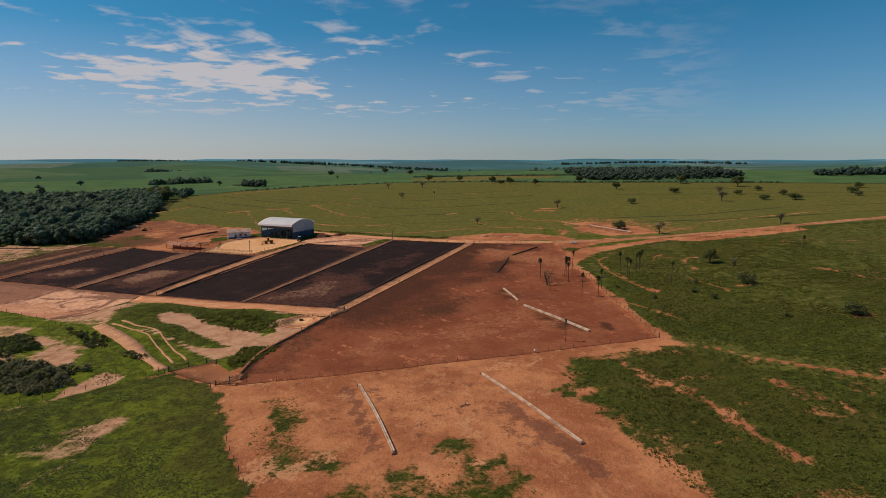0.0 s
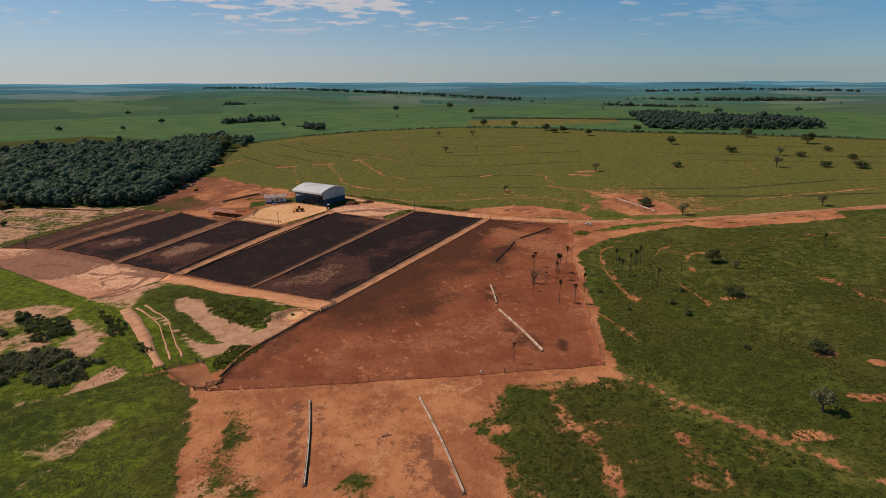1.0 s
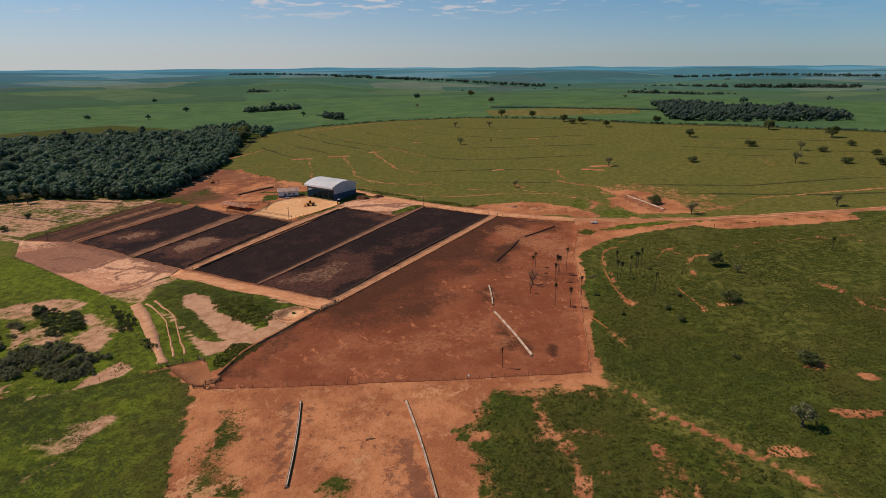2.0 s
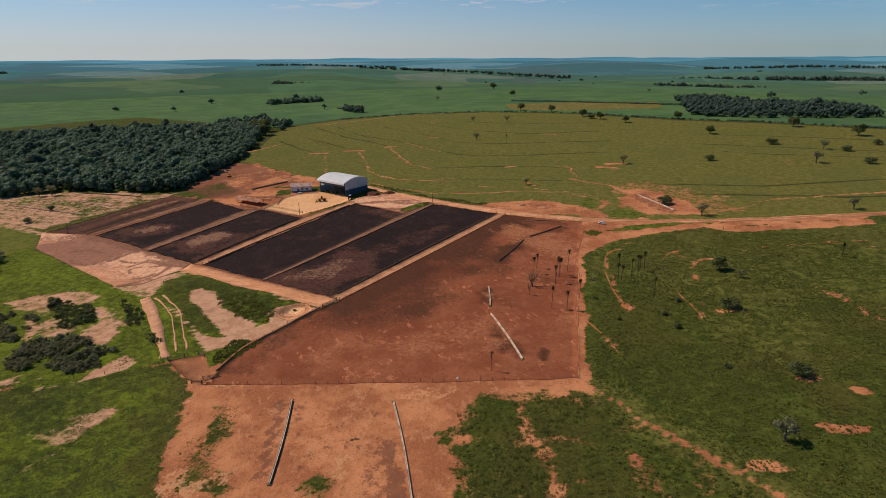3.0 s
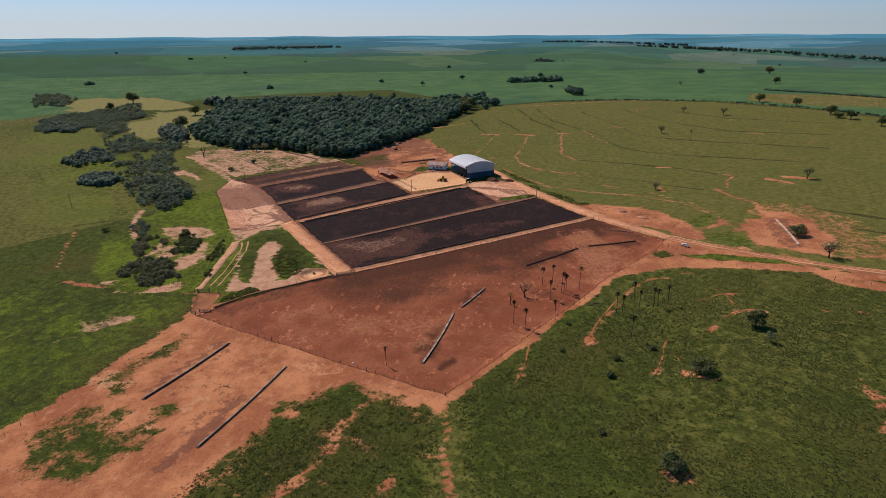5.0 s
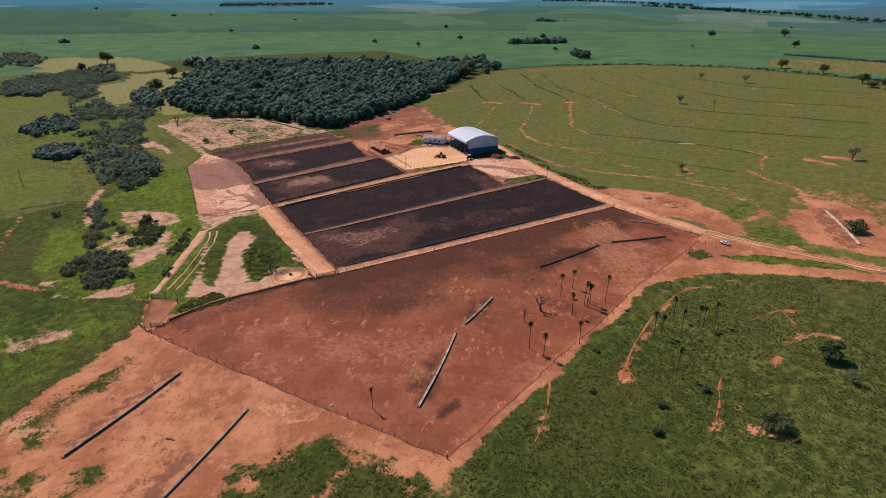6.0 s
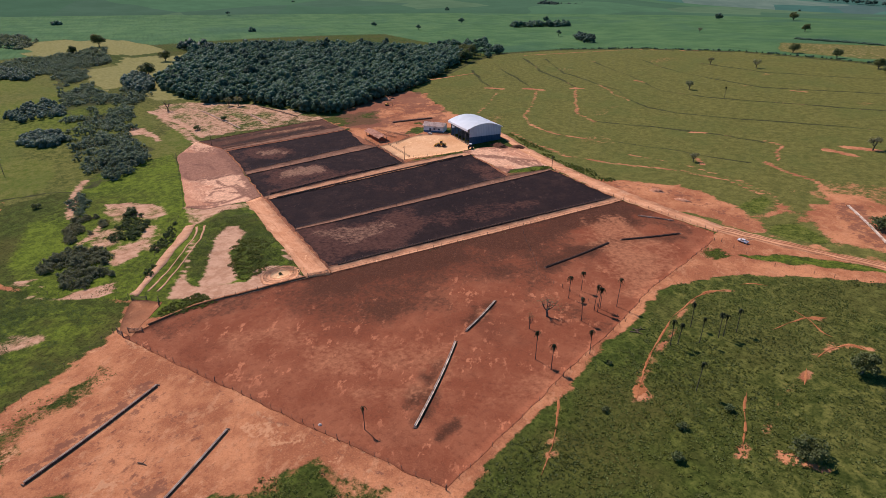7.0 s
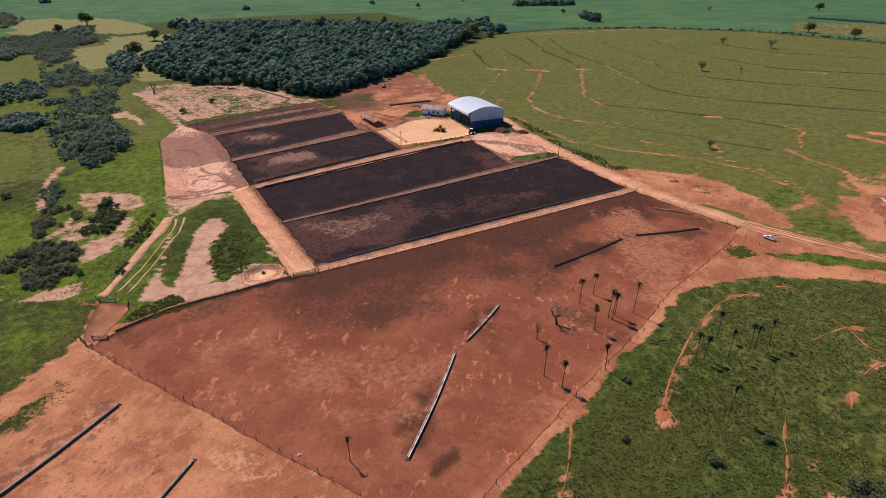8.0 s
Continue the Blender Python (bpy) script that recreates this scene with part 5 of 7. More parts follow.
def thicket(name, outline, count, tall, wide, leaves, size, mat, label, seed, category="forest", core=True, spread=0.45, uneven=0.0, lift=0.0):
    """A stand of many crowns, each a cluster of rounded leafy puffs over a dark heart and a short stem."""
    rng = np.random.default_rng(seed)
    xs, ys = [p[0] for p in outline], [p[1] for p in outline]
    x, y = rng.uniform(min(xs), max(xs), count * 40), rng.uniform(min(ys), max(ys), count * 40)
    rim = inside(x, y, outline)
    if uneven:
        rim = rim + 3.0 * vnoise(x, y, 9, seed + 2)
        ok = (rim > 0) & (vnoise(x, y, 18, seed) * 1.1 + 0.8 * vnoise(x, y, 6, seed) > -uneven * 0.35 - 0.02 * rim)
    else:
        ok = rim > 0
    taken, spots = {}, []
    gap = wide * spread
    for px, py, pr in zip(x[ok].tolist(), y[ok].tolist(), rim[ok].tolist()):
        i, j = int(px // gap), int(py // gap)
        if all((px - a) ** 2 + (py - b) ** 2 > gap * gap for di in (-1, 0, 1) for dj in (-1, 0, 1) for a, b in taken.get((i + di, j + dj), ())):
            taken.setdefault((i, j), []).append((px, py))
            spots.append((px, py, pr))
            if len(spots) == count:
                break
    lobes, stems = [], []
    for px, py, pr in spots:
        w = wide * rng.uniform(0.55, 1.3)
        t = tall * rng.uniform(0.7, 1.0) * (0.75 + 0.35 * w / wide)
        if rng.uniform() < 0.14:
            t, w = t * rng.uniform(1.0, 1.3), w * rng.uniform(1.2, 1.6)
        if uneven:
            k = rng.uniform(0.3, 1.0) ** 1.5 * 1.45
            t, w = t * k, w * (0.35 + 0.65 * k)
        z = float(height(px, py)) + lift
        r = w * rng.uniform(0.26, 0.34)
        lobes.append((px + rng.normal() * 0.05 * w, py + rng.normal() * 0.05 * w, z + t - r, r, 0.85))
        turn = rng.uniform(0, 6.28)
        n = 6 if wide > 3 else 4
        for j in range(n):
            a, d = turn + j * 6.28 / n + rng.normal() * 0.25, w * rng.uniform(0.26, 0.42)
            r = w * rng.uniform(0.17, 0.27)
            lobes.append((px + d * math.cos(a), py + d * math.sin(a), z + max(r * 0.5, t - r - w * rng.uniform(0.12, 0.42)), r, 0.85))
        if t > w * 0.9 and (pr < wide * 1.6 or not core):
            for j in range(4):
                a = turn + j * 1.57 + rng.normal() * 0.3
                lobes.append((px + w * 0.3 * math.cos(a), py + w * 0.3 * math.sin(a), z + t * rng.uniform(0.16, 0.5), w * rng.uniform(0.22, 0.32), 1.0))
        stems.append((px, py, z, t, w))
    lobes, stems = np.array(lobes), np.array(stems)
    V, Q = leaf_cloud(rng, lobes, len(stems) * leaves, size, *((0.5, 0.6, 0.45) if uneven else (0.25, 0.32, 0.80)))
    n = len(V)
    hv, hf = ball(coarse=leaves < 75)
    lobes = lobes if core else lobes[:0]
    hearts = hv[None] * (lobes[:, 3] * (0.5 if uneven else 0.80))[:, None, None] * rng.uniform(0.88, 1.1, (len(lobes), len(hv), 1)) + lobes[:, None, :3]
    T = (hf[None] + n + (np.arange(len(lobes)) * len(hv))[:, None, None]).reshape(-1, 3)
    n2 = n + hearts.size // 3
    foot = np.array([(math.cos(a), math.sin(a), k) for k in (0, 1) for a in (0, 1.57, 3.14, 4.71)])
    posts = np.stack([stems[:, None, 0] + foot[None, :, 0] * stems[:, None, 4] * 0.07, stems[:, None, 1] + foot[None, :, 1] * stems[:, None, 4] * 0.07, stems[:, None, 2] - 0.4 + foot[None, :, 2] * stems[:, None, 3] * 0.7], -1)
    side = np.array([(i, (i + 1) % 4, (i + 1) % 4 + 4, i + 4) for i in range(4)])
    Q = np.r_[Q, (side[None] + n2 + (np.arange(len(stems)) * 8)[:, None, None]).reshape(-1, 4)]
    me = mesh_mixed(name, np.concatenate([V, hearts.reshape(-1, 3), posts.reshape(-1, 3)]), Q, T, mat)
    return tagged(new(name, me), label, category, kind="stuff")


WOODS = [(-390, 284), (-374, 278), (-324, 275), (-304, 277), (-288, 294), (-247, 302), (-217, 309), (-201, 313), (-202, 328), (-207, 362), (-213, 404), (-243, 481), (-268, 531), (-300, 548), (-390, 530), (-470, 490), (-520, 420), (-512, 372), (-452, 331), (-408, 294)]
thicket("forest", WOODS, 1500, 9.6, 8.2, 125, 0.64, MAT_WOODS, "dense dark green native forest beside a clearing", 21, spread=0.5)
thicket("forest", WOODS, 130, 10.2, 10.5, 240, 0.58, MAT_CANOPY, "broad paler crowns standing in the native forest", 25, spread=1.1)
thicket("forest", WOODS, 70, 12.0, 6.5, 190, 0.54, MAT_FARWOODS, "tall dark crowns rising over the native forest", 26, spread=1.6)
thicket("forest", [(-236, 560), (-262, 530), (-330, 548), (-360, 600), (-330, 640), (-290, 610)], 60, 8, 7, 150, 0.5, MAT_WOODS, "tongue of dark forest behind the pasture road", 24, spread=0.5)
thicket("forest", [(163, 770), (160, 690), (158, 632), (168, 617), (220, 600), (270, 592), (308, 597), (322, 618), (305, 655), (280, 690), (240, 725), (200, 785)], 300, 8.5, 8.5, 74, 0.72, MAT_FARWOODS, "dense dark green forest strip behind the pasture", 22, spread=0.5)
thicket("forest", [(388, 600), (402, 618), (445, 622), (470, 600), (440, 588), (405, 590)], 34, 7.5, 8.5, 74, 0.72, MAT_FARWOODS, "small dark wood behind the pasture", 28, spread=0.5)
thicket("riverside_scrub", STREAM, 2400, 3.6, 4.4, 68, 0.30, MAT_RIVER, "grey-green riverside trees and scrub along a stream", 23, "woodland", spread=0.62, uneven=0.35)
for k, pts in enumerate(([(-368, 170), (-385, 183), (-401, 200), (-381, 208), (-349, 200), (-345, 189), (-347, 173)], [(-303, 163), (-310, 174), (-297, 181), (-280, 179), (-273, 170), (-287, 161)], [(-596, 217), (-564, 229), (-520, 227), (-499, 221), (-524, 200)])):
    thicket("tree_clump", pts, 70, 4.4, 5.0, 110, 0.36, MAT_STREAM, "dark clump of trees in green pasture", 90 + k, "woodland", spread=0.5)
thicket("riverside_scrub", [(-860, 273), (-834, 302), (-760, 300), (-713, 269), (-744, 257), (-728, 242)], 130, 5, 7, 90, 0.5, MAT_STREAM, "grey-green riverside trees and scrub along a stream", 94, "woodland", spread=0.6, uneven=0.8)
thicket("tree_clump", [(-372, 262), (-380, 276), (-418, 289), (-446, 286), (-430, 272), (-400, 262)], 60, 6.5, 6.0, 130, 0.42, MAT_STREAM, "dark clump of trees beside the stream", 95, "woodland", spread=0.6)
thicket("tree_clump", [(-530, 284), (-556, 306), (-622, 326), (-650, 312), (-600, 296), (-560, 288)], 90, 6.0, 7.0, 110, 0.5, MAT_STREAM, "dark clump of trees beside the stream", 97, "woodland", spread=0.6, uneven=0.8)
thicket("riverside_scrub", [(-261, 192), (-246, 204), (-218, 203), (-200, 190), (-188, 178), (-186, 170), (-205, 170)], 110, 4.2, 4.4, 120, 0.34, MAT_STREAM, "darker trees at the end of the stream scrub", 96, "woodland", uneven=0.6)
for k, (pts, count, tall, wide, mat) in enumerate((
    ([(-116.6, 120.3), (-119.8, 126.9), (-117.4, 132), (-108.6, 138.9), (-98.2, 137.9), (-85.3, 133.8), (-83.9, 129.5), (-82.8, 123.7), (-89, 118.8), (-109, 117.7)], 170, 1.9, 2.2, MAT_SCRUB),
    ([(-148.3, 138.2), (-151.7, 144.2), (-144.1, 150.2), (-135.8, 150.4), (-129.3, 148), (-132.2, 143.5), (-120.7, 137.2), (-125.8, 131.8)], 110, 1.8, 2.1, MAT_SCRUB),
    ([(-135.5, 154.5), (-146.2, 162.5), (-137.2, 162.9), (-125.9, 160.4), (-110.8, 150.4), (-114.4, 147.5), (-115, 143), (-126.9, 147.7)], 70, 1.4, 1.9, MAT_LEAF),
    ([(-178, 154), (-168, 152), (-150, 146), (-156, 142), (-172, 147)], 40, 1.6, 2.0, MAT_RIVER))):
    thicket("gully_scrub", pts, count * 2, tall, wide, 90, 0.15, mat, "grey-green scrub over an eroded sandy gully", 27 + 20 * k, "scrub", spread=0.42, uneven=2.2)
thicket("fence_scrub", strip([(-124.4, 175.1), (-109.2, 163.4), (-95.7, 153), (-83.4, 144.4), (-76.2, 139.2)], 1.8), 110, 1.0, 1.3, 60, 0.15, MAT_LEAF, "dark green shrubs along a wire fence", 33, "scrub", spread=0.5, uneven=0.9)
thicket("mound_scrub", [(-72.9, 168.2), (-77.7, 174.3), (-76, 179), (-60.1, 176.1), (-53.2, 174.9), (-52, 168.7), (-51.9, 164.3), (-48.6, 159.3), (-53.9, 158.4)], 150, 0.5, 1.5, 60, 0.14, MAT_WEED, "low olive scrub on an earth mound", 29, "scrub", spread=0.6, uneven=0.8)
thicket("mound_scrub", [(-52.1, 131.5), (-53.9, 137.2), (-51.7, 143.1), (-46.3, 146.6), (-43.4, 143.9), (-45.5, 136.7), (-47.9, 132.1)], 90, 0.6, 1.5, 70, 0.14, MAT_WEED, "low olive scrub on an earth mound", 30, "scrub", spread=0.6, uneven=0.8)
thicket("hedge", strip([(-442, 855), (-420, 880), (-377, 910)], 26), 40, 9, 10, 70, 1.0, MAT_WOODS, "row of dark trees in a cane field", 31, "tree row")


# ---- palms ----
def frond_mesh(seed, long, droop):
    rng = np.random.default_rng(seed)
    V, F = [], []
    n = 9
    spine = []
    for k in range(n):
        s = k / (n - 1)
        spine.append(np.array((long * (s - 0.25 * droop * s * s), 0, long * (0.45 * s - droop * s * s))))
    for k in range(n - 1):
        a, b = spine[k], spine[k + 1]
        w = 0.05
        i = len(V)
        V += [a + (0, -w, 0), b + (0, -w, 0), b + (0, w, 0), a + (0, w, 0)]
        F.append((i, i + 1, i + 2, i + 3))
        for side in (-1, 1):
            for j in range(2):
                p = a + (b - a) * (j / 2)
                reach = long * 0.30 * math.sin(math.pi * min(0.95, (k + j / 2 + 0.8) / n))
                tip = p + np.array((reach * 0.5, side * reach * 0.75, -reach * rng.uniform(0.45, 0.9)))
                i = len(V)
                V += [p + (-0.09, 0, 0), tip, p + (0.11, 0, 0)]
                F.append((i, i + 1, i + 2))
    return mesh_of("frond", V, F, [MAT_FROND])


FRONDS = [frond_mesh(s, 2.1, d) for s, d in ((1, 1.5), (2, 1.9), (3, 2.3))]


def palm_trunk(seed, tall):
    rng = np.random.default_rng(seed)
    a, b = rng.uniform(-0.35, 0.35, 2)
    pts = [(0, 0, -0.3), (a * 0.2, b * 0.2, tall * 0.3), (a * 0.6, b * 0.6, tall * 0.65), (a, b, tall)]
    return tube(bmesh.new(), pts, [0.11, 0.085, 0.075, 0.09], 7), (a, b, tall)


def palm(x, y, tall, seed, label, fronds=18, size=1.0):
    ob = thing("palm_tree", up(x, y), label, "palm", "slender palms")
    bm, head = palm_trunk(seed, tall - 1.0)
    part("trunk", bm, MAT_BARK, ob)
    rng = np.random.default_rng(seed + 100)
    for k in range(fronds):
        m = Matrix.Translation(head) @ Matrix.Rotation(k * 2.4 + rng.uniform(-0.2, 0.2), 4, "Z") @ Matrix.Rotation(rng.uniform(-0.35, 0.95), 4, "Y") @ Matrix.Scale(size * rng.uniform(0.75, 1.0), 4)
        part("frond", FRONDS[k % 3], None, ob, m=m)


for k, (x, y, tall) in enumerate(((45.3, 180.8, 9.2), (50.3, 179.7, 7.9), (54.3, 190.5, 7.8), (45.5, 202.1, 8.2), (45.5, 208.9, 9.0), (46.7, 208.5, 8.7), (46.4, 210.5, 7.6), (37.5, 216.1, 7.2), (36.8, 210.4, 7.9), (49.4, 214.2, 10.0))):
    palm(x, y, tall, k, "slender dark palm with drooping fronds on bare earth", size=0.62)
for k, (x, y, tall) in enumerate(((67.7, 205.3, 8.2), (68.9, 206.8, 7.1), (68.5, 216.2, 8.0), (72.7, 210.6, 8.2), (75.5, 215.3, 7.9), (76.2, 216.6, 7.2), (78.1, 220.3, 7.6), (78.6, 192.1, 8.6), (-9, 478, 8.5), (150, 235, 6.5))):
    palm(x, y, tall, k + 30, "slender dark palm with drooping fronds in green grass", size=0.62)
palm(31.5, 139.3, 7.0, 71, "dying palm with a hanging dark bunch of fronds", 6, 0.6)


# ---- fences, gates and troughs ----
def post_mesh(tall, r=0.065):
    bm = tube(bmesh.new(), [(0, 0, -0.3), (0.01, 0, tall * 0.5), (0.02, 0.01, tall)], [r * 1.1, r, r * 0.9], 6)
    me = bpy.data.meshes.new("post")
    bm.to_mesh(me)
    bm.free()
    me.materials.append(MAT_POST)
    return me


POSTS = [post_mesh(1.1, 0.055), post_mesh(1.2, 0.065), post_mesh(1.0, 0.05)]
TALL_POST = post_mesh(1.4, 0.085)


def along(pts, gap):
    """Points every gap metres along a line."""
    out, left = [], 0.0
    for (ax, ay), (bx, by) in zip(pts, pts[1:]):
        d = math.hypot(bx - ax, by - ay)
        s = left
        while s < d:
            out.append((ax + (bx - ax) * s / d, ay + (by - ay) * s / d))
            s += gap
        left = s - d
    return out + [pts[-1]]


def fence(pts, gap, label, strands=4, rails=False, seed=0):
    rng = np.random.default_rng(seed)
    o = up(*pts[0])
    ob = thing("fence", o, label, "fence", "pen fences")
    spots = along(pts, gap)
    for k, (x, y) in enumerate(spots):
        m = Matrix.Translation(up(x, y) - o) @ Matrix.Rotation(rng.uniform(0, 6), 4, "Z") @ Matrix.Rotation(rng.normal() * 0.05, 4, "X")
        part("post", TALL_POST if k % 12 == 0 else POSTS[k % 3], None, ob, m=m)
    for s in range(strands):
        z = 0.28 + s * 0.72 / max(1, strands - 1)
        line = [up(x + rng.normal() * 0.02, y + rng.normal() * 0.02, z) - o for x, y in spots]
        if rails:
            part("rail", tube(bmesh.new(), line, [0.045] * len(line), 4), MAT_POST, ob)
        else:
            part("wire", tube(bmesh.new(), line, [0.006] * len(line), 3), MAT_WIRE, ob)
    return ob


fence([(-46.5, 121.2), (54.7, 138.3)], 3.2, "grey wooden post and wire fence before the holding pen", 3, seed=1)
fence([(54.7, 138.3), (54.5, 160), (53.8, 182), (54.1, 206), (52.7, 229), (54.6, 250), (55.8, 271)], 3.4, "leaning post and wire fence beside a worn trail", seed=2)
fence([(-46.5, 121.2), (-46.6, 142), (-38.6, 163), (-35, 172.6)], 3.2, "post and wire fence below an earth mound", seed=3)
fence([(-30.6, 179), (15.6, 287.6)], 3.0, "post and rail fence along the feed alley", 2, True, seed=4)
fence([(-35.4, 181.4), (10.9, 288.8)], 3.0, "post and cable fence along the feed alley", 3, seed=5)
fence([(-70.1, 193), (-28.3, 304)], 2.6, "grey post fence between two dark pens", 3, seed=6)
fence([(-105.4, 204), (-73.4, 300.8)], 3.0, "post and cable fence along a feed alley", 3, seed=7)
fence([(-110.8, 204.8), (-92.4, 272.2)], 3.0, "post and cable fence along a feed alley", 3, seed=8)
fence([(-143, 215.2), (-123.6, 283.3)], 3.2, "post and cable fence between two pens", 3, seed=9)
fence([(-148.6, 217.9), (-133.6, 281.8)], 3.2, "post and cable fence between two pens", 3, seed=10)
fence([(-186.2, 229.6), (-163.6, 295.4)], 3.2, "post and cable fence along the outer alley", 3, seed=11)
fence([(-192.6, 230.4), (-174.4, 296.6)], 3.2, "post and cable fence along the outer alley", 3, seed=12)
fence([(-216.6, 228), (-196, 302.6)], 3.6, "post and wire fence beside a grassy strip", 4, seed=13)
fence([(-105.4, 203.4), (-69.4, 192), (-35.6, 181.2)], 3.0, "post and cable fence at the end of the pens", 3, seed=14)
fence([(-123.6, 284), (-92.4, 272.8)], 2.6, "wooden rail fence of a cattle lane", 3, True, seed=15)
fence([(-121, 289), (-96, 280.4)], 2.6, "wooden rail fence of a cattle lane", 3, True, seed=16)
fence([(-95.8, 279.4), (-77, 303.4)], 2.4, "low white-topped post fence beside the pad", 3, seed=17)
fence([(10.8, 289), (-27.5, 304.2)], 3.2, "post fence between a dark pen and the road", 3, seed=18)
fence([(15.4, 288.4), (34, 283), (54.5, 277.6)], 3.0, "post and wire fence along the dirt road", 4, seed=19)
fence([(1.5, 239.3), (16.4, 224.4), (23.3, 216.3), (32.2, 214.6), (54.6, 208.6)], 3.4, "thin post and wire fence across the holding pen", 3, seed=20)
fence([(-67.9, 131), (-77.2, 138.5), (-101.6, 157.7), (-126.3, 176.3), (-154.2, 188.5), (-201.9, 208.4)], 4.0, "post and wire fence beside a dirt track", 4, seed=21)
fence([(-66, 130), (-80, 121), (-96, 112), (-118, 100)], 4.0, "post and wire fence along a green field", 4, seed=22)
fence([(-51, 120.4), (-36, 92.2), (-27, 77), (-14, 52)], 4.0, "post and wire fence at the edge of a green field", 4, seed=23)
fence([(58, 271), (75, 262.5), (110, 267), (180, 279)], 5.0, "post and wire fence beside the dirt road", 4, seed=24)


def gate(a, b, label):
    o = up(*a)
    ob = thing("gate", o, label, "gate", "pen gates")
    d = up(*b) - o
    for end in (Vector((0, 0, 0)), d):
        part("gate_post", tube(bmesh.new(), [end + Vector((0, 0, -0.3)), end + Vector((0, 0, 1.4))], [0.14, 0.12], 7), MAT_POST, ob)
    for k in range(5):
        z = Vector((0, 0, 0.25 + 0.22 * k))
        part("bar", tube(bmesh.new(), [z, d + z], [0.05, 0.05], 5), MAT_POST, ob)
    part("brace", tube(bmesh.new(), [Vector((0, 0, 0.3)), d + Vector((0, 0, 1.1))], [0.04, 0.04], 5), MAT_POST, ob)


gate((-50.2, 121.2), (-47, 121.4), "dark wooden field gate at the pen corner")
gate((-65.5, 131), (-62, 134), "dark wooden gate across a dirt track")
gate((-58.5, 136), (-55.5, 134.8), "dark wooden gate beside the earth ramp")
gate((-34.6, 173), (-31.6, 178.6), "dark timber gate between side road and pen")
gate((-44.8, 125.8), (-47.8, 123.2), "dark wooden gate at the pen corner")


def trough(a, b, label, wide=0.5, tall=0.45, mat=None, ends=True, darkened=False):
    """A long U-shaped feeding channel on short legs, in sections."""
    o = up(*a)
    ob = thing("feed_trough", o, label, "trough", "feeding troughs")
    long = math.hypot(b[0] - a[0], b[1] - a[1])
    n = max(2, round(long / 3.0))
    way = Vector((b[0] - a[0], b[1] - a[1], 0)).normalized()
    side = Vector((-way.y, way.x, 0))
    lip = wide * 0.3
    prof = [(-wide / 2, 0.05), (-wide / 2 - 0.04, tall), (-wide / 2 + 0.04, tall), (-lip, tall - 0.16), (lip, tall - 0.16), (wide / 2 - 0.04, tall), (wide / 2 + 0.04, tall), (wide / 2, 0.05)]
    bend = 0.012 * long
    rings_mid = []
    for k in range(n):
        at = (k + 0.5) / n
        rings_mid.append(up(a[0] + (b[0] - a[0]) * at, a[1] + (b[1] - a[1]) * at) - o + side * bend * math.sin(math.pi * at))
        bm = bmesh.new()
        rings = []
        for s in (k / n + 0.0008, (k + 1) / n - 0.0008):
            x, y = a[0] + (b[0] - a[0]) * s, a[1] + (b[1] - a[1]) * s
            c = up(x, y) - o + side * bend * math.sin(math.pi * s)
            rings.append([bm.verts.new(c + side * p + Vector((0, 0, z))) for p, z in prof])
        m = len(prof)
        for i in range(m):
            bm.faces.new((rings[0][i], rings[0][(i + 1) % m], rings[1][(i + 1) % m], rings[1][i]))
        bm.faces.new(rings[0][::-1])
        bm.faces.new(rings[1])
        bmesh.ops.recalc_face_normals(bm, faces=bm.faces)
        section = part("section", bm, mat or MAT_TROUGH, ob)
        # outer faces away from the sun get the dark tone as painted shade
        if darkened:
            section.data.materials.append(MAT_STAIN_SHADE)
            for f in section.data.polygons:
                off = f.center - rings_mid[k]
                if f.normal.dot(side) > 0.8 and off.dot(side) > wide * 0.4:
                    f.material_index = 1
    for e, s in ((0.0, -1), (1.0, 1)):
        if ends:
            x, y = a[0] + (b[0] - a[0]) * e, a[1] + (b[1] - a[1]) * e
            c = up(x, y) - o + way * s * 0.3
            part("end_log", tube(bmesh.new(), [c - side * 0.4 + Vector((0, 0, 0.14)), c + side * 0.4 + Vector((0, 0, 0.17))], [0.14, 0.15], 8), MAT_POST, ob)
    return ob


trough((-17.6, 118), (-7.4, 88.8), "long pale trough lying on red earth", 0.36, 0.6, darkened=True)
trough((9.2, 121), (23.6, 88.8), "long pale bent trough lying on red earth", 0.32, 0.5, darkened=True)
trough((25.6, 174.6), (39.1, 146.3), "long pale trough in the holding pen", 0.42, 0.6, darkened=True)
trough((21.4, 196.6), (24.5, 180.3), "short pale trough in the holding pen", 0.4, 0.55, darkened=True)
trough((28.9, 249.5), (21.6, 222.6), "dark stained timber trough in the holding pen", 0.4, 0.5, MAT_STAIN_SHADE)
trough((44.8, 269.6), (31.3, 254.1), "dark stained timber trough in the holding pen", 0.4, 0.5, MAT_STAIN_SHADE)
trough((27.3, 276.6), (38.6, 279), "short sandy trough beside the road fence", 0.5, 0.4, MAT_STRIP)
trough((83.8, 325.8), (98.8, 297.6), "long pale trough on worn pasture", 0.6, 0.5)
trough((-152, 322), (-138.5, 342.5), "low brown trough on red earth behind the pens", 1.4, 0.7, MAT_STAIN_SHADE)
trough((-281, 264.5), (-250, 261), "sandy concrete strip trough in a cleared field", 0.9, 0.4, MAT_STRIP)
trough((-250, 261), (-221, 258), "sandy concrete strip trough in a cleared field", 0.9, 0.4, MAT_STRIP)
trough((-245, 279.8), (-217.5, 274.7), "sandy concrete strip trough in a cleared field", 0.9, 0.4, MAT_STRIP)
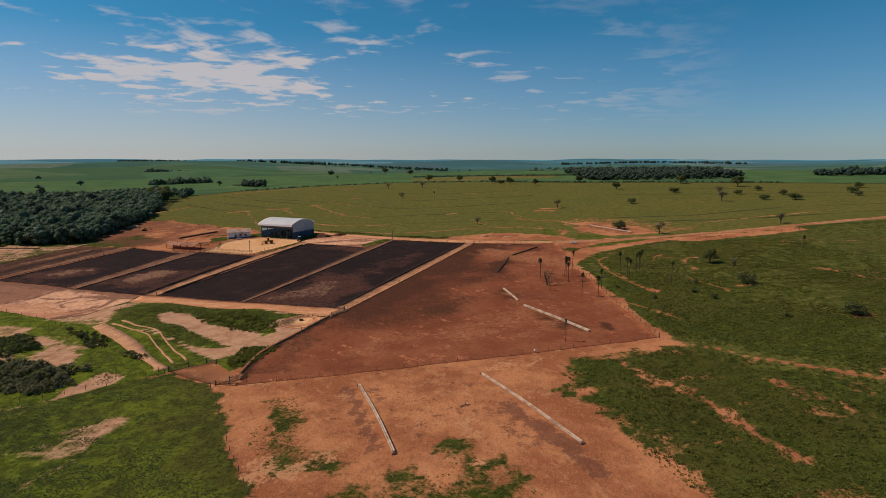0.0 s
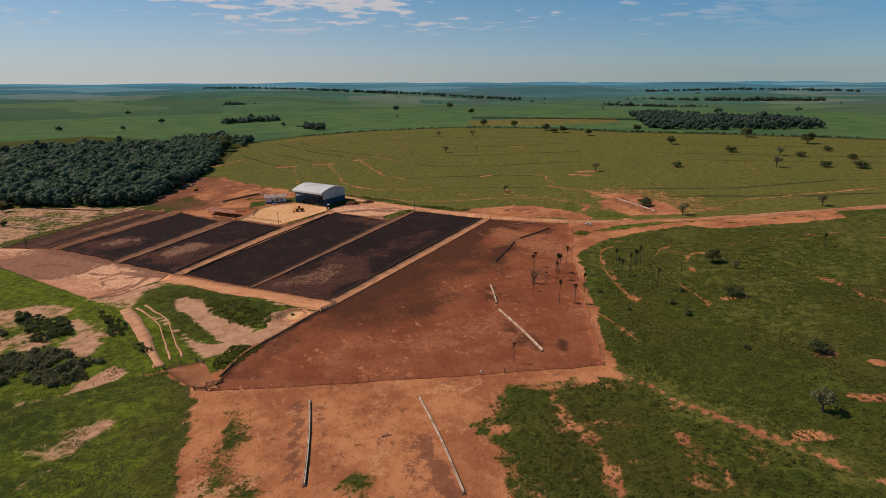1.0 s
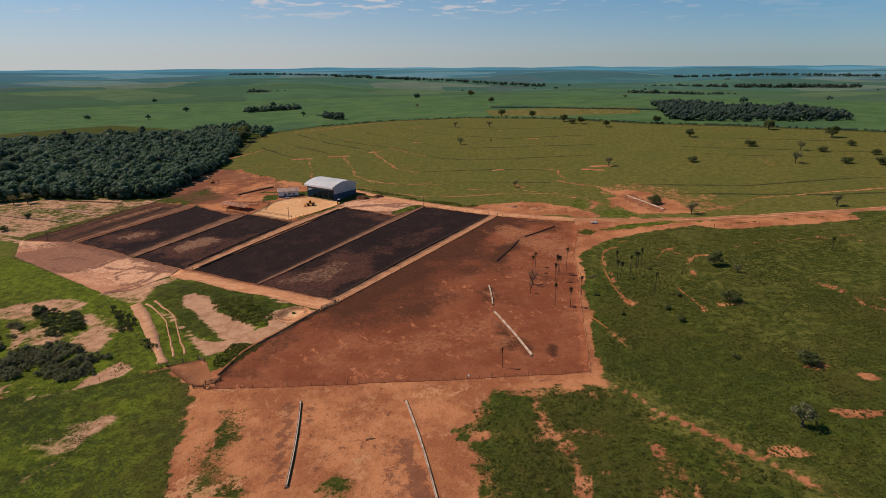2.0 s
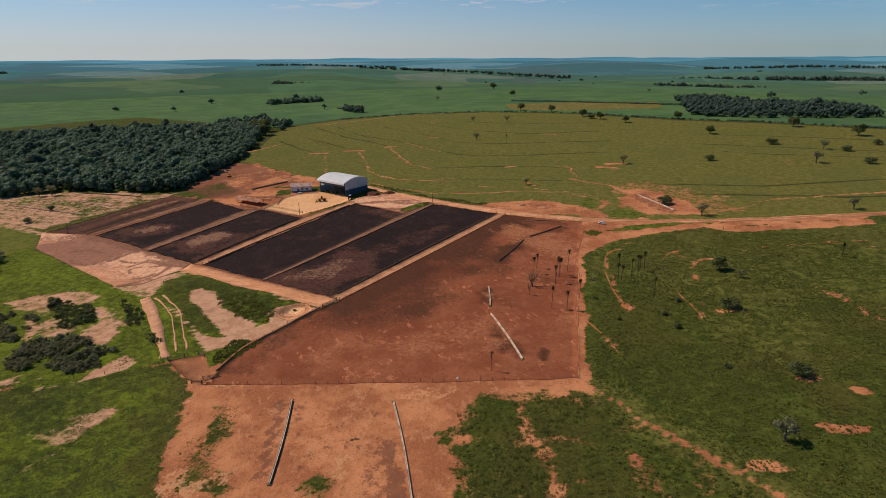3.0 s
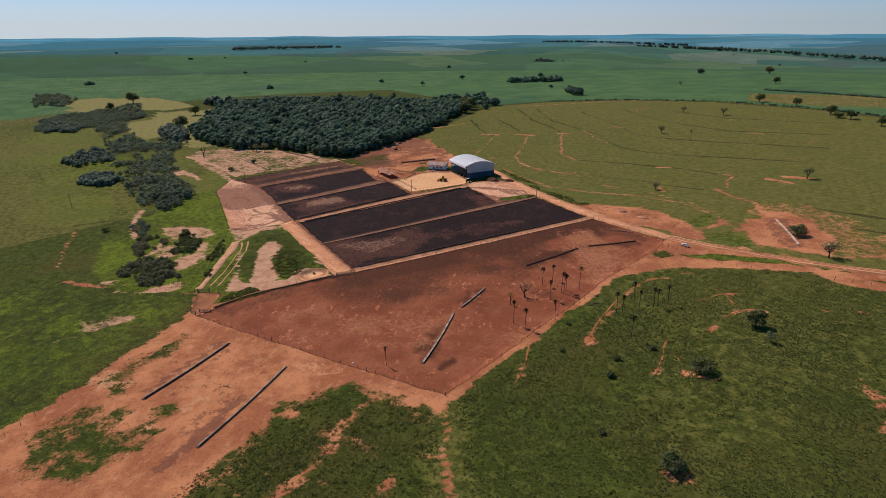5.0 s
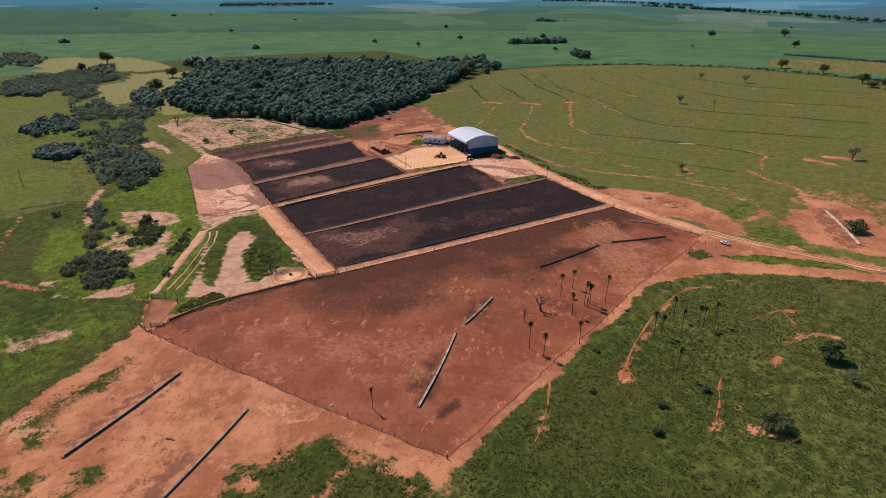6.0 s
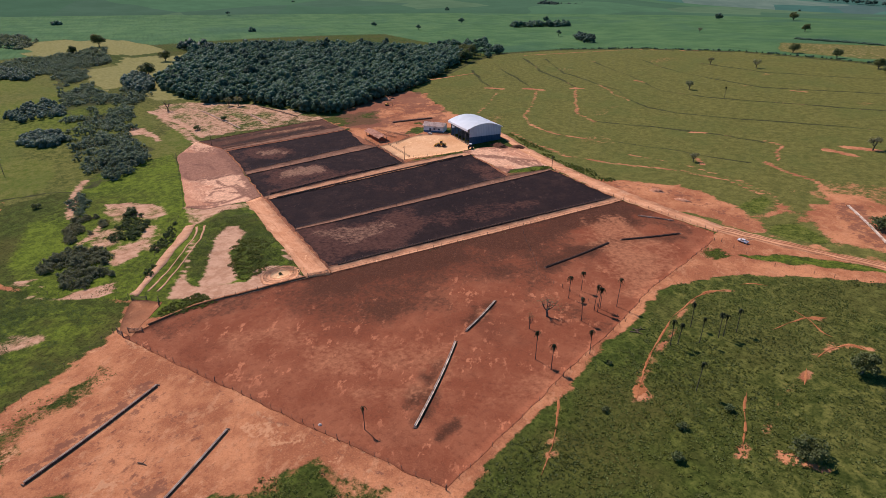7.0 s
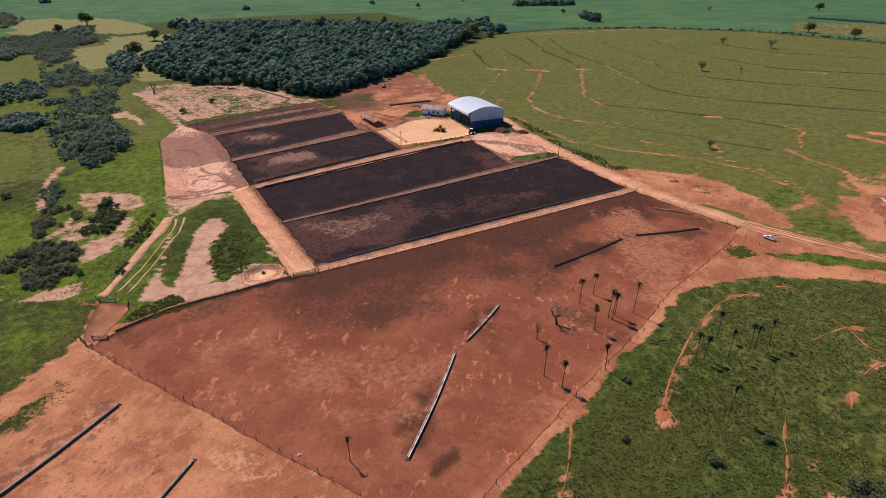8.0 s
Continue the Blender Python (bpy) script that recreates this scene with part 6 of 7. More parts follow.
trough((-259, 296), (-215, 296), "dark timber trough in a cleared field", 0.8, 0.4, MAT_STAIN_SHADE)
trough((-33.6, 184), (9.5, 284.5), "long low stained feed bunk along the alley", 0.6, 0.5, MAT_STAIN_SHADE, False)
trough((-104.2, 207), (-75, 297), "long low stained feed bunk along the alley", 0.6, 0.5, MAT_STAIN_SHADE, False)
trough((-110.9, 208), (-94, 270), "long low stained feed bunk along the alley", 0.6, 0.5, MAT_STAIN_SHADE, False)

# ---- the big shed ----
SU, SV = Vector((0.397, 0.918, 0)), Vector((-0.918, 0.397, 0))
SHED = thing("machinery_shed", Vector((-84.2, 313.3, 6.7)), "large open-fronted metal shed with white arched roof and blue walls", "shed", turn=math.atan2(SU.y, SU.x))
# local x along the gable, y along the open front
SW, SL, EAVE, RISE = 19.0, 22.5, 8.3, 2.6


def arch(x):
    s = (x + 1.6) / (SW + 2.2)
    return EAVE + RISE * math.sin(math.pi * min(1, max(0, s))) ** 0.9


def roof_sheet():
    bm = bmesh.new()
    nx, ny = 26, 46
    top = []
    for i in range(nx + 1):
        x = -1.6 + (SW + 2.2) * i / nx
        top.append([bm.verts.new((x, -0.7 + (SL + 1.4) * j / ny, arch(x) + 0.18 + (0.05 if j % 2 else 0))) for j in range(ny + 1)])
    for i in range(nx):
        for j in range(ny):
            bm.faces.new((top[i][j], top[i + 1][j], top[i + 1][j + 1], top[i][j + 1]))
    bmesh.ops.solidify(bm, geom=bm.faces[:], thickness=0.08)
    return bm


def gable_sheet(y, lo, hi, off):
    """A wall panel across the gable, from height lo to hi (None: up to the roof), ribbed."""
    bm = bmesh.new()
    n = 38
    a, b = [], []
    for i in range(n + 1):
        x = SW * i / n
        rib = 0.06 * (i % 2) * off
        a.append(bm.verts.new((x, y + rib, lo)))
        b.append(bm.verts.new((x, y + rib, hi if hi else arch(x) + 0.1)))
    for i in range(n):
        bm.faces.new((a[i], a[i + 1], b[i + 1], b[i]))
    bmesh.ops.solidify(bm, geom=bm.faces[:], thickness=0.1)
    bmesh.ops.recalc_face_normals(bm, faces=bm.faces)
    return bm


part("roof", roof_sheet(), MAT_ROOF, SHED, "white arched metal roof", flat=True)
part("fascia", boxed((0.15, SL + 1.4, 1.1), (-1.55, SL / 2, EAVE - 0.3), bevel=0.03), MAT_ROOF, SHED)
part("eave_gutter", boxed((0.25, SL + 1.4, 0.35), (SW + 0.5, SL / 2, EAVE + 0.05), bevel=0.05), MAT_ROOF, SHED)
for y, off in ((0.0, -1), (SL, 1)):
    part("gable_wall", gable_sheet(y, 4.2, None, off), MAT_SHEET, SHED, "pale ribbed sheet wall")
    part("lower_wall", gable_sheet(y + 0.06 * off, -0.6, 4.25, off), MAT_BLUE, SHED, "blue ribbed sheet wall")
part("back_wall", boxed((0.12, SL, 4.9), (SW, SL / 2, 1.8)), MAT_BLUE, SHED, "blue sheet wall")
part("back_upper_wall", boxed((0.1, SL, 4.2), (SW, SL / 2, 6.3)), MAT_SHEET, SHED)
# dark tone stands for feed on the slab and for the bays' inner shade
part("floor_slab", boxed((SW + 0.8, SL, 0.5), (SW / 2 - 0.4, SL / 2, 0.02), bevel=0.04), MAT_STAIN_SHADE, SHED, "concrete floor slab, dark with feed and painted shade")
for k in range(6):
    part("column", boxed((0.45, 0.35, EAVE + 0.2), (0.2, 0.2 + (SL - 0.4) * k / 5, EAVE / 2)), MAT_STEEL, SHED)
    bm = bmesh.new()
    pts = [(x, 0.2 + (SL - 0.4) * k / 5, arch(x) - 0.5) for x in [-1.3 + (SW + 1.3) * i / 10 for i in range(11)]]
    part("rafter", tube(bm, pts, [0.16] * 11, 4), MAT_STEEL, SHED)
for k in range(5):
    part("bay_panel", boxed((0.12, (SL - 0.4) / 5 - 0.5, 2.2), (0.25, 0.2 + (SL - 0.4) * (k + 0.5) / 5, 7.0)), MAT_STEEL, SHED, "dark sheet over a shed bay")
# wall colour kept dark to paint the shade inside the bays
for k in range(4):
    part("stall_wall", boxed((SW - 3, 0.3, 3.0), (SW / 2 + 1.2, 0.2 + (SL - 0.4) * (k + 1) / 5, 1.6)), MAT_STEEL, SHED, "bay wall coloured dark for shade")

# ---- small buildings ----
MAT_PALETILE = speckled("sun-bleached tiles", (0.64, 0.46, 0.38), (0.74, 0.58, 0.50), 2.0, 0.85, (0.54, 0.36, 0.28), 0.4, bump=0.3)
HOUSE = thing("store_house", up(-118.2, 323.6), "small white house with blue base and pale red tiled roof", "house", turn=math.atan2(0.39, 0.92))
HL, HW, HH = 12, 6, 3.7
for y in (-HW / 2, HW / 2):
    part("wall", boxed((HL, 0.2, HH), (0, y, HH / 2 - 0.1)), MAT_WHITE, HOUSE)
    part("wall_base", boxed((HL + 0.02, 0.24, 1.0), (0, y, 0.2)), MAT_BLUE, HOUSE, "blue painted wall base")
for x in (-HL / 2 + 0.1, HL / 2 - 0.1):
    bm = bmesh.new()
    prof = [(-HW / 2 + 0.1, -0.3), (HW / 2 - 0.1, -0.3), (HW / 2 - 0.1, HH), (0, HH + 1.2), (-HW / 2 + 0.1, HH)]
    rings = [[bm.verts.new((x + d, y, z)) for y, z in prof] for d in (-0.1, 0.1)]
    for i in range(5):
        bm.faces.new((rings[0][i], rings[0][(i + 1) % 5], rings[1][(i + 1) % 5], rings[1][i]))
    bm.faces.new(rings[0][::-1])
    bm.faces.new(rings[1])
    bmesh.ops.recalc_face_normals(bm, faces=bm.faces)
    part("gable", bm, MAT_WHITE, HOUSE)
for s in (-1, 1):
    bm = bmesh.new()
    n = 30
    rows = []
    for i in range(n + 1):
        x = -HL / 2 - 0.6 + (HL + 1.2) * i / n
        d = 0.05 * (i % 2)
        rows.append((bm.verts.new((x, s * (HW / 2 + 0.7), HH - 0.28 + d)), bm.verts.new((x, 0, HH + 1.28 + d))))
    for (a, b), (c, e) in zip(rows, rows[1:]):
        bm.faces.new((a, c, e, b))
    bmesh.ops.solidify(bm, geom=bm.faces[:], thickness=0.1)
    part("roof_slope", bm, MAT_PALETILE, HOUSE, "pale red tile roof slope")
# solid slab; its dark colour stands for the shade of an open doorway
door = part("door", boxed((0.95, 0.1, 2.1), (-2.0, -HW / 2 - 0.13, 1.05)), MAT_STEEL, HOUSE, "dark slab standing for a shaded doorway")
for x in (0.6, 3.4):
    win = part("window", boxed((1.2, 0.08, 0.9), (x, -HW / 2 - 0.12, 1.8)), MAT_STEEL, HOUSE)
    part("sill", boxed((1.4, 0.2, 0.08), (x, -HW / 2 - 0.16, 1.3)), MAT_TROUGH, win)

LEANTO = thing("cattle_shelter", up(-137, 294.6), "open cattle shelter with a long red tiled roof", "shelter", turn=math.atan2(-7.3, 23.0))
for x in (-9, -4.5, 0, 4.5, 9):
    for y in (-2.2, 2.2):
        part("post", tube(bmesh.new(), [(x, y, -0.3), (x, y, 2.3)], [0.16, 0.15], 6), MAT_POST, LEANTO)
for s in (-1, 1):
    bm = bmesh.new()
    rows = []
    for i in range(41):
        x = -10 + 20 * i / 40
        d = 0.05 * (i % 2)
        rows.append((bm.verts.new((x, s * 3.2, 2.1 + d)), bm.verts.new((x, 0, 3.3 + d))))
    for (a, b), (c, e) in zip(rows, rows[1:]):
        bm.faces.new((a, c, e, b))
    bmesh.ops.solidify(bm, geom=bm.faces[:], thickness=0.1)
    part("roof_slope", bm, MAT_TILE, LEANTO, "red tile roof slope")
fence([(-146, 305), (-140, 288), (-126, 284)], 2.4, "dark wooden corral fence beside the cattle shelter", 4, True, seed=31)
fence([(-146, 305), (-122, 306), (-118, 292)], 2.4, "dark wooden corral fence beside the cattle shelter", 4, True, seed=32)
fence([(-136, 300), (-126, 300)], 2.0, "dark wooden corral fence inside the yard", 4, True, seed=33)

# ---- vehicles ----
MAT_PAINT = speckled("white car paint", (0.74, 0.75, 0.76), (0.80, 0.80, 0.80), 2.0, 0.3, (0.6, 0.5, 0.42), 0.8, spec=0.5)
MAT_YELLOW = speckled("yellow machine paint", (0.62, 0.30, 0.03), (0.70, 0.36, 0.04), 2.0, 0.45, (0.35, 0.16, 0.05), 0.9)
MAT_GLASS = speckled("dark vehicle glass", (0.02, 0.025, 0.03), (0.03, 0.035, 0.04), 1.0, 0.1, spec=0.6)
MAT_RUBBER = speckled("black tyre rubber", (0.02, 0.019, 0.018), (0.035, 0.03, 0.028), 4.0, 0.9)


def hull(prof, wide, taper=0.0, bevel=0.06):
    """A side outline (x, z) drawn out across the width, with eased edges."""
    bm = bmesh.new()
    top = max(z for _, z in prof)
    low = min(z for _, z in prof)
    rings = [[bm.verts.new((x, s * wide / 2 * (1 - taper * (z - low) / (top - low)), z)) for x, z in prof] for s in (-1, 1)]
    m = len(prof)
    for i in range(m):
        bm.faces.new((rings[0][i], rings[0][(i + 1) % m], rings[1][(i + 1) % m], rings[1][i]))
    bm.faces.new(rings[0][::-1])
    bm.faces.new(rings[1])
    bmesh.ops.recalc_face_normals(bm, faces=bm.faces)
    if bevel:
        bmesh.ops.bevel(bm, geom=bm.edges[:], offset=bevel, segments=2, affect="EDGES")
    return bm


def wheel(ob, x, y, r, w):
    m = Matrix.Translation((x, y, r)) @ Matrix.Rotation(math.pi / 2, 4, "X")
    bm = tube(bmesh.new(), [(0, 0, -w / 2), (0, 0, -w * 0.3), (0, 0, w * 0.3), (0, 0, w / 2)], [r * 0.88, r, r, r * 0.88], 16)
    tyre = part("wheel", bm, MAT_RUBBER, ob, m=m)
    part("rim", tube(bmesh.new(), [(0, 0, -w / 2 - 0.02), (0, 0, w / 2 + 0.02)], [r * 0.55, r * 0.55], 12), MAT_WIRE, tyre)


def light_vehicle(x, y, turn, label, bed, category):
    ob = thing("pickup_truck" if bed else "car", up(x, y, 0.08), label, category, turn=turn)
    if bed:
        body = [(-2.6, 0.5), (2.55, 0.5), (2.65, 0.75), (2.55, 1.02), (1.35, 1.12), (-2.62, 1.12)]
        cab = [(1.45, 1.08), (0.75, 1.72), (-0.75, 1.76), (-0.95, 1.08)]
    else:
        body = [(-2.0, 0.45), (2.0, 0.45), (2.1, 0.7), (1.95, 0.9), (1.0, 1.0), (-2.05, 1.0)]
        cab = [(1.05, 0.96), (0.4, 1.45), (-1.3, 1.48), (-1.95, 0.96)]
    part("body", hull(body, 1.8), MAT_PAINT, ob)
    part("cab", hull(cab, 1.66, 0.14), MAT_PAINT, ob)
    x0, z0, x1, z1 = cab[0][0], cab[0][1], cab[1][0], cab[1][1]
    part("windscreen", hull([(x0 + 0.03, z0 + 0.06), (x1 + 0.06, z1 - 0.06), (x1 + 0.02, z1 - 0.08), (x0 - 0.03, z0 + 0.06)], 1.4, 0.0, 0), MAT_GLASS, ob)
    for s in (-1, 1):
        part("side_window", hull([(cab[0][0] - 0.35, z0 + 0.1), (cab[1][0] - 0.05, z1 - 0.1), (cab[2][0] + 0.15, z1 - 0.1), (cab[3][0] + 0.2, z0 + 0.1)], 0.05, 0, 0), MAT_GLASS, ob, m=Matrix.Translation((0, s * 0.8, 0)))
        part("headlight", boxed((0.08, 0.35, 0.18), (body[2][0] - 0.06, s * 0.62, 0.82), bevel=0.02), MAT_GLASS, ob)
    if bed:
        part("load_bed", boxed((1.6, 1.5, 0.1), (-1.75, 0, 1.14)), MAT_STEEL, ob, "dark empty load bed")
        for s in (-1, 1):
            part("bed_side", boxed((1.65, 0.1, 0.28), (-1.75, s * 0.82, 1.22), bevel=0.02), MAT_PAINT, ob)
        part("tailgate", boxed((0.1, 1.6, 0.35), (-2.56, 0, 1.18), bevel=0.02), MAT_PAINT, ob)
    for wx in ((-1.6, 1.65) if bed else (-1.25, 1.3)):
        for s in (-1, 1):
            wheel(ob, wx, s * 0.78, 0.38 if bed else 0.32, 0.25)
    ob.scale = (0.64,) * 3
    return ob


light_vehicle(63.5, 274.4, math.radians(165), "white pickup truck parked beside the dirt road", True, "pickup truck")
light_vehicle(-116.0, 316.8, math.radians(20), "small white car parked before the store house", False, "car")

LOADER = thing("wheel_loader", up(-95, 303, 0.1), "yellow wheel loader standing on the tan pad", "loader", turn=math.radians(200))
part("engine_body", hull([(-2.6, 0.9), (0.2, 0.9), (0.2, 1.7), (-2.2, 1.9), (-2.7, 1.5)], 1.6), MAT_YELLOW, LOADER)
part("front_frame", hull([(0.2, 0.8), (1.9, 0.8), (1.6, 1.6), (0.2, 1.5)], 1.1), MAT_YELLOW, LOADER)
part("cab", hull([(-0.6, 1.6), (0.5, 1.6), (0.4, 3.1), (-0.6, 3.1)], 1.3, 0.1), MAT_GLASS, LOADER, "dark glazed driver cab")
part("cab_roof", boxed((1.4, 1.5, 0.15), (-0.1, 0, 3.18), bevel=0.05), MAT_YELLOW, LOADER)
part("bucket", hull([(3.0, 0.1), (4.1, 0.15), (3.6, 0.3), (3.2, 0.6), (3.2, 1.1), (2.9, 1.0)], 2.6, 0, 0.03), MAT_YELLOW, LOADER)
for s in (-1, 1):
    part("lift_arm", tube(bmesh.new(), [(0.7, s * 0.6, 1.7), (2.0, s * 0.7, 1.5), (3.05, s * 0.75, 0.7)], [0.14] * 3, 4), MAT_YELLOW, LOADER)
    for x in (-1.6, 1.2):
        wheel(LOADER, x, s * 1.0, 0.75, 0.5)

TRACTOR = thing("tractor", up(-79.5, 308.6, 0.1), "dark tractor parked at the corner of the shed", "tractor", turn=math.radians(120))
part("bonnet", hull([(0.2, 0.8), (2.0, 0.8), (2.0, 1.5), (0.2, 1.65)], 0.8), MAT_BLUE, TRACTOR)
part("cab", hull([(-1.0, 1.0), (0.3, 1.0), (0.2, 2.5), (-0.9, 2.5)], 1.4, 0.1), MAT_GLASS, TRACTOR)
part("cab_roof", boxed((1.5, 1.5, 0.14), (-0.35, 0, 2.58), bevel=0.05), MAT_PAINT, TRACTOR, "pale cab roof")
part("exhaust", tube(bmesh.new(), [(1.2, 0.2, 1.5), (1.2, 0.2, 2.5)], [0.06, 0.06], 6), MAT_STEEL, TRACTOR)
for s in (-1, 1):
    wheel(TRACTOR, -0.6, s * 0.95, 0.85, 0.5)
    wheel(TRACTOR, 1.6, s * 0.8, 0.5, 0.35)

DIGGER = thing("excavator", up(-187, 350), "small yellow excavator on the red bank below the forest", "excavator", turn=math.radians(40))
DIGGER.scale = (0.66,) * 3
for s in (-1, 1):
    part("track", hull([(-2.0, 0.2), (-1.7, 0.0), (1.7, 0.0), (2.0, 0.25), (2.0, 0.6), (1.7, 0.85), (-1.7, 0.85), (-2.0, 0.6)], 0.6), MAT_RUBBER, DIGGER, m=Matrix.Translation((0, s * 1.1, 0)))
part("house", hull([(-2.2, 1.0), (1.2, 1.0), (1.2, 1.6), (-0.4, 2.0), (-2.2, 2.1)], 2.4), MAT_YELLOW, DIGGER)
part("cab", hull([(0.1, 1.2), (1.3, 1.2), (1.1, 2.8), (0.0, 2.8)], 1.0, 0.08), MAT_GLASS, DIGGER, m=Matrix.Translation((0, 0.6, 0)))
part("boom", tube(bmesh.new(), [(1.0, -0.4, 1.6), (3.0, -0.4, 3.8), (5.0, -0.4, 3.4)], [0.3, 0.3, 0.2], 4), MAT_YELLOW, DIGGER)
part("stick", tube(bmesh.new(), [(5.0, -0.4, 3.5), (5.6, -0.4, 1.2)], [0.2, 0.15], 4), MAT_YELLOW, DIGGER)
part("bucket", hull([(5.2, 0.2), (6.1, 0.4), (6.0, 1.1), (5.4, 1.2)], 1.0, 0, 0.03), MAT_STEEL, DIGGER, m=Matrix.Translation((0, -0.4, 0)))


# ---- poles and loose things ----
def pole(x, y, tall, label):
    ob = thing("utility_pole", up(x, y), label, "pole", "poles")
    part("shaft", tube(bmesh.new(), [(0, 0, -0.3), (0, 0, tall)], [0.16, 0.11], 7), MAT_POST, ob)
    part("crossarm", boxed((0.12, 1.8, 0.14), (0, 0, tall - 0.5)), MAT_POST, ob)
    for s in (-0.75, 0, 0.75):
        part("insulator", tube(bmesh.new(), [(0, s, tall - 0.43), (0, s, tall - 0.2)], [0.05, 0.03], 6), MAT_WHITE, ob)


for x, y, tall in ((-95.7, 276.2, 7), (-202.4, 229.4, 6), (-240.7, 139, 8), (-531, 288, 9), (-28, 305, 6)):
    pole(x, y, tall, "slim grey wooden pole standing by the pens" if x > -220 else "slim grey wooden pole in green pasture")


def heap(name, x, y, a, b, tall, mat, label, category, seed):
    """A low uneven heap."""
    rng = np.random.default_rng(seed)
    n, m = 18, 6
    V = []
    base = up(x, y)
    for j in range(m):
        s = 1 - j / m
        for i in range(n):
            w = 2 * math.pi * i / n
            k = 1 + 0.22 * rng.normal() * 0.7
            px, py = a * s * k * math.cos(w), b * s * k * math.sin(w)
            V.append((px, py, float(height(x + px, y + py)) - base.z - 0.05 + tall * (1 - s * s) * (1 + 0.15 * rng.normal())))
    V.append((0, 0, tall * 1.02))
    F = [(j * n + i, j * n + (i + 1) % n, (j + 1) * n + (i + 1) % n, (j + 1) * n + i) for j in range(m - 1) for i in range(n)]
    F += [((m - 1) * n + i, (m - 1) * n + (i + 1) % n, m * n) for i in range(n)]
    ob = new(name, mesh_of(name, V, F, [mat], flat=False))
    ob.location = base
    return tagged(ob, label, category)


heap("manure_heap", -69.5, 320, 5.5, 3.0, 1.6, MAT_MUCK_DRY, "long dark heap of manure beside the shed", "heap", 1)
heap("manure_heap", -60, 324, 4.0, 2.4, 1.2, MAT_MUCK_DRY, "dark heap of manure beside the road", "heap", 2)
heap("earth_heap", 22, 304, 3.0, 1.6, 1.0, MAT_YARD, "low heap of red earth by the road", "heap", 3)
heap("earth_heap", 34, 300, 3.6, 1.0, 0.7, MAT_YARD, "low ridge of red earth by the road", "heap", 4)
heap("earth_heap", -200, 362, 5.0, 3.0, 1.5, MAT_YARD, "heap of dug red earth on the bank", "heap", 5)
heap("salt_lick", 23.1, 134.3, 0.5, 0.4, 0.5, MAT_WHITE, "small pale block on the pen floor", "block", 7)
for k, (x, y, turn, long) in enumerate(((57.6, 205, 0.3, 3.2), (58.4, 206.2, 0.9, 2.6), (57.4, 206.6, -0.3, 2.4), (4, 105, 0.4, 2.2))):
    log = thing("fallen_log", up(x, y, 0.2), "grey fallen log lying on worn ground", "log", "fallen logs", turn=turn)
    part("stem", tube(bmesh.new(), [(0, 0, 0), (long * 0.5, 0.15, 0.08), (long, 0, 0.02)], [0.13, 0.11, 0.06], 7), MAT_POST, log)
    part("branch", tube(bmesh.new(), [(long * 0.5, 0.1, 0.1), (long * 0.7, 0.8, 0.5)], [0.09, 0.03], 5), MAT_POST, log)


# ---- grass tussocks and weeds ----
def cattle_track(pts, wide, seed):
    """A worn footpath of bare earth with ragged edges, thinning out at both ends."""
    rng = np.random.default_rng(seed)
    along = np.r_[0, np.cumsum([math.dist(a, b) for a, b in zip(pts, pts[1:])])]
    u = np.arange(0, along[-1], 0.5)
    x, y = np.interp(u, along, [p[0] for p in pts]), np.interp(u, along, [p[1] for p in pts])
    ease = np.hanning(7) / np.hanning(7).sum()
    x, y = np.convolve(np.pad(x, 3, mode="edge"), ease, "valid"), np.convolve(np.pad(y, 3, mode="edge"), ease, "valid")
    dx, dy = np.gradient(x), np.gradient(y)
    n = np.hypot(dx, dy)
    taper = np.clip(np.minimum(u, u[-1] - u) / 3.0, 0.08, 1) * np.clip(0.62 + 0.75 * vnoise(u, u * 0, 4.5, seed + 40), 0.12, 1.1)
    rims = []
    for side in (-1, -0.35, 0.35, 1):
        h = side * wide * 0.5 * taper * (1 + 0.5 * vnoise(u * 1.0, u * 0 + 9 * side, 1.7, seed) + 0.25 * rng.uniform(-1, 1, len(u)))
        px, py = x - dy / n * h, y + dx / n * h
        rims.append(np.stack([px, py, height(px, py) + (0.10 if abs(side) < 0.5 else 0.03)], -1))
    m = len(u)
    k = np.arange(m - 1)
    Q = np.concatenate([np.stack([j * m + k, (j + 1) * m + k, (j + 1) * m + k + 1, j * m + k + 1], -1) for j in range(3)])
    return tagged(new("cattle_track", mesh_np("cattle_track", np.concatenate(rims), Q[:, ::-1], MAT_WORN)), "worn red earth cattle track through rough grass", "path", kind="structure")


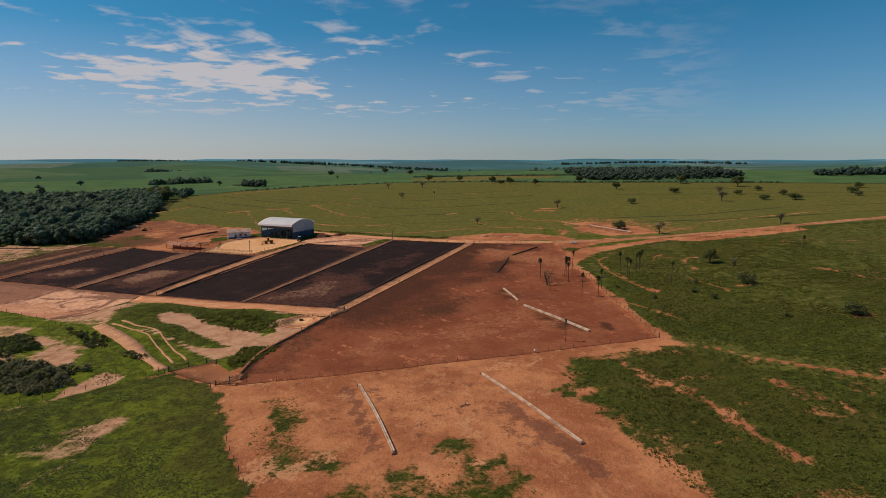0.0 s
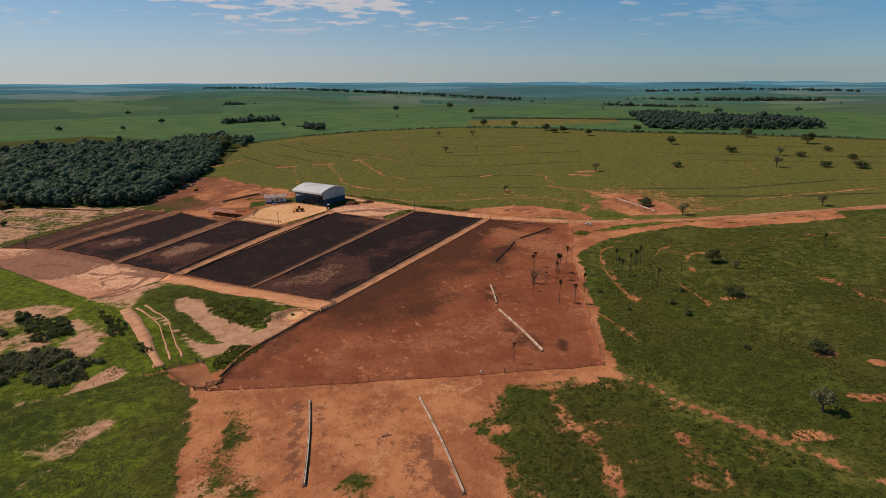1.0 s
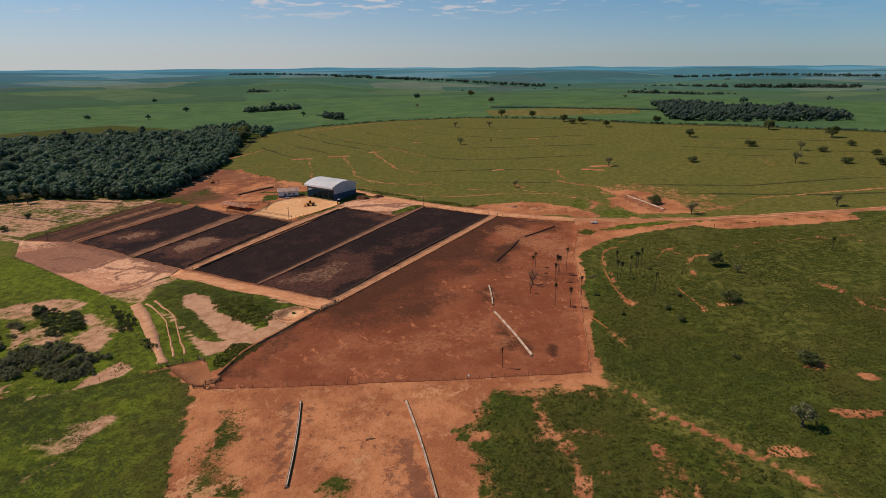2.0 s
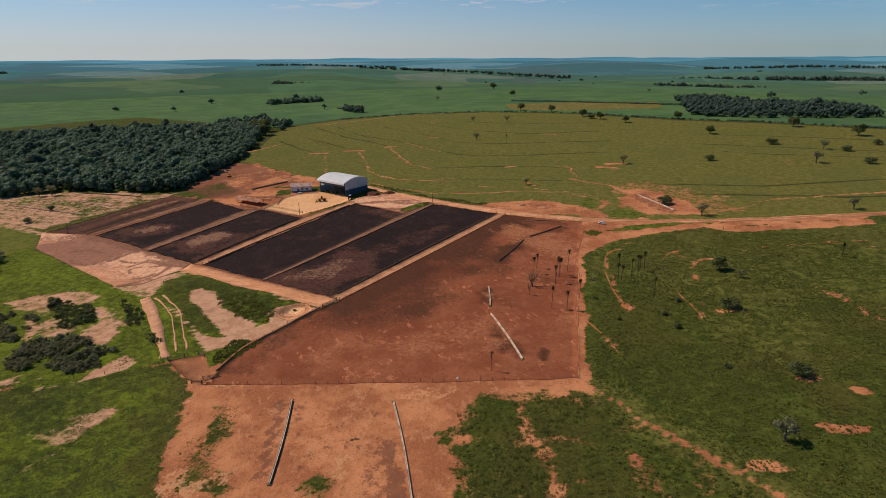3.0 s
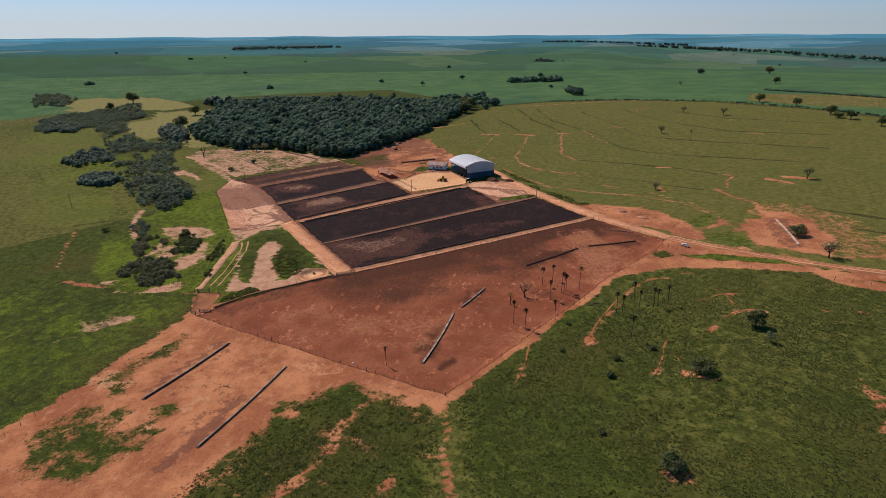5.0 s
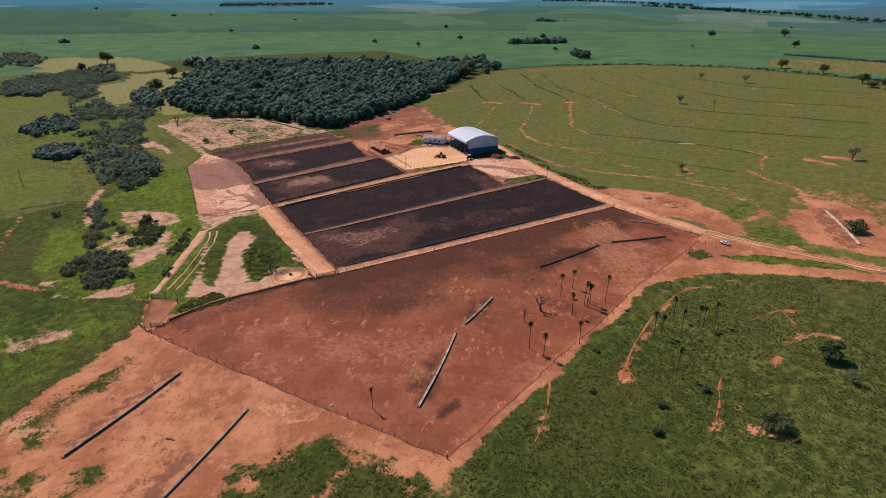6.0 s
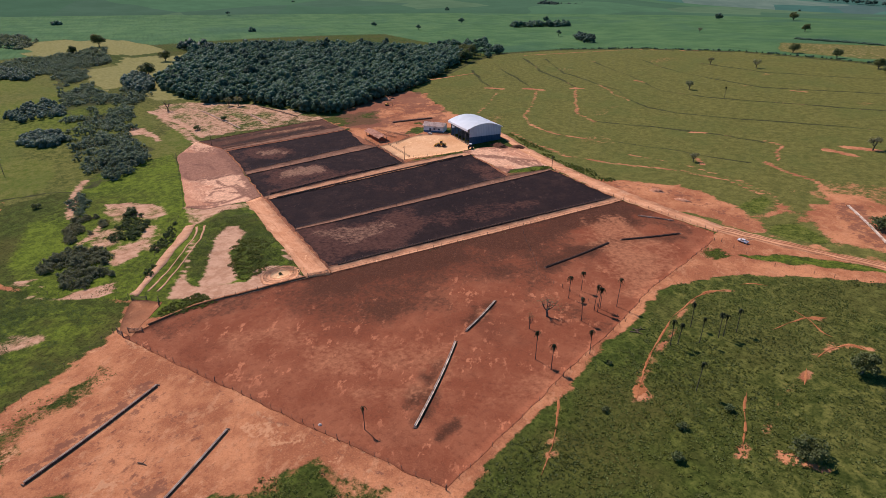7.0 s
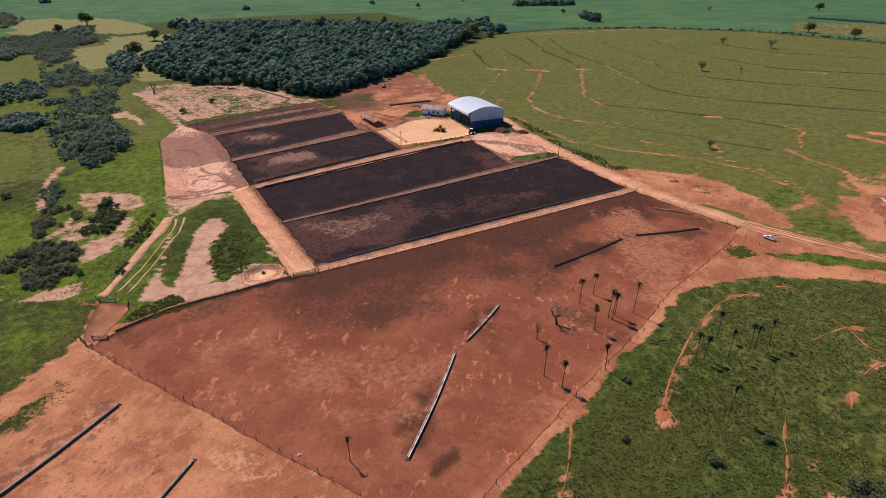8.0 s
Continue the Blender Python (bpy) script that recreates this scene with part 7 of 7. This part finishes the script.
def tussocks(name, outline, count, size, tall, mat, label, seed, keep=None):
    """Many small clumps of bent blades."""
    rng = np.random.default_rng(seed)
    xs, ys = np.array([p[0] for p in outline]), np.array([p[1] for p in outline])
    x, y = rng.uniform(xs.min(), xs.max(), count * 4), rng.uniform(ys.min(), ys.max(), count * 4)
    deep = inside(x, y, outline) + 2.8 * vnoise(x, y, 6, seed + 3)
    good = (deep > 7 * rng.uniform(size=len(x)) ** 2) & (vnoise(x, y, 14, seed) + 0.8 * vnoise(x, y, 5, seed + 1) > -0.55)
    if keep is not None:
        good &= keep(x, y)
    x, y = x[good][:count], y[good][:count]
    n, blades = len(x), 6
    z = height(x, y)
    s = rng.uniform(0.5, 1.5, n) * size
    V = np.zeros((n, blades, 3, 3))
    for k in range(blades):
        a = rng.uniform(0, 6.28, n)
        dx, dy = np.cos(a), np.sin(a)
        w = s * rng.uniform(0.42, 0.7, n)
        h = s * tall * rng.uniform(0.6, 1.2, n)
        out = s * rng.uniform(0.4, 0.9, n)
        V[:, k, 0] = np.stack([x - dy * w, y + dx * w, z - 0.03], -1)
        V[:, k, 1] = np.stack([x + dy * w, y - dx * w, z - 0.03], -1)
        V[:, k, 2] = np.stack([x + dx * out, y + dy * out, z + h], -1)
    return tagged(new(name, mesh_mixed(name, V.reshape(-1, 3), np.zeros((0, 4), int), np.arange(n * blades * 3).reshape(-1, 3), mat)), label, "grass", kind="stuff")


TRACKS = [
    ([(69.7, 240.4), (65.8, 236.5), (64.1, 230.8), (63.7, 224), (63.1, 217.9), (64.1, 210.1), (65.5, 198.7), (67, 192.1), (68.5, 187.2), (70.2, 180.7)], 0.55),
    ([(69.7, 240.4), (65.8, 236.5), (64.1, 231.5)], 1.3), ([(67.9, 189), (69.3, 184.5), (70, 180.5)], 2.2),
    ([(86.2, 239.4), (90.4, 236.7), (94.3, 232), (97, 231.1)], 0.6), ([(84.6, 226.1), (86.7, 231.7), (89.2, 236.7), (93.2, 240)], 0.6), ([(88.6, 236.2), (91, 238.2), (94, 240.2)], 1.8),
    ([(95.4, 219.9), (96.6, 224.8), (98.3, 227.9), (100.5, 230.5), (103.8, 229.5)], 1.5),
    ([(94.5, 214.6), (95.3, 210.4), (95.6, 207.2)], 1.2), ([(86.7, 199.2), (88, 192.6), (90.1, 186.4), (91.2, 180)], 0.5),
    ([(56.4, 173.1), (60.5, 165.7), (63.1, 160.1), (66, 151)], 0.55), ([(71.1, 245.3), (73.9, 248.2), (77.9, 249.1)], 1.1),
]


def off_trail(x, y):
    return np.all([line_gap(x, y, pts) > wide * 0.5 + 0.25 for pts, wide in TRACKS], axis=0) & (line_gap(x, y, [(59, 135), (69, 122.5), (80, 112), (93, 99), (118, 78)]) > 1.6) & (line_gap(x, y, [(40.5, 125), (42.9, 116.4), (44.7, 111), (48.5, 107.5), (50.3, 100), (52.2, 92), (55, 80)]) > 1.6) & (line_gap(x, y, [(73.6, 247.6), (65, 234.9), (64.3, 213.9), (67.4, 191.1), (70, 183)]) > 0.8) & ((y < 134) | (inside(x, y, [(50, 134), *EAST, (50, 270)]) < -0.2))


for k, (pts, wide) in enumerate(TRACKS):
    cattle_track(pts, wide, 300 + k)
tussocks("grass_tussocks", [(60, 134), (95, 100), (130, 80), (165, 110), (160, 262), *EAST[::-1]], 30000, 0.36, 0.4, MAT_TUFT, "rough dark green grass tussocks beside the holding pen", 41, off_trail)
tussocks("grass_tussocks", [(29, 121), (32, 128), (57, 131.5), (95, 96), (120, 70), (40, 50), (33, 88), (30, 98), (26, 108), (29, 112)], 23000, 0.25, 0.4, MAT_TUFT, "rough dark green weeds before the holding pen", 42, off_trail)
tussocks("grass_tussocks", [(-52, 119), (-66, 128), (-96, 110), (-118, 97), (-90, 50), (-20, 55), (-37, 91)], 24000, 0.22, 0.3, MAT_FIELD, "rough green grass of a fenced field", 43)
thicket("weed_clumps", [(26, 118), (34, 126), (57, 131), (92, 98), (70, 66), (38, 66), (33, 86), (27, 106)], 700, 0.5, 1.2, 34, 0.13, MAT_WEED, "leafy dark green weed clumps before the holding pen", 61, "weeds", core=False, spread=0.9)
thicket("weed_clumps", [(59, 142), (62, 134), (92, 105), (112, 96), (112, 170), (92, 215), (64, 212), (60, 180)], 1100, 0.35, 0.9, 26, 0.12, MAT_WEED, "leafy dark green weed clumps in rough pasture", 62, "weeds", core=False, spread=0.9)
tussocks("grass_tussocks", MOUND, 3600, 0.26, 0.35, MAT_TUFT, "olive green weeds on an earth mound", 44, lambda x, y: inside(x, y, BARE) < -0.3)
tussocks("grass_tussocks", [(-127, 175), (-101.6, 156.5), (-77, 137), (-70, 130), (-80, 124), (-88, 135), (-98, 150), (-122, 166)], 2600, 0.26, 0.35, MAT_TUFT, "bright green grass beside the yard fence", 45)
for spot, count in ((PATCH_A, 700), (PATCH_B, 1100)):
    tussocks("grass_tussocks", spot, count, 0.22, 0.35, MAT_TUFT, "thin green weeds growing through red earth", 47)
tussocks("grass_tussocks", [(55.5, 262), (59.6, 267), (64.5, 263), (62, 255), (57, 255.5)], 500, 0.24, 0.4, MAT_TUFT, "patch of rank grass in the worn road junction", 48)
tussocks("grass_tussocks", CLEARING, 1800, 0.34, 0.4, MAT_SCRUB, "dry weeds over a cleared field", 46)

for pts, wide, count, size, mat, label in (
    ([(-80, 343), (-56, 330), (-26, 314.5), (2, 303)], 5.0, 4500, 0.45, MAT_WEED, "strip of rank weeds along the road bank"),
    ([(-78, 301.5), (-95, 276.5)], 1.8, 500, 0.35, MAT_TUFT, "strip of green weeds beside the pad fence"),
    ([(-39.4, 288.5), (-36, 297), (-29, 305)], 5.0, 2200, 0.3, MAT_TUFT, "patch of green weeds beside a dark pen"),
    ([(-30, 180.5), (-8, 232), (14, 285)], 1.6, 700, 0.3, MAT_SCRUB, "straggling weeds along the feed alley fence"),
    ([(-111, 195), (-36, 172)], 1.6, 500, 0.35, MAT_SCRUB, "straggling weeds below the side road"),
):
    tussocks("weed_strip", strip(pts, wide), count, size, 0.8, mat, label, 51)

# ---- far country ----
def far_ring(radii, base, swell, size, mat, label, seed):
    """One belt of rolling country far off; the haze over it is in its material's colours."""
    n = 300
    V, F = [], []
    for j, r in enumerate(radii):
        for i in range(n):
            a = 2 * math.pi * i / n
            x, y = r * math.cos(a), r * math.sin(a)
            lift = base + swell * max(0.0, float(vnoise(x, y, size, seed) + 0.5 * vnoise(x, y, size * 0.4, seed + 1)))
            V.append((x, y, float(height(x, y)) + (lift if 0 < j < len(radii) - 1 else -5)))
    for j in range(len(radii) - 1):
        for i in range(n):
            k = (i + 1) % n
            F.append((j * n + i, j * n + k, (j + 1) * n + k, (j + 1) * n + i))
    return tagged(new("backdrop", mesh_of("backdrop", V, F, [mat], flat=False)), label, "backdrop", kind="structure")


def hazed_fields(name, tones, size):
    """A patchwork of distant fields and woods, each patch in one of the tones, which hold painted haze."""
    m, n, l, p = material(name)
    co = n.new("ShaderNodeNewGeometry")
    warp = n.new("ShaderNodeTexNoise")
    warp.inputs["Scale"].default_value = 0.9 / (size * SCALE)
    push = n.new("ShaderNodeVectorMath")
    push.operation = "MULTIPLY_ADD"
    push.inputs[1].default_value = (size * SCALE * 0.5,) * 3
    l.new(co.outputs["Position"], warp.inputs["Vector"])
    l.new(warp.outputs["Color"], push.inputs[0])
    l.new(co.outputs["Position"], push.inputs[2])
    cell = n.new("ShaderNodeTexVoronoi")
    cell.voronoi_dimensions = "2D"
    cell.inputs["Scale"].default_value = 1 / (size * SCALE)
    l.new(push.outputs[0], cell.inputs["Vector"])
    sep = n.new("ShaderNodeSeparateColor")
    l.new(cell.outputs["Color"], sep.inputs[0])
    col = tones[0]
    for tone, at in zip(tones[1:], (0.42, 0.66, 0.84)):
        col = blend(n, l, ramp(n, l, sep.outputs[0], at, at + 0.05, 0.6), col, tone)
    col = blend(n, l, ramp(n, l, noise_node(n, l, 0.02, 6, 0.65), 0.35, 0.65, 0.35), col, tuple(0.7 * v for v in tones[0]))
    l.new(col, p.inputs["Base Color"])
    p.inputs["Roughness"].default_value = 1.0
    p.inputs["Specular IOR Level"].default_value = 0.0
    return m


# tones turn from green to blue outwards: distance haze painted into the colours
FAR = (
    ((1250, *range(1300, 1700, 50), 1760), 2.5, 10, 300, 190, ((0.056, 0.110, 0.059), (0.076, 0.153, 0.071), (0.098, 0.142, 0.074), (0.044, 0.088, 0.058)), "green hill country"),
    ((1650, *range(1700, 2250, 75), 2320), 3.5, 10, 420, 230, ((0.051, 0.115, 0.085), (0.074, 0.156, 0.101), (0.162, 0.185, 0.135), (0.031, 0.072, 0.070)), "haze-tinted greenish-blue hill country"),
    ((2150, *range(2250, 3100, 105), 3200), 5.0, 9, 560, 300, ((0.046, 0.124, 0.132), (0.066, 0.169, 0.153), (0.151, 0.215, 0.201), (0.029, 0.081, 0.101)), "haze-tinted teal hill country"),
    ((3000, *range(3100, 4700, 180), 4850), 7.0, 7, 800, 420, ((0.049, 0.156, 0.195), (0.068, 0.199, 0.230), (0.135, 0.263, 0.300), (0.025, 0.085, 0.115)), "haze-tinted blue-green hills"),
    ((4600, *range(4700, 8500, 420), 8700), 7.0, 6, 1100, 700, ((0.061, 0.217, 0.293), (0.080, 0.260, 0.336), (0.126, 0.336, 0.421), (0.033, 0.124, 0.174)), "haze-tinted blue hills on the horizon"),
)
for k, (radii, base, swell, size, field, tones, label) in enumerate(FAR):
    far_ring(radii, base, swell, size, hazed_fields(label, tones, field), label + " with fields and woods", 3 + 2 * k)
for k, (pts, wide, count, lift) in enumerate((
    ([(-2110, 1260), (-2050, 1500), (-2003, 1727)], 60, 130, 8), ([(-700, 1900), (-300, 2050), (0, 2000)], 30, 110, 6), ([(300, 1700), (800, 1650)], 24, 90, 4), ([(700, 1200), (1100, 1000)], 40, 90, 2),
    ([(500, 2500), (1200, 2300)], 30, 110, 8), ([(-1500, 2600), (-900, 2900)], 40, 110, 8), ([(-260, 735), (-245, 718), (-225, 700)], 6, 16, 0), ([(-680, 1310), (-640, 1290), (-560, 1330)], 20, 26, 2),
    ([(-585, 400), (-520, 398), (-490, 470)], 10, 40, 0), ([(200, 1350), (420, 1330)], 16, 40, 2), ([(900, 700), (1250, 560)], 30, 60, 0))):
    thicket("tree_row", strip(pts, wide), count, 10, 11, 44, 1.3, MAT_FARWOODS, "distant row of dark trees between fields", 60 + k, "tree row", spread=0.5, lift=lift)

for k in range(5):
    a0 = (-1.25, -0.75, -0.3, 0.15, 0.6)[k]
    pts = [(r * math.sin(a), r * math.cos(a)) for r, a in ((760, a0), (760, a0 + 0.4), (2300, a0 + 0.4), (2300, a0))]
    thicket("scattered_trees", pts, 9, 9, 10, 90, 1.0, MAT_WOODS, "scattered dark trees over far green fields", 110 + k, "trees", spread=3.0)
for k, (pts, wide, count) in enumerate((
    ([(-1250, 640), (-1107, 738), (-987, 916)], 5, 150), ([(-50, 818), (7, 792), (145, 725), (300, 690)], 4, 220), ([(-1400, 1000), (-995, 1188), (-640, 1290)], 6, 200), ([(-236, 712), (-262, 745), (-290, 775)], 5, 30),
    ([(-226, 628), (-156, 676), (-60, 691), (36, 662), (141, 600), (207, 576), (310, 523)], 4, 260), ([(-590, 390), (-530, 402), (-480, 470), (-430, 540), (-330, 560)], 6, 110))):
    thicket("hedgerow", strip(pts, wide), count, 2.2 if k != 4 else 1.6, 3.4 if k != 4 else 2.2, 36, 0.45 if k != 4 else 0.3, MAT_WOODS, "dark hedgerow at the edge of a field", 130 + k, "hedge", spread=0.4)

# ---- bring the plan to its scale ----
for ob in list(scene.objects):
    if ob.parent is None and ob.type not in ("CAMERA", "LIGHT"):
        ob.matrix_world = Matrix.Scale(SCALE, 4) @ ob.matrix_basis
